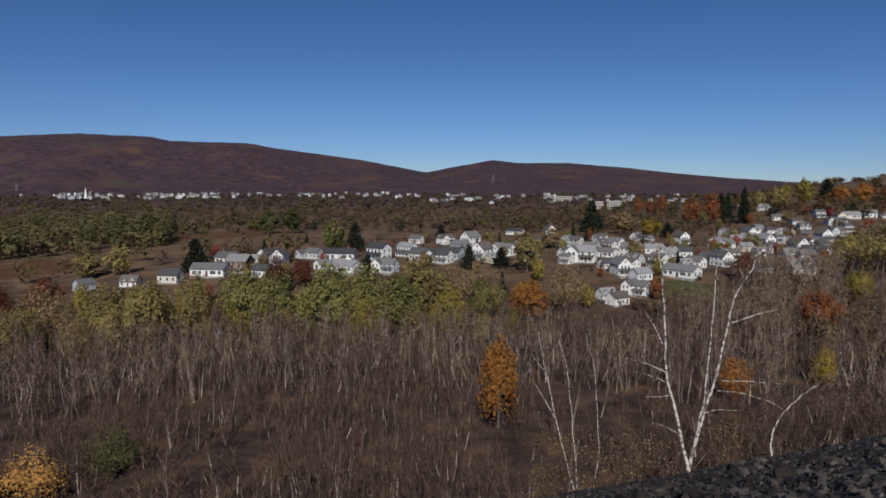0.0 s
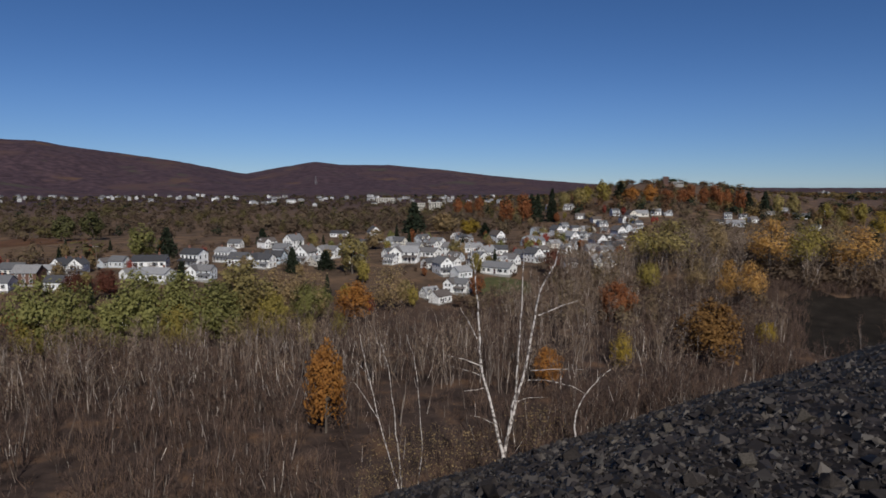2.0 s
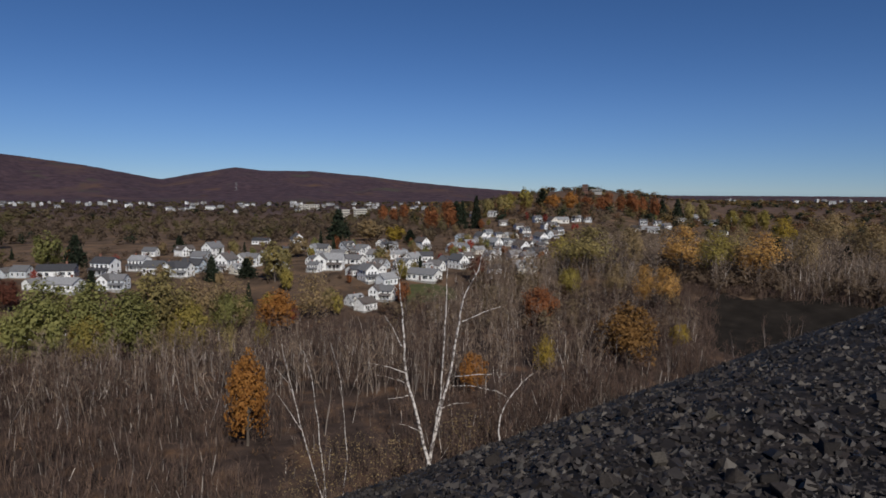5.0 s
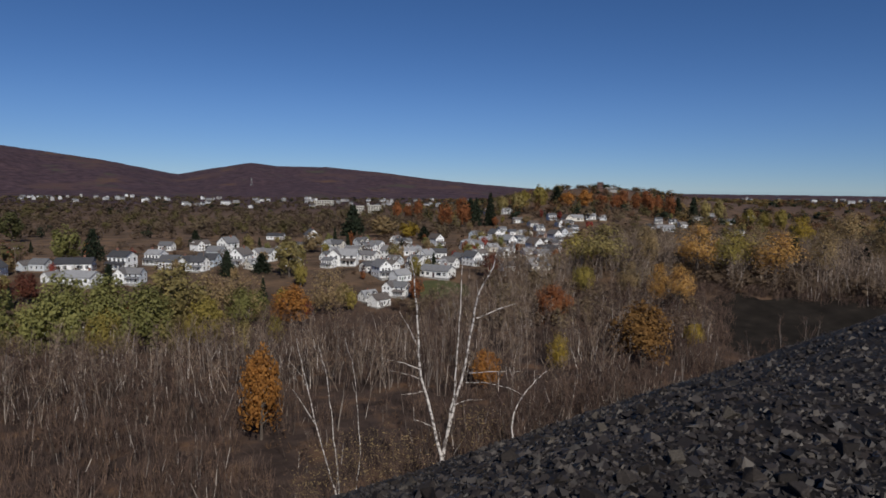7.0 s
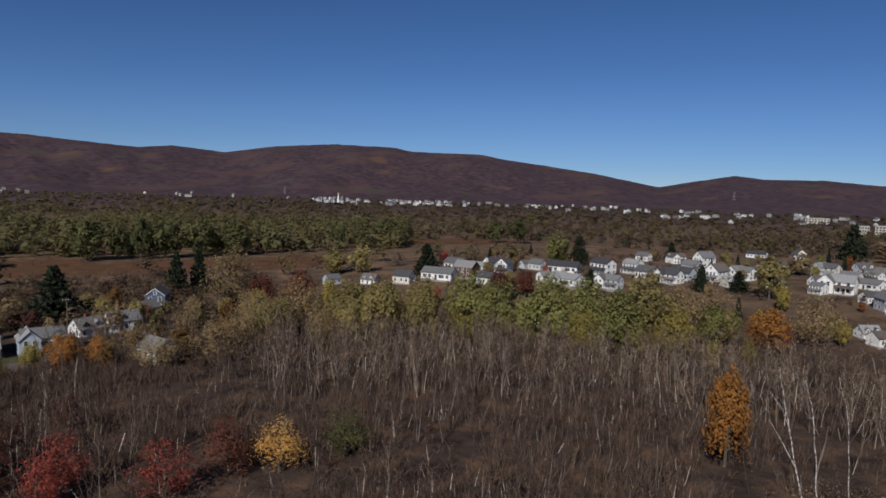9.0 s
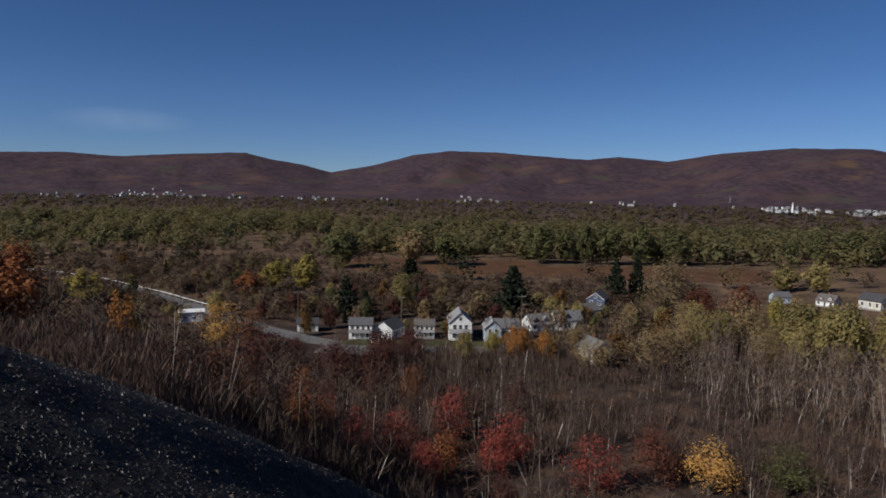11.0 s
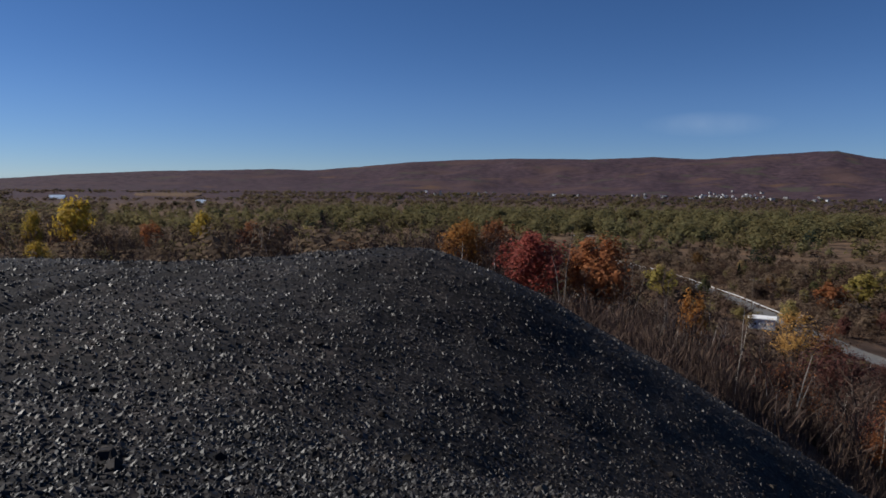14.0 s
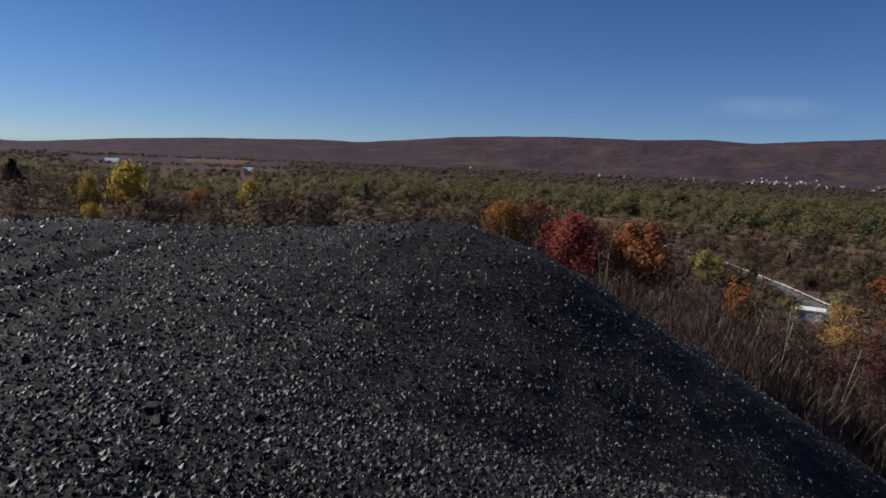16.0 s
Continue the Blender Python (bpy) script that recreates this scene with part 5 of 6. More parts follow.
M_SIDING = siding_material()
M_ROOF = by_object("asphalt_shingles", ((0.0, (0.045, 0.045, 0.05)), (0.35, (0.09, 0.09, 0.095)), (0.6, (0.16, 0.16, 0.165)), (0.75, (0.085, 0.067, 0.057)), (0.9, (0.24, 0.24, 0.245))), 0.9, 0.2, grain=(2.5, 0.25))
M_TRIM = noisy("white_trim", ((0.3, (0.66, 0.66, 0.65)), (0.7, (0.8, 0.8, 0.79))), 1.5, 0.5, 0.4)
M_NAVY = noisy("navy_siding", ((0.3, (0.055, 0.075, 0.13)), (0.7, (0.085, 0.11, 0.18))), 1.2, 0.6, 0.3)
M_BROWN = noisy("brown_brick", ((0.3, (0.09, 0.05, 0.038)), (0.7, (0.17, 0.095, 0.07))), 3.0, 0.85, 0.2)
M_DOOR = by_object("painted_door", ((0.0, (0.12, 0.03, 0.025)), (0.4, (0.05, 0.05, 0.055)), (0.7, (0.6, 0.6, 0.58)), (1.0, (0.06, 0.10, 0.08))), 0.5, 0.4)
M_BASE = noisy("foundation_block", ((0.3, (0.2, 0.195, 0.185)), (0.7, (0.33, 0.32, 0.30))), 2.0, 0.9, 0.2)
M_CHIM = noisy("chimney_brick", ((0.3, (0.16, 0.075, 0.055)), (0.7, (0.28, 0.14, 0.10))), 4.0, 0.9, 0.2)
M_GLASS, gn, gl, gb = shader("window_glass", 0.08, 0.6)
gb.inputs["Base Color"].default_value = (0.02, 0.024, 0.03, 1)


def box(bm, x0, x1, y0, y1, z0, z1):
    v = [bm.verts.new(p) for p in ((x0, y0, z0), (x1, y0, z0), (x1, y1, z0), (x0, y1, z0), (x0, y0, z1), (x1, y0, z1), (x1, y1, z1), (x0, y1, z1))]
    for f in ((3, 2, 1, 0), (4, 5, 6, 7), (0, 1, 5, 4), (1, 2, 6, 5), (2, 3, 7, 6), (3, 0, 4, 7)):
        bm.faces.new([v[i] for i in f])


def prism(bm, profile, y0, y1):
    """Extrudes a profile of (x, z) from y0 to y1."""
    a = [bm.verts.new((x, y0, z)) for x, z in profile]
    b = [bm.verts.new((x, y1, z)) for x, z in profile]
    n = len(profile)
    bm.faces.new(a)
    bm.faces.new(b[::-1])
    for i in range(n):
        j = (i + 1) % n
        bm.faces.new((a[j], a[i], b[i], b[j]))


def turned(bm, quarter):
    if quarter:
        bmesh.ops.rotate(bm, verts=bm.verts, cent=(0, 0, 0), matrix=Matrix.Rotation(radians(90), 3, "Z"))
    return bm


def gable_wing(house, w, d, eave, rise, x=0.0, y=0.0, across=False, wall=None, roof=None, name="wall"):
    """Walls and roof of one wing; the ridge runs along x, or along y when across. w is the size along x, d along y."""
    span, length = (w, d) if across else (d, w)
    bm = bmesh.new()
    h = span / 2
    prism(bm, ((-h, 0.3), (h, 0.3), (h, eave), (0, eave + rise), (-h, eave)), -length / 2, length / 2)
    turned(bm, not across)
    bmesh.ops.translate(bm, verts=bm.verts, vec=(x, y, 0))
    part(name, bm, wall or M_SIDING, house)
    bm = bmesh.new()
    o, t = 0.4, 0.18
    k = rise / h
    prism(bm, ((-h - o, eave - o * k + 0.02), (0, eave + rise + 0.02), (h + o, eave - o * k + 0.02), (h + o, eave - o * k + t), (0, eave + rise + t + 0.04), (-h - o, eave - o * k + t)), -length / 2 - 0.35, length / 2 + 0.35)
    turned(bm, not across)
    bmesh.ops.translate(bm, verts=bm.verts, vec=(x, y, 0))
    part("roof", bm, roof or M_ROOF, house)
    bm = bmesh.new()
    box(bm, x - w / 2 - 0.04, x + w / 2 + 0.04, y - d / 2 - 0.04, y + d / 2 + 0.04, -2.0, 0.32)
    part("foundation", bm, M_BASE, house)


def wall_window(house, x, z, face, w=1.0, h=1.35):
    """A framed window; face: (axis, position, sign) of the wall it sits in."""
    axis, at, sign = face
    bm = bmesh.new()
    e = 0.11

    def slab(a0, a1, z0, z1, d0, d1):
        lo, hi = sorted((at + sign * d0, at + sign * d1))
        if axis == "y":
            box(bm, a0, a1, lo, hi, z0, z1)
        else:
            box(bm, lo, hi, a0, a1, z0, z1)
    slab(x - w / 2 - e, x - w / 2, z - e, z + h + e, -0.02, 0.07)
    slab(x + w / 2, x + w / 2 + e, z - e, z + h + e, -0.02, 0.07)
    slab(x - w / 2, x + w / 2, z + h, z + h + e, -0.02, 0.07)
    slab(x - w / 2, x + w / 2, z - e, z, -0.02, 0.09)
    slab(x - w / 2, x + w / 2, z + h / 2 - 0.03, z + h / 2 + 0.03, -0.02, 0.06)
    win = part("window", bm, M_TRIM, house)
    bm = bmesh.new()
    slab(x - w / 2, x + w / 2, z, z + h, -0.02, 0.025)
    part("pane", bm, M_GLASS, win)


def front_door(house, x, y, z=0.35):
    bm = bmesh.new()
    box(bm, x - 0.47, x + 0.47, y - 0.06, y + 0.02, z, z + 2.05)
    part("door", bm, M_DOOR, house)


def porch(house, x0, x1, y, depth=2.0, top=2.75):
    bm = bmesh.new()
    box(bm, x0, x1, y - depth, y - 0.01, -1.2, 0.28)
    part("porch_floor", bm, M_BASE, house)
    bm = bmesh.new()
    prism(bm, ((-(y - 0.02), top + 0.75), (-(y - depth - 0.35), top), (-(y - depth - 0.35), top + 0.16), (-(y - 0.02), top + 0.92)), x0 - 0.3, x1 + 0.3)
    bmesh.ops.rotate(bm, verts=bm.verts, cent=(0, 0, 0), matrix=Matrix.Rotation(radians(90), 3, "Z"))
    bmesh.ops.scale(bm, verts=bm.verts, vec=(-1, -1, 1))
    bmesh.ops.recalc_face_normals(bm, faces=bm.faces)
    part("porch_roof", bm, M_ROOF, house)
    n = max(2, round((x1 - x0) / 2.2) + 1)
    for i in range(n):
        px = x0 + 0.15 + (x1 - x0 - 0.3) * i / (n - 1)
        bm = bmesh.new()
        box(bm, px - 0.09, px + 0.09, y - depth + 0.1, y - depth + 0.28, 0.28, top + 0.12)
        part("porch_post", bm, M_TRIM, house)
    bm = bmesh.new()
    for z in (0.55, 1.1):
        box(bm, x0 + 0.25, x1 - 0.25, y - depth + 0.15, y - depth + 0.22, z, z + 0.07)
    part("porch_rail", bm, M_TRIM, house)


def chimney(house, x, y, z0, z1):
    bm = bmesh.new()
    box(bm, x - 0.35, x + 0.35, y - 0.3, y + 0.3, z0, z1)
    box(bm, x - 0.42, x + 0.42, y - 0.37, y + 0.37, z1 - 0.22, z1 - 0.05)
    part("chimney", bm, M_CHIM, house)


def gable_front_house():
    h = new("house")
    gable_wing(h, 6.8, 10.5, 5.6, 3.0, across=True)
    for z in (0.95, 3.55):
        for x in (-1.9, 1.9) if z < 2 else (-1.7, 0.0, 1.7):
            wall_window(h, x, z, ("y", -5.25, -1))
        for y in (-3.2, 0.0, 3.2):
            wall_window(h, y, z, ("x", 3.4, 1))
            wall_window(h, y, z, ("x", -3.4, -1))
    wall_window(h, 0.0, 6.3, ("y", -5.25, -1), 0.8, 1.0)
    front_door(h, 0.2, -5.25)
    porch(h, -3.2, 3.2, -5.25)
    chimney(h, 0.6, 1.5, 7.4, 9.5)
    return h


def two_storey_house():
    h = new("house")
    gable_wing(h, 8.4, 7.0, 5.5, 1.9)
    for z in (0.95, 3.55):
        for x in (-2.9, -0.95, 0.95, 2.9) if z > 2 else (-2.6, 2.6):
            wall_window(h, x, z, ("y", -3.5, -1))
        for y in (-1.7, 1.7):
            wall_window(h, y, z, ("x", 4.2, 1))
            wall_window(h, y, z, ("x", -4.2, -1))
    front_door(h, 0.3, -3.5)
    porch(h, -4.0, 4.0, -3.5, 1.9)
    chimney(h, -2.4, 0.4, 6.6, 8.6)
    return h


def ranch_house():
    h = new("house")
    gable_wing(h, 13.0, 7.6, 3.1, 1.9)
    for x, w in ((-5.0, 1.3), (-2.7, 1.3), (2.4, 2.2), (5.0, 1.2)):
        wall_window(h, x, 1.2, ("y", -3.8, -1), w, 1.2)
    for y in (-1.8, 1.6):
        wall_window(h, y, 1.2, ("x", 6.5, 1), 1.1, 1.2)
        wall_window(h, y, 1.2, ("x", -6.5, -1), 1.1, 1.2)
    front_door(h, 0.0, -3.8)
    chimney(h, 3.2, 0.8, 4.1, 6.0)
    return h


def cross_gable_house():
    h = new("house")
    gable_wing(h, 10.5, 6.4, 4.6, 2.2, x=1.0)
    gable_wing(h, 5.2, 8.6, 4.6, 2.3, x=-2.4, y=-1.2, across=True, name="wing_wall")
    for z in (0.95, 3.2):
        for x in (-3.4, -1.4):
            wall_window(h, x, z, ("y", -5.5, -1), 0.9, 1.25)
        for x in (1.6, 4.4):
            wall_window(h, x, z - 0.1, ("y", -3.2, -1))
        for y in (-1.5, 1.5):
            wall_window(h, y, z, ("x", 6.25, 1))
    front_door(h, 3.0, -3.2)
    porch(h, 0.4, 6.0, -3.2, 1.8, 2.4)
    return h


def cape_house():
    h = new("house")
    gable_wing(h, 9.4, 8.0, 3.0, 3.3)
    for x in (-3.2, 3.2):
        wall_window(h, x, 1.0, ("y", -4.0, -1), 1.2, 1.3)
    for z, ys in ((1.0, (-2.2, 2.2)), (3.6, (0.0,))):
        for y in ys:
            wall_window(h, y, z, ("x", 4.7, 1))
            wall_window(h, y, z, ("x", -4.7, -1))
    for x in (-2.3, 2.3):
        gable_wing(h, 1.9, 2.6, 4.7, 0.85, x=x, y=-2.2, across=True, name="dormer")
        wall_window(h, x, 3.75, ("y", -3.5, -1), 0.85, 0.85)
    front_door(h, 0.0, -4.0)
    chimney(h, 0.0, 0.8, 5.6, 7.4)
    return h


def plain_cottage():
    h = new("house")
    gable_wing(h, 8.6, 6.6, 3.6, 2.3)
    for x in (-2.8, 0.2, 2.8):
        wall_window(h, x, 1.25, ("y", -3.3, -1))
    for y in (-1.6, 1.6):
        wall_window(h, y, 1.25, ("x", 4.3, 1))
    wall_window(h, 0.0, 3.7, ("x", 4.3, 1), 0.8, 0.9)
    front_door(h, -1.3, -3.3)
    return h


HOUSE = {"G": gable_front_house(), "T": two_storey_house(), "R": ranch_house(), "X": cross_gable_house(), "C": cape_house(), "P": plain_cottage()}
HOUSE_LABEL = {
    "G": "tall pale gable-fronted house with a front porch", "T": "two-storey pale house with a low gable roof and porch",
    "R": "long low white ranch house with a grey roof", "X": "white cross-gabled house with a small porch",
    "C": "white cape house with two roof dormers", "P": "small pale cottage with a plain gable roof"}
used_first = set()


def put_house(az, r, kind, off, size=1.0, label=""):
    """Sets a house of a kind at a bearing and distance; off: degrees by which its front is turned from facing the bank."""
    x, y = polar(az, r)
    m = pose(x, y, float(land(x, y)) - 0.05, 0, 0, az + off) @ Matrix.Diagonal((size, size, size, 1))
    if kind in used_first:
        h = copy_thing(HOUSE[kind], m)
    else:
        h = HOUSE[kind]
        used_first.add(kind)
        h.matrix_basis = m
    return tagged(h, label or HOUSE_LABEL[kind], "house", "houses of the town")


# row below the bank, fronts towards it
for az, r, kind, off, size in ((62.0, 199, "T", -6, 0.8), (59.6, 200, "P", 62, 0.92), (56.6, 202, "T", 0, 0.9), (53.6, 202, "G", 4, 0.98), (50.2, 200, "X", 6, 0.92),
                               (47.0, 216, "C", 30, 0.8), (44.6, 219, "P", 20, 1.1), (42.9, 240, "P", 50, 0.95), (42.1, 174, "G", 30, 0.85), (28.3, 292, "P", 30, 0.8),
                               (25.1, 286, "C", -25, 0.85), (22.2, 282, "P", -30, 1.0), (19.2, 286, "R", -24, 1.05)):
    put_house(az, r, kind, off, size)
# the street behind the green trees
for az, r, kind, off, size in ((17.8, 296, "T", -34, 1.25), (16.2, 299, "X", -20, 0.85), (14.7, 306, "G", -40, 0.8), (13.7, 302, "G", -20, 0.8), (15.1, 277, "P", -35, 0.95),
                               (11.9, 320, "P", 40, 0.75), (10.9, 316, "P", -40, 0.9), (8.7, 309, "R", -15, 1.0), (8.4, 279, "R", -38, 0.95), (10.3, 285, "P", 40, 0.7),
                               (5.5, 307, "T", -38, 1.3), (3.1, 320, "T", -38, 1.1), (2.0, 304, "P", -36, 1.1), (0.3, 297, "X", -35, 0.95), (-0.8, 308, "P", -30, 1.1), (5.0, 278, "X", -30, 0.9)):
    put_house(az, r, kind, off, size)
# the middle of the town
for az, r, kind, off, size in ((-3.3, 311, "G", -30, 0.95), (-5.1, 327, "X", -35, 0.95), (-6.1, 452, "R", -20, 0.8), (-9.0, 415, "G", 10, 1.1), (-10.8, 371, "X", -30, 1.0),
                               (-11.5, 309, "X", -12, 1.2), (-13.1, 398, "C", 40, 1.1), (-14.4, 371, "T", -30, 1.0), (-13.5, 331, "R", -30, 0.85), (-17.2, 352, "R", 15, 0.85),
                               (-19.7, 340, "P", 5, 0.9), (-14.8, 279, "G", 25, 0.85), (-15.6, 286, "T", -40, 0.9), (-13.7, 247, "C", 35, 0.8), (-14.6, 241, "P", 45, 0.85), (-16.1, 254, "X", -30, 0.85)):
    put_house(az, r, kind, off, size)
for az, r, kind, off, size in ((-17.8, 297, "T", -35, 1.0), (-19.6, 279, "R", -28, 0.95), (-16.4, 272, "P", 40, 0.9), (-22.9, 335, "X", 20, 0.85), (-21.6, 317, "P", -35, 0.95),
                               (-18.6, 318, "C", 45, 0.9), (-20.6, 300, "P", -30, 0.9), (-15.9, 310, "C", -35, 0.9), (-12.4, 345, "P", -30, 1.0), (-8.0, 372, "C", -35, 0.95),
                               (-2.3, 371, "G", -40, 0.95), (-0.1, 384, "X", 35, 0.9), (2.3, 388, "P", -30, 0.9), (-1.4, 345, "P", -35, 1.0), (-6.6, 350, "P", 35, 0.9), (-16.4, 400, "T", 30, 0.9)):
    put_house(az, r, kind, off, size)
# up the hill
for az, r, kind, off, size in ((-23.8, 750, "T", 20, 1.2), (-25.4, 734, "C", -25, 1.3), (-26.5, 620, "R", 10, 0.95), (-25.6, 415, "G", 35, 0.9), (-26.5, 442, "T", 35, 0.9),
                               (-28.0, 296, "C", 28, 1.15), (-28.4, 332, "T", 30, 1.05), (-27.8, 387, "G", 35, 0.95), (-28.6, 415, "X", 35, 0.85), (-29.4, 405, "T", 35, 0.9),
                               (-29.4, 462, "G", 35, 0.9), (-29.1, 635, "T", 25, 1.1), (-31.0, 630, "R", 15, 1.1), (-29.9, 575, "X", 30, 0.95), (-32.3, 646, "P", 10, 1.1), (-33.2, 648, "C", 20, 1.0)):
    put_house(az, r, kind, off, size)
for az, r, kind, off, size in ((-30.9, 530, "T", 30, 1.0), (-28.1, 541, "C", 30, 1.0), (-24.2, 381, "P", 35, 0.85), (-25.3, 349, "X", 35, 0.8), (-27.3, 352, "P", 30, 0.9), (-26.9, 480, "X", -35, 0.9),
                               (-25.0, 520, "T", 30, 0.9), (-30.2, 500, "X", 30, 0.95), (-27.6, 575, "P", 30, 1.0), (-23.4, 430, "P", 35, 0.9), (-24.4, 470, "G", 35, 0.85), (-22.0, 390, "C", 30, 0.85),
                               (-28.7, 362, "X", 30, 0.95), (-30.4, 600, "G", 25, 1.0)):
    put_house(az, r, kind, off, size)
# smaller houses packed between the streets
g = np.random.default_rng(31)
taken = []
for i in range(400):
    az, r = g.uniform(-30, 4), g.uniform(290, 560)
    if r > 330 + 8.5 * max(0.0, -az - 2) or r < 270 + 3.5 * max(0.0, -az - 22) or any(abs(az - a) * r / 57 < 14 and abs(r - q_) < 17 for a, q_ in taken):
        continue
    taken.append((az, r))
    if len(taken) > 30:
        break
    put_house(az, r, "PPGTCX"[int(g.integers(0, 6))], (-35, 55, 35)[int(g.integers(0, 3))] + g.normal(0, 5), g.uniform(0.72, 0.92))
# houses past the clearing
for az, r, kind, off, size in ((-37.7, 676, "T", 10, 1.0), (-38.3, 590, "R", -10, 1.0), (-39.5, 662, "P", 40, 1.0), (-37.1, 587, "P", 0, 0.95), (-42.8, 838, "R", 0, 1.2),
                               (-41.6, 874, "T", 30, 1.3), (-43.0, 646, "R", -20, 0.85), (-44.4, 941, "C", 20, 1.3), (-45.1, 592, "P", 15, 0.9), (-43.8, 630, "C", -20, 0.9), (-40.6, 788, "X", 0, 1.0), (-38.8, 690, "C", 10, 1.0)):
    put_house(az, r, kind, off, size)

# the navy house with white trim beyond the row
navy = new("house")
gable_wing(navy, 6.4, 8.2, 5.6, 2.3, across=True, wall=M_NAVY)
for z in (1.0, 3.5):
    for x in (-1.5, 1.5):
        wall_window(navy, x, z, ("y", -4.1, -1))
wall_window(navy, 0.0, 5.8, ("y", -4.1, -1), 0.8, 0.9)
bm = bmesh.new()
for sgn in (-1, 1):
    prism(bm, ((sgn * 3.45, 5.35), (sgn * 3.2, 5.35), (0, 7.72), (0, 7.95)) if sgn < 0 else ((0, 7.95), (0, 7.72), (3.2, 5.35), (3.45, 5.35)), -4.5, -4.16)
part("gable_trim", bm, M_TRIM, navy)
x, y = polar(42.0, 252)
navy.matrix_world = pose(x, y, float(land(x, y)), 0, 0, 42 - 12)
tagged(navy, "navy blue gable-fronted house with white trim", "house", "houses of the town")

# brown house among white ones
brown = new("house")
gable_wing(brown, 9.0, 7.0, 4.6, 2.4, wall=M_BROWN)
for x in (-2.6, 0.0, 2.6):
    wall_window(brown, x, 1.0, ("y", -3.5, -1))
    wall_window(brown, x, 3.1, ("y", -3.5, -1), 0.9, 1.1)
x, y = polar(16.9, 290)
brown.matrix_world = pose(x, y, float(land(x, y)), 0, 0, -14)
tagged(brown, "dark brown brick house between white houses", "house", "houses of the town")

# open shed at the end of the row
shed = new("shed")
gable_wing(shed, 6.2, 5.0, 2.6, 1.2, wall=M_TRIM)
bm = bmesh.new()
box(bm, -2.4, 2.2, -2.56, -2.5, 0.35, 2.3)
part("shed_door", bm, M_BASE, shed)
x, y = polar(66.5, 209)
shed.matrix_world = pose(x, y, float(land(x, y)), 0, 0, 66)
tagged(shed, "small white shed with a brown gable roof", "shed")

garage = new("garage")
gable_wing(garage, 7.4, 5.0, 3.4, 0.5, wall=M_TRIM, roof=M_TRIM)
for x0 in (-3.2, -0.9, 1.4):
    bm = bmesh.new()
    box(bm, x0, x0 + 1.9, -2.56, -2.49, 0.3, 2.4)
    part("garage_door", bm, M_SIDING, garage)
    wall_window(garage, x0 + 0.95, 1.6, ("y", -2.56, -1), 1.2, 0.4)
x, y = polar(75.7, 231)
garage.matrix_world = pose(x, y, float(land(x, y)), 0, 0, 75.7)
tagged(garage, "low white garage with three doors beside the road", "garage")


# ---- the far town ----
M_FAR = by_object("weathered_paint", ((0.0, (0.2, 0.19, 0.18)), (0.4, (0.34, 0.335, 0.33)), (0.75, (0.46, 0.46, 0.46)), (1.0, (0.7, 0.7, 0.69))), 0.7, 0.2)


def far_house_data(w, d, eave, rise):
    bm = bmesh.new()
    prism(bm, ((-d / 2, -1.5), (d / 2, -1.5), (d / 2, eave), (0, eave + rise), (-d / 2, eave)), -w / 2, w / 2)
    turned(bm, True)
    wall = bpy.data.meshes.new("wall")
    bm.to_mesh(wall)
    bm.free()
    wall.materials.append(M_FAR)
    bm = bmesh.new()
    k = rise / (d / 2)
    prism(bm, ((-d / 2 - 0.5, eave - 0.5 * k + 0.05), (0, eave + rise + 0.05), (d / 2 + 0.5, eave - 0.5 * k + 0.05), (d / 2 + 0.5, eave - 0.5 * k + 0.3), (0, eave + rise + 0.35), (-d / 2 - 0.5, eave - 0.5 * k + 0.3)), -w / 2 - 0.4, w / 2 + 0.4)
    turned(bm, True)
    roof = bpy.data.meshes.new("roof")
    bm.to_mesh(roof)
    bm.free()
    roof.materials.append(M_ROOF)
    bm = bmesh.new()
    for x in (-w * 0.3, 0.0, w * 0.3):
        box(bm, x - 0.6, x + 0.6, -d / 2 - 0.06, -d / 2 + 0.02, 1.4, 2.9)
    win = bpy.data.meshes.new("window_row")
    bm.to_mesh(win)
    bm.free()
    win.materials.append(M_GLASS)
    return wall, roof, win


FAR_HOUSES = [far_house_data(12, 9, 6.5, 3), far_house_data(16, 10, 4.5, 3), far_house_data(10, 9, 7.5, 3.5), far_house_data(24, 12, 6, 2.5)]
g = np.random.default_rng(44)
for count, a0, a1, r0, r1, size in ((70, 18, 30, 1650, 2200, 0.8), (30, 3, 18, 1700, 2250, 0.8), (60, -24, 3, 1250, 2050, 0.75), (16, 31, 58, 2000, 2500, 0.85), (26, 76, 81, 2150, 2600, 0.6), (34, 57, 86, 1950, 2350, 0.62), (16, 84, 104, 1900, 2300, 0.62), (22, -58, -44, 1600, 2100, 0.8)):
    for i in range(count):
        az, r = g.uniform(a0, a1), g.uniform(r0, r1)
        x, y = polar(az, r)
        k = int(g.integers(0, 3)) if g.random() < 0.93 else 3
        h = new("distant_house")
        h.matrix_world = pose(x, y, float(land(x, y)) + g.uniform(1.0, 4.5), 0, 0, az + g.choice((-40, 50, 0, 90)) + g.normal(0, 6)) @ Matrix.Diagonal((size, size, size, 1))
        for name, me in zip(("wall", "roof", "windows"), FAR_HOUSES[k]):
            piece = new(name, me)
            piece.parent = h
            if name == "windows":
                tagged(piece, "small dark windows", kind="stuff")
        tagged(h, "small pale house in the far valley town", "house", "far town houses")

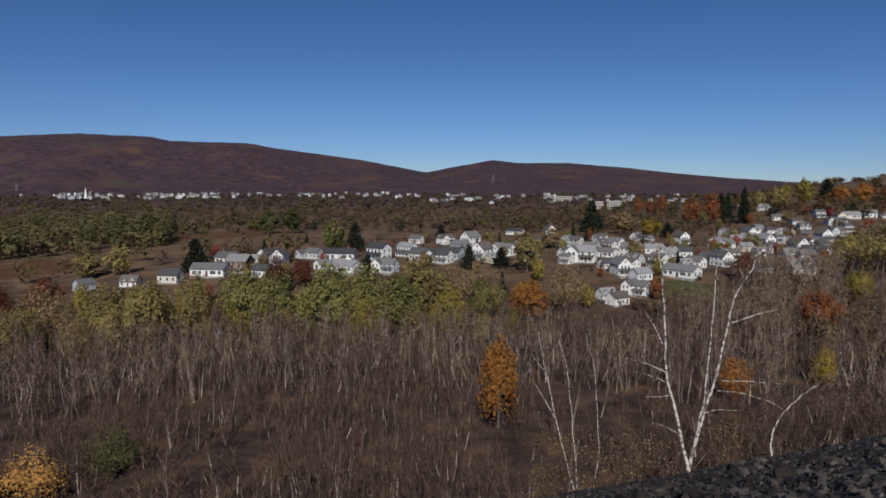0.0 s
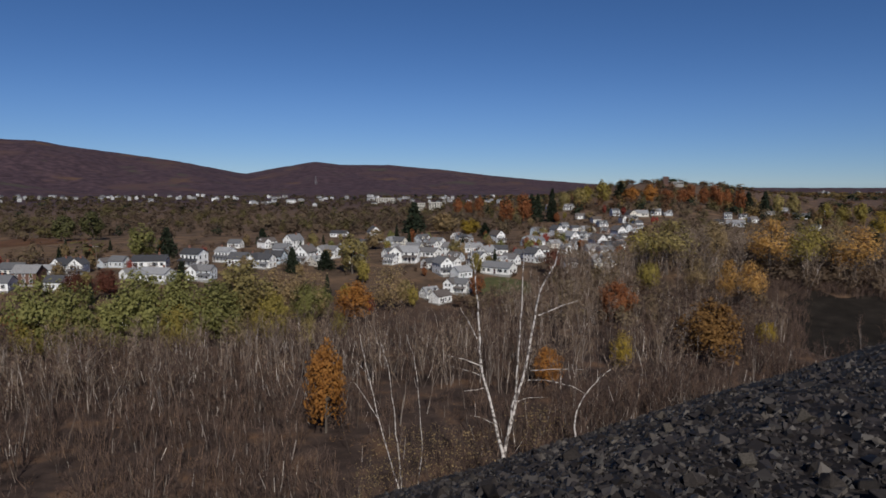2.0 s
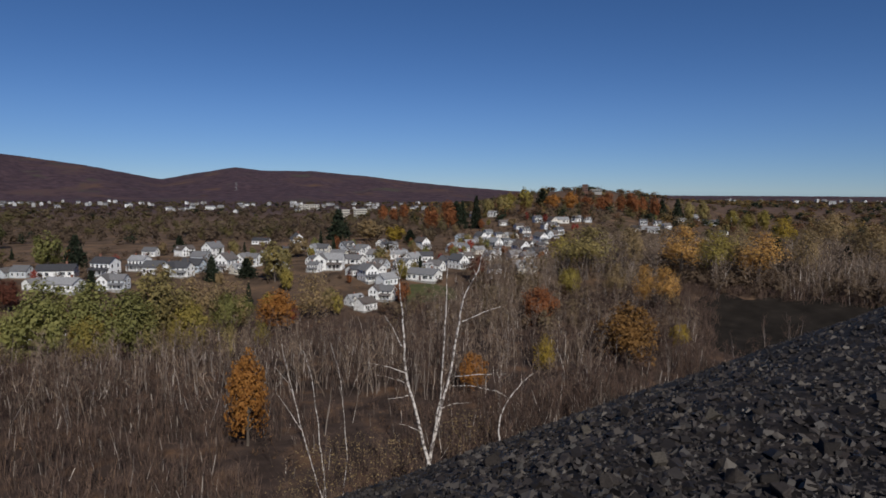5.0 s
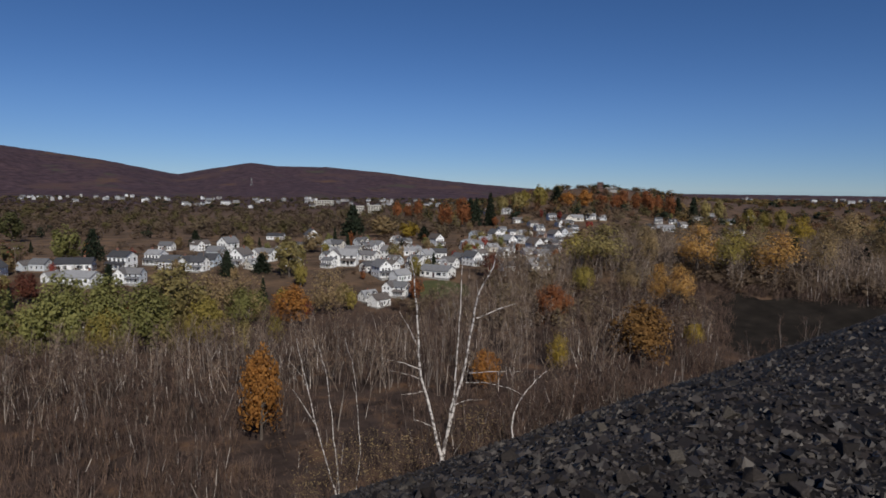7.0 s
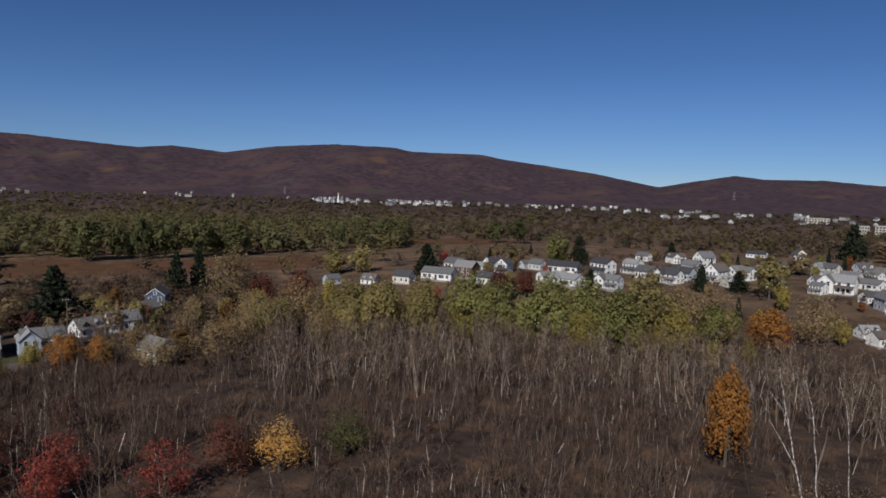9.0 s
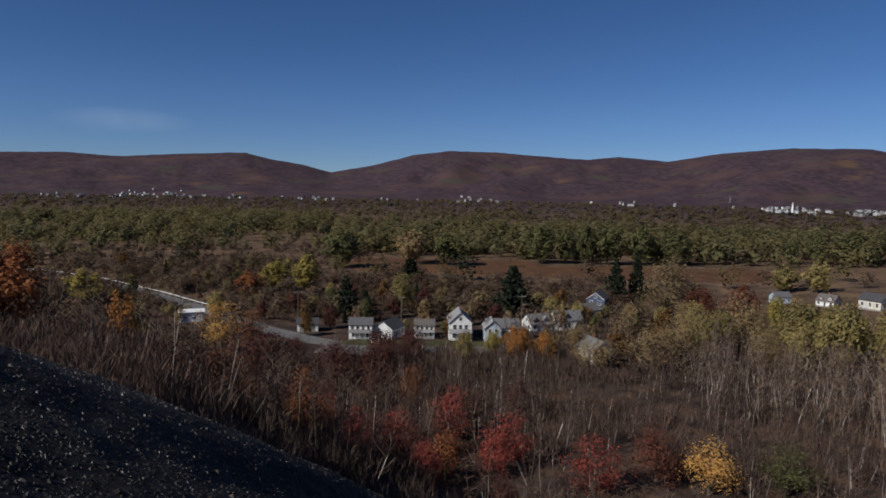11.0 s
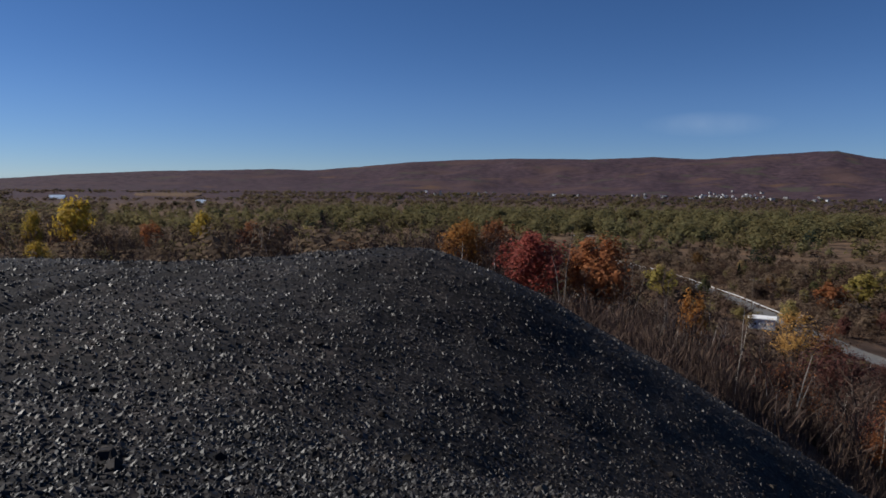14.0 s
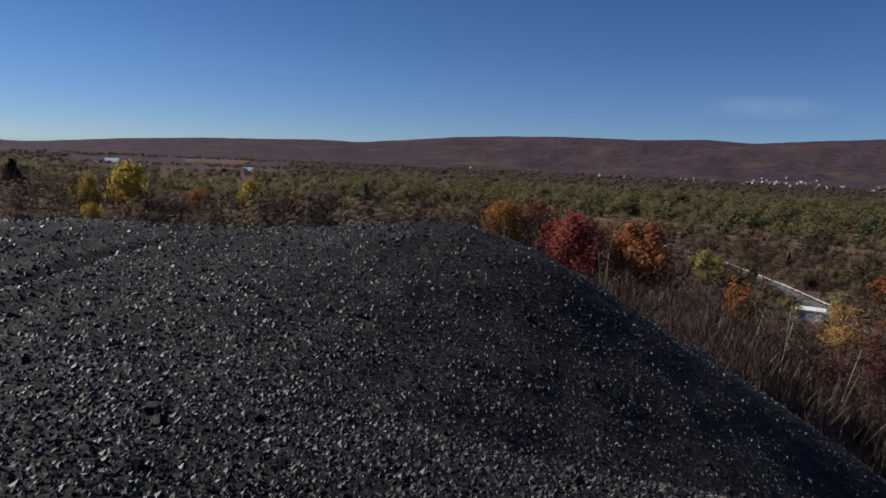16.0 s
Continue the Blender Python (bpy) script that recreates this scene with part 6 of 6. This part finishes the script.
church = new("church")
for name, mat, dims in (("nave", M_TRIM, (-5, 5, -12, 10, -2, 11)), ("tower", M_TRIM, (-3, 3, -17, -11.5, -2, 21))):
    bm = bmesh.new()
    box(bm, *dims)
    part(name, bm, mat, church)
bm = bmesh.new()
prism(bm, ((-5.6, 10.9), (5.6, 10.9), (0, 16)), -12.2, 10.4)
part("roof", bm, M_ROOF, church)
bm = bmesh.new()
bmesh.ops.create_cone(bm, cap_ends=True, segments=8, radius1=3.2, radius2=0.1, depth=17, matrix=Matrix.Translation((0, -14.2, 29.4)))
part("spire", bm, M_TRIM, church)
x, y = polar(27.8, 1840)
church.matrix_world = pose(x, y, float(land(x, y)) + 2, 0, 0, 20) @ Matrix.Scale(0.68, 4)
tagged(church, "white church with a pointed steeple in the town", "church")


M_BUFF = noisy("buff_wall", ((0.3, (0.34, 0.32, 0.28)), (0.7, (0.46, 0.44, 0.39))), 0.3, 0.8, 0.2)


def block_building(name, az, r, w, d, h, rows, cols, label, lift=0.0, wall=None):
    ob = new(name)
    bm = bmesh.new()
    box(bm, -w / 2, w / 2, -d / 2, d / 2, -3, h)
    box(bm, -w / 2 - 0.3, w / 2 + 0.3, -d / 2 - 0.3, d / 2 + 0.3, h, h + 0.6)
    part("wall", bm, wall or M_FAR, ob)
    for i in range(rows):
        for j in range(cols):
            bm = bmesh.new()
            cx = -w / 2 + (j + 0.5) * w / cols
            cz = 1.0 + i * (h - 0.5) / rows
            box(bm, cx - 0.3 * w / cols, cx + 0.3 * w / cols, -d / 2 - 0.08, -d / 2 + 0.02, cz, cz + 0.55 * (h / rows))
            part("window", bm, M_GLASS, ob)
    x, y = polar(az, r)
    ob.matrix_world = pose(x, y, float(land(x, y)) + lift, 0, 0, az)
    return tagged(ob, label, "building")


block_building("town_building", -14.2, 1050, 20, 14, 10, 3, 5, "pale three-storey building among autumn trees", 3, M_BUFF)
block_building("town_building", -13.0, 1090, 12, 14, 8, 2, 4, "low pale flat-roofed building among trees", 3, M_BUFF)
block_building("mill_building", -10.0, 1500, 42, 20, 8, 2, 8, "long pale mill building in the valley town", 3, M_BUFF)
block_building("hilltop_building", -33.0, 985, 8, 8, 10, 3, 3, "dark block building on the wooded hilltop", 6, M_BROWN)
block_building("hilltop_building", -33.9, 990, 16, 10, 4, 1, 5, "long low building on the wooded hilltop", 6, M_BASE)

# ---- road, fields, water ----
M_ROAD = noisy("worn_asphalt", ((0.3, (0.09, 0.09, 0.094)), (0.7, (0.16, 0.157, 0.152))), 0.8, 0.9, 0.2, second=(0.1, (0.14, 0.13, 0.118), 0.5, 0.65))
M_RAIL = noisy("galvanised_rail", ((0.3, (0.55, 0.56, 0.57)), (0.7, (0.72, 0.73, 0.74))), 2.0, 0.5, 0.5)
M_WOOD = noisy("weathered_pole", ((0.3, (0.10, 0.075, 0.055)), (0.7, (0.20, 0.155, 0.12))), 3.0, 0.9, 0.1)
M_WIRE, wn_, wl_, wb_ = shader("wire", 0.6, 0.3)
wb_.inputs["Base Color"].default_value = (0.03, 0.03, 0.03, 1)
M_FIELD = noisy("dry_field", ((0.3, (0.078, 0.05, 0.032)), (0.55, (0.13, 0.083, 0.05)), (0.75, (0.175, 0.115, 0.068))), 0.12, 0.95, 0.1, detail=10)
M_RUST = noisy("russet_marsh", ((0.3, (0.062, 0.032, 0.019)), (0.55, (0.108, 0.055, 0.03)), (0.75, (0.15, 0.08, 0.042))), 0.1, 0.95, 0.1, detail=10)
M_LAWN = noisy("dull_lawn", ((0.3, (0.045, 0.05, 0.022)), (0.7, (0.085, 0.083, 0.036))), 0.3, 0.95, 0.1)
# coal dirt in the clearing; on the hillside the same black paints its shade
M_CULM_SHADE = noisy("coal_dirt_and_hill_shade", ((0.3, (0.009, 0.0075, 0.006)), (0.6, (0.02, 0.0165, 0.0135)), (0.8, (0.036, 0.029, 0.023))), 0.15, 0.95, 0.08, detail=9)
M_WATER, an_, al_, ab_ = shader("river_water", 0.3, 0.5)
ab_.inputs["Base Color"].default_value = (0.36, 0.4, 0.44, 1)


def ribbon(points, half, lift, steps=10):
    """A strip along plan points that lies on the ground."""
    p = np.asarray(points, float)
    t = np.linspace(0, len(p) - 1, (len(p) - 1) * steps + 1)
    c = np.stack([np.interp(t, np.arange(len(p)), p[:, k]) for k in range(2)], -1)
    for _ in range(4):
        c[1:-1] = (c[:-2] + 2 * c[1:-1] + c[2:]) / 4
    d = np.gradient(c, axis=0)
    n = np.stack([-d[:, 1], d[:, 0]], -1) / (np.linalg.norm(d, axis=1)[:, None] + 1e-9)
    rows = [c + n * s for s in (-half, -half / 2, 0, half / 2, half)]
    v = np.stack([np.column_stack([q_, np.maximum.reduce([land(*w.T) for w in rows]) + lift]) for q_ in rows], 1).reshape(-1, 3)
    f = [(i * 5 + j, i * 5 + j + 1, i * 5 + j + 6, i * 5 + j + 5) for i in range(len(c) - 1) for j in range(4)]
    return v, np.array(f), c, n


ROAD = [polar(*q_) for q_ in zip(ROAD_AZ[::-1], ROAD_R[::-1])]
v, f, line, side = ribbon(ROAD, 3.6, 0.25)
tagged(mesh_object("road", v, f, M_ROAD, smooth_faces=True), "grey asphalt road that bends past the houses", "road", kind="structure")
v, f, _, _ = ribbon([polar(*q_) for q_ in ((65.5, 184), (62.5, 181), (59, 181))], 5.5, 0.32)
tagged(mesh_object("parking_apron", v, f, M_ROAD, smooth_faces=True), "pale gravel apron beside the road", "pavement", kind="structure")

rail = new("guard_rail")
posts = [k for k in range(8, 52, 1)]
beam = []
sgn = 1.0 if np.linalg.norm(line[20] + side[20] * 4) > np.linalg.norm(line[20] - side[20] * 4) else -1.0
for k in posts:
    px, py = line[k] + side[k] * 4.2 * sgn
    pz = float(land(px, py)) + 0.2
    bm = bmesh.new()
    box(bm, -0.09, 0.09, -0.09, 0.09, -0.6, 0.95)
    ob = part("post", bm, M_RAIL, rail)
    ob.location = (px, py, pz)
    beam.append((px, py, pz + 0.72))
bv = []
for px, py, pz in beam:
    bv += [(px, py, pz - 0.15), (px + 0.08, py + 0.05, pz), (px, py, pz + 0.15), (px - 0.06, py - 0.04, pz)]
bf = [(i * 4 + j, i * 4 + (j + 1) % 4, i * 4 + 4 + (j + 1) % 4, i * 4 + 4 + j) for i in range(len(beam) - 1) for j in range(4)]
mesh_object("beam", np.array(bv), np.array(bf), M_RAIL, rail)
tagged(rail, "pale steel guard rail along the road", "guard rail")


def field(name, az0, az1, r0, r1, mat, label, lift=0.35, wave=0.12, base=0.0):
    """A patch of open ground between bearings and distances, with a wavering edge."""
    n, m = 48, 14
    v = []
    for i in range(n + 1):
        a = az0 + (az1 - az0) * i / n
        for j in range(m + 1):
            t = j / m
            lo = r0 * (1 + wave * 0.5 * (float(noise2(np.array(a * 0.45), np.array(3.3 + r0))) - 0.5))
            hi = r1 * (1 + wave * (float(noise2(np.array(a * 0.35), np.array(7.7 + r1))) - 0.5))
            taper = min(1.0, 9.0 * min(i, n - i) / n) ** 0.5
            mid = (lo + hi) / 2
            r = mid + (t - 0.5) * (hi - lo) * taper
            x, y = polar(a, r)
            edge_ = min(i, n - i, j, m - j)
            v.append((x, y, float(land(x, y)) + (lift if edge_ else -0.4)))
    f = [(i * (m + 1) + j, i * (m + 1) + j + 1, (i + 1) * (m + 1) + j + 1, (i + 1) * (m + 1) + j) for i in range(n) for j in range(m)]
    tagged(mesh_object(name, np.array(v), np.array(f)[:, ::-1], mat, smooth_faces=True), label, "field", kind="structure")


field("meadow", 9.5, 27, 385, 440, M_FIELD, "bare brown meadow behind the street")
field("meadow", 12, 30, 470, 520, M_RUST, "reddish brown marsh meadow before the trees")
field("marsh", 27, 64, 352, 420, M_RUST, "russet brown marsh behind the row of houses")
field("marsh", 50, 58, 445, 500, M_FIELD, "pale open gravel strip by the riverside")
field("clearing", -72, -41.0, 196, 278, M_CULM_SHADE, "black coal-dirt clearing below the bank", wave=0.1)
field("lawn", -22.5, -18.0, 246, 262, M_LAWN, "dull green lawn before the houses", wave=0.2)
field("lawn", 45, 64, 186, 196, M_LAWN, "dull green front lawns of the row", wave=0.05)
field("river", 130.6, 131.7, 1520, 1760, M_WATER, "bright strip of river far off", lift=3.0)
field("river", 120.7, 121.6, 1220, 1330, M_WATER, "bright bend of river far off", lift=3.0)
field("meadow", 121, 126, 1680, 1930, M_FIELD, "pale field beside the river", lift=2.5)
field("river", 70, 96, 560, 575, M_WATER, "thin river strip behind trees", lift=-0.1, wave=0.02)


# ---- poles, wires, car ----
def utility_pole(az, r, height, off):
    x, y = polar(az, r)
    top = new("utility_pole")
    top.matrix_world = pose(x, y, float(land(x, y)), 0, 0, az + off)
    bm = bmesh.new()
    bmesh.ops.create_cone(bm, cap_ends=True, segments=8, radius1=0.17, radius2=0.11, depth=height + 1, matrix=Matrix.Translation((0, 0, height / 2 - 0.5)))
    part("pole", bm, M_WOOD, top)
    bm = bmesh.new()
    box(bm, -1.2, 1.2, -0.16, -0.04, height - 0.9, height - 0.72)
    part("crossarm", bm, M_WOOD, top)
    for k in (-1.05, -0.4, 0.4, 1.05):
        bm = bmesh.new()
        bmesh.ops.create_cone(bm, cap_ends=True, segments=6, radius1=0.07, radius2=0.05, depth=0.22, matrix=Matrix.Translation((k, -0.1, height - 0.61)))
        part("insulator", bm, M_RAIL, top)
    tagged(top, "weathered wooden utility pole with one crossarm", "utility pole", "utility poles along the street")
    return np.array((x, y, float(land(x, y)) + height - 0.55))


ends = [utility_pole(*q_) for q_ in ((12.5, 300, 11.5, 20), (48.3, 208, 12.5, 20), (58.6, 207, 11.5, 10), (67.3, 216, 11.5, 0), (-0.4, 300, 10.5, 20), (76.5, 268, 11.0, 0))]
for a, b in ((1, 2), (2, 3), (3, 5)):
    for k in (-0.9, 0.9):
        p0, p1 = ends[a], ends[b]
        pts = [p0 + (p1 - p0) * t + np.array((0, 0, -3.2 * t * (1 - t) + k * 0.12)) + np.array((0.02 * k, k * 0.9, 0)) for t in np.linspace(0, 1, 9)]
        v, f = tube(pts, 0.03, 0.03, 4, 1)
        tagged(mesh_object("overhead_wire", v, f, M_WIRE), "thin dark overhead wire between utility poles", "wire", "overhead wires")


def parked_car(az, r, turn_, paint, label):
    x, y = polar(az, r)
    car = new("car")
    car.matrix_world = pose(x, y, float(land(x, y)) + 0.35, 0, 0, turn_)
    bm = bmesh.new()
    prism(bm, ((-2.2, 0.35), (2.2, 0.35), (2.25, 0.75), (1.3, 0.92), (-2.0, 0.95), (-2.25, 0.8)), -0.88, 0.88)
    part("body", bm, paint, car)
    bm = bmesh.new()
    prism(bm, ((-1.75, 0.94), (1.1, 0.92), (0.45, 1.42), (-1.3, 1.45)), -0.78, 0.78)
    part("glasshouse", bm, M_GLASS, car)
    bm = bmesh.new()
    prism(bm, ((-1.3, 1.44), (0.45, 1.41), (0.4, 1.5), (-1.25, 1.53)), -0.76, 0.76)
    part("roof", bm, paint, car)
    for wx in (-1.4, 1.4):
        for wy in (-0.82, 0.82):
            bm = bmesh.new()
            bmesh.ops.create_cone(bm, cap_ends=True, segments=14, radius1=0.34, radius2=0.34, depth=0.22, matrix=Matrix.Translation((wx, wy, 0.34)) @ Matrix.Rotation(radians(90), 4, "X"))
            part("wheel", bm, M_WIRE, car)
    tagged(car, label, "car", "parked cars")


M_WHITE_CAR = noisy("white_car_paint", ((0.3, (0.7, 0.7, 0.7)), (0.7, (0.8, 0.8, 0.8))), 0.5, 0.3, 0.5)
M_GREY_CAR = noisy("grey_car_paint", ((0.3, (0.18, 0.19, 0.2)), (0.7, (0.24, 0.25, 0.26))), 0.5, 0.3, 0.5)
parked_car(60.9, 190, 150, M_WHITE_CAR, "white parked car before the row of houses")
parked_car(72.8, 252, 100, M_GREY_CAR, "grey parked car at the roadside")

# white fence behind the green trees
fence = new("fence")
f0, f1 = np.array(polar(12.4, 226)), np.array(polar(8.0, 222))
for k in range(15):
    p = f0 + (f1 - f0) * k / 14
    bm = bmesh.new()
    box(bm, -0.12, 0.12, -0.12, 0.12, -0.5, 1.9)
    ob = part("post", bm, M_TRIM, fence)
    ob.location = (p[0], p[1], float(land(*p)) + 0.9)
    if k < 14:
        nx = f0 + (f1 - f0) * (k + 1) / 14
        for hgt in (0.6, 1.5):
            v, f = stick((*p, float(land(*p)) + 0.9 + hgt), (*nx, float(land(*nx)) + 0.9 + hgt), 0.11, 0.11, 4)
            mesh_object("rail", v, f, M_TRIM, fence)
tagged(fence, "white post-and-rail fence behind green trees", "fence")


M_TOWER = noisy("dull_steel", ((0.3, (0.16, 0.16, 0.17)), (0.7, (0.24, 0.24, 0.25))), 1.0, 0.7, 0.3)


def lattice_tower(az, r, height):
    """A steel power-line tower on the mountainside."""
    x, y = polar(az, r)
    top = new("power_tower")
    top.matrix_world = pose(x, y, float(land(x, y)) - 1, 0, 0, az + 15)
    bars = []
    half = height * 0.11
    for sx_ in (-1, 1):
        for sy_ in (-1, 1):
            bars.append(stick((sx_ * half, sy_ * half, 0), (sx_ * 0.8, sy_ * 0.8, height), 0.35, 0.25, 4))
    for k in range(7):
        z0, z1 = height * k / 7, height * (k + 1) / 7
        a0, a1 = half + (0.8 - half) * k / 7, half + (0.8 - half) * (k + 1) / 7
        for sy_ in (-1, 1):
            bars.append(stick((-a0, sy_ * a0, z0), (a1, sy_ * a1, z1), 0.16, 0.16, 3))
            bars.append(stick((a0, sy_ * a0, z0), (-a1, sy_ * a1, z1), 0.16, 0.16, 3))
    mesh_object("mast", *gather(bars), M_TOWER, top)
    for z in (0.72, 0.84, 0.95):
        mesh_object("crossarm", *stick((-height * 0.14, 0, height * z), (height * 0.14, 0, height * z), 0.22, 0.22, 4), M_TOWER, top)
    tagged(top, "grey steel lattice power tower on the mountain", "power tower", "power towers")


lattice_tower(-4.2, 2950, 34)
lattice_tower(32.2, 2500, 26)

# ---- the brushy hillside beyond the plateau; a black base colour stands in for its shade ----
hr, ha = np.meshgrid(np.linspace(0.0, 1.0, 26), np.linspace(0, 2 * math.pi, 72, endpoint=False), indexing="ij")
hx, hy = polar(154, 80)
px, py = hx + hr * np.cos(ha) * 32, hy + hr * np.sin(ha) * 32
pz = 28 + 15.5 * (1 - smooth(0, 1.05, hr)) + 4.0 * (fractal(px / 7, py / 7, 4) - 0.5) - 24 * smooth(0.86, 1.0, hr)
hi_ = np.arange(hr.size).reshape(hr.shape)
hq = np.stack([hi_[:-1], hi_[1:], np.roll(hi_, -1, 1)[1:], np.roll(hi_, -1, 1)[:-1]], -1).reshape(-1, 4)
tagged(mesh_object("shaded_hill", np.stack([px, py, pz], -1).reshape(-1, 3), hq[:, ::-1], M_CULM_SHADE, smooth_faces=True), "brushy hillside beyond the plateau with its shade in the dark colour", "spoil heap", kind="structure")
pick_ = np.random.default_rng(61).choice(np.where((hr < 0.86).ravel() & (hr > 0.12).ravel())[0], 620)
spots = np.stack([px.ravel()[pick_], py.ravel()[pick_], pz.ravel()[pick_] - 0.1], -1)
v, f = scatter(BRUSH, spots, rng.uniform(1.2, 3.2, len(pick_)), rng.uniform(0, 6.283, len(pick_)), rng.uniform(0.9, 1.6, len(pick_)))
tagged(mesh_object("heap_brush", v, f, M_TWIG), "dark leafless brush over the shaded hillside", "brush", kind="stuff")

# ---- stones of the bank ----
M_STONE = by_object("coal_shale", ((0.0, (0.0037, 0.0028, 0.0025)), (0.45, (0.0083, 0.0064, 0.0056)), (0.78, (0.0167, 0.0130, 0.0116)), (0.955, (0.0343, 0.0280, 0.0235)), (1.0, (0.1079, 0.0932, 0.0770))), 0.53, 0.4, island=True)
mottle(M_STONE)
M_RUBBLE = by_object("shale_rubble", ((0.0, (0.009, 0.0072, 0.0068)), (0.4, (0.019, 0.0155, 0.0145)), (0.8, (0.035, 0.029, 0.027)), (1.0, (0.075, 0.064, 0.054))), 0.62, 0.32, island=True)
M_ROCK = by_object("shale_block", ((0.0, (0.0086, 0.0067, 0.0061)), (0.5, (0.0174, 0.0137, 0.0122)), (0.85, (0.0306, 0.0250, 0.0220)), (1.0, (0.0664, 0.0571, 0.0458))), 0.8, 0.2, grain=(14.0, 0.5))


def shard(seed):
    """A broken angular stone about 1 across."""
    g_ = np.random.default_rng(seed)
    base = np.array([(x_, y_, z_) for z_ in (-1, 1) for y_ in (-1, 1) for x_ in (-1, 1)], float)
    base *= np.array((g_.uniform(0.35, 0.62), g_.uniform(0.28, 0.48), g_.uniform(0.13, 0.34)))
    base += g_.normal(0, 0.1, base.shape)
    base[4:] *= np.array((0.75, 0.75, 1.0))
    base = base @ np.array(Euler((g_.normal(0, 0.5), g_.normal(0, 0.5), g_.uniform(0, 6.28))).to_matrix())
    quads = ((0, 2, 3, 1), (4, 5, 7, 6), (0, 1, 5, 4), (1, 3, 7, 5), (3, 2, 6, 7), (2, 0, 4, 6))
    tris = []
    for q_ in quads:
        tris += [(q_[0], q_[1], q_[2]), (q_[0], q_[2], q_[3])]
    return base, np.array(tris)


def chip(seed):
    """A small chip of shale, sunk to half its height in the bank."""
    g_ = np.random.default_rng(seed)
    v_ = np.array([(1, 0, -0.5), (0, 1, -0.5), (-1, 0, -0.5), (0, -1, -0.5), (0, 0, 1)], float)
    v_ *= np.array((g_.uniform(0.4, 0.65), g_.uniform(0.3, 0.5), g_.uniform(0.22, 0.42)))
    v_[4] += np.array((g_.normal(0, 0.22), g_.normal(0, 0.2), 0))
    v_[:4, :2] += g_.normal(0, 0.12, (4, 2))
    f_ = [(0, 1, 4), (1, 2, 4), (2, 3, 4), (3, 0, 4)]
    return v_, np.array(f_)


SHARDS = [shard(1000 + k) for k in range(24)]
CHIPS = [chip(1100 + k) for k in range(20)]


def strew(n, az0, az1, r0, r1, lo, hi, name, label, grow=0.0, shapes=None):
    az = rng.uniform(az0, az1, n)
    r = np.exp(rng.uniform(math.log(r0), math.log(r1), n))
    x, y = -np.sin(np.radians(az)) * r, np.cos(np.radians(az)) * r
    z = bank(x, y)
    size = (lo + (hi - lo) * rng.random(n) ** 2.2) * (1 + grow * np.log(r / r0))
    ok = z > land(x, y) - 0.5
    pos = np.stack([x, y, z + size * 0.08], -1)[ok]
    v, f = scatter(shapes or SHARDS, pos, size[ok], rng.uniform(0, 6.283, int(ok.sum())), rng.uniform(0.75, 1.3, int(ok.sum())))
    tagged(mesh_object(name, v, f, M_RUBBLE if az1 < 20 else M_STONE, spoil_bank), label, kind="stuff")


strew(11000, -62, 12, 2.8, 60, 0.035, 0.095, "rubble", "loose dark shale rubble", 0.12)
strew(24000, -62, 12, 2.8, 60, 0.025, 0.065, "gravel", "loose dark shale chips", 0.2, CHIPS)
strew(100000, 48, 152, 2.8, 24, 0.016, 0.056, "gravel", "loose dark coal gravel", 0.38, CHIPS)
strew(9000, 152, 298, 1.5, 14, 0.02, 0.07, "gravel", "loose dark coal gravel", 0.3, CHIPS)
strew(5000, 12, 48, 2.8, 30, 0.03, 0.08, "gravel", "loose dark shale chips", 0.3, CHIPS)
strew(5000, -180, 180, 0.5, 3.0, 0.014, 0.045, "gravel", "fine dark coal gravel", 0.0, CHIPS)
strew(5000, 48, 106, 22, 45, 0.06, 0.15, "gravel", "loose dark coal gravel", 0.3, CHIPS)

# larger blocks that lie loose on top
rock_meshes = []
for k in range(14):
    v, f = shard(1200 + k)
    ob = mesh_object("stone", v, f, M_ROCK)
    me = ob.data
    bpy.data.objects.remove(ob)
    bm = bmesh.new()
    bm.from_mesh(me)
    bmesh.ops.bevel(bm, geom=bm.edges[:], offset=0.045, segments=1, affect="EDGES")
    bm.to_mesh(me)
    bm.free()
    rock_meshes.append(me)
for i in range(300):
    if i < 210:
        az, r, s = random.uniform(-60, 5), math.exp(random.uniform(math.log(3.2), math.log(16))), random.uniform(0.07, 0.17)
    else:
        az, r, s = random.uniform(62, 150), math.exp(random.uniform(math.log(3.2), math.log(15))), random.uniform(0.05, 0.13)
    x, y = polar(az, r)
    ob = new("stone", rock_meshes[i % 14])
    ob.parent = spoil_bank
    ob.matrix_basis = pose(x, y, float(bank(x, y)) + s * 0.1, random.uniform(-25, 25), random.uniform(-25, 25), random.uniform(0, 360)) @ Matrix.Diagonal((s, s, s, 1))
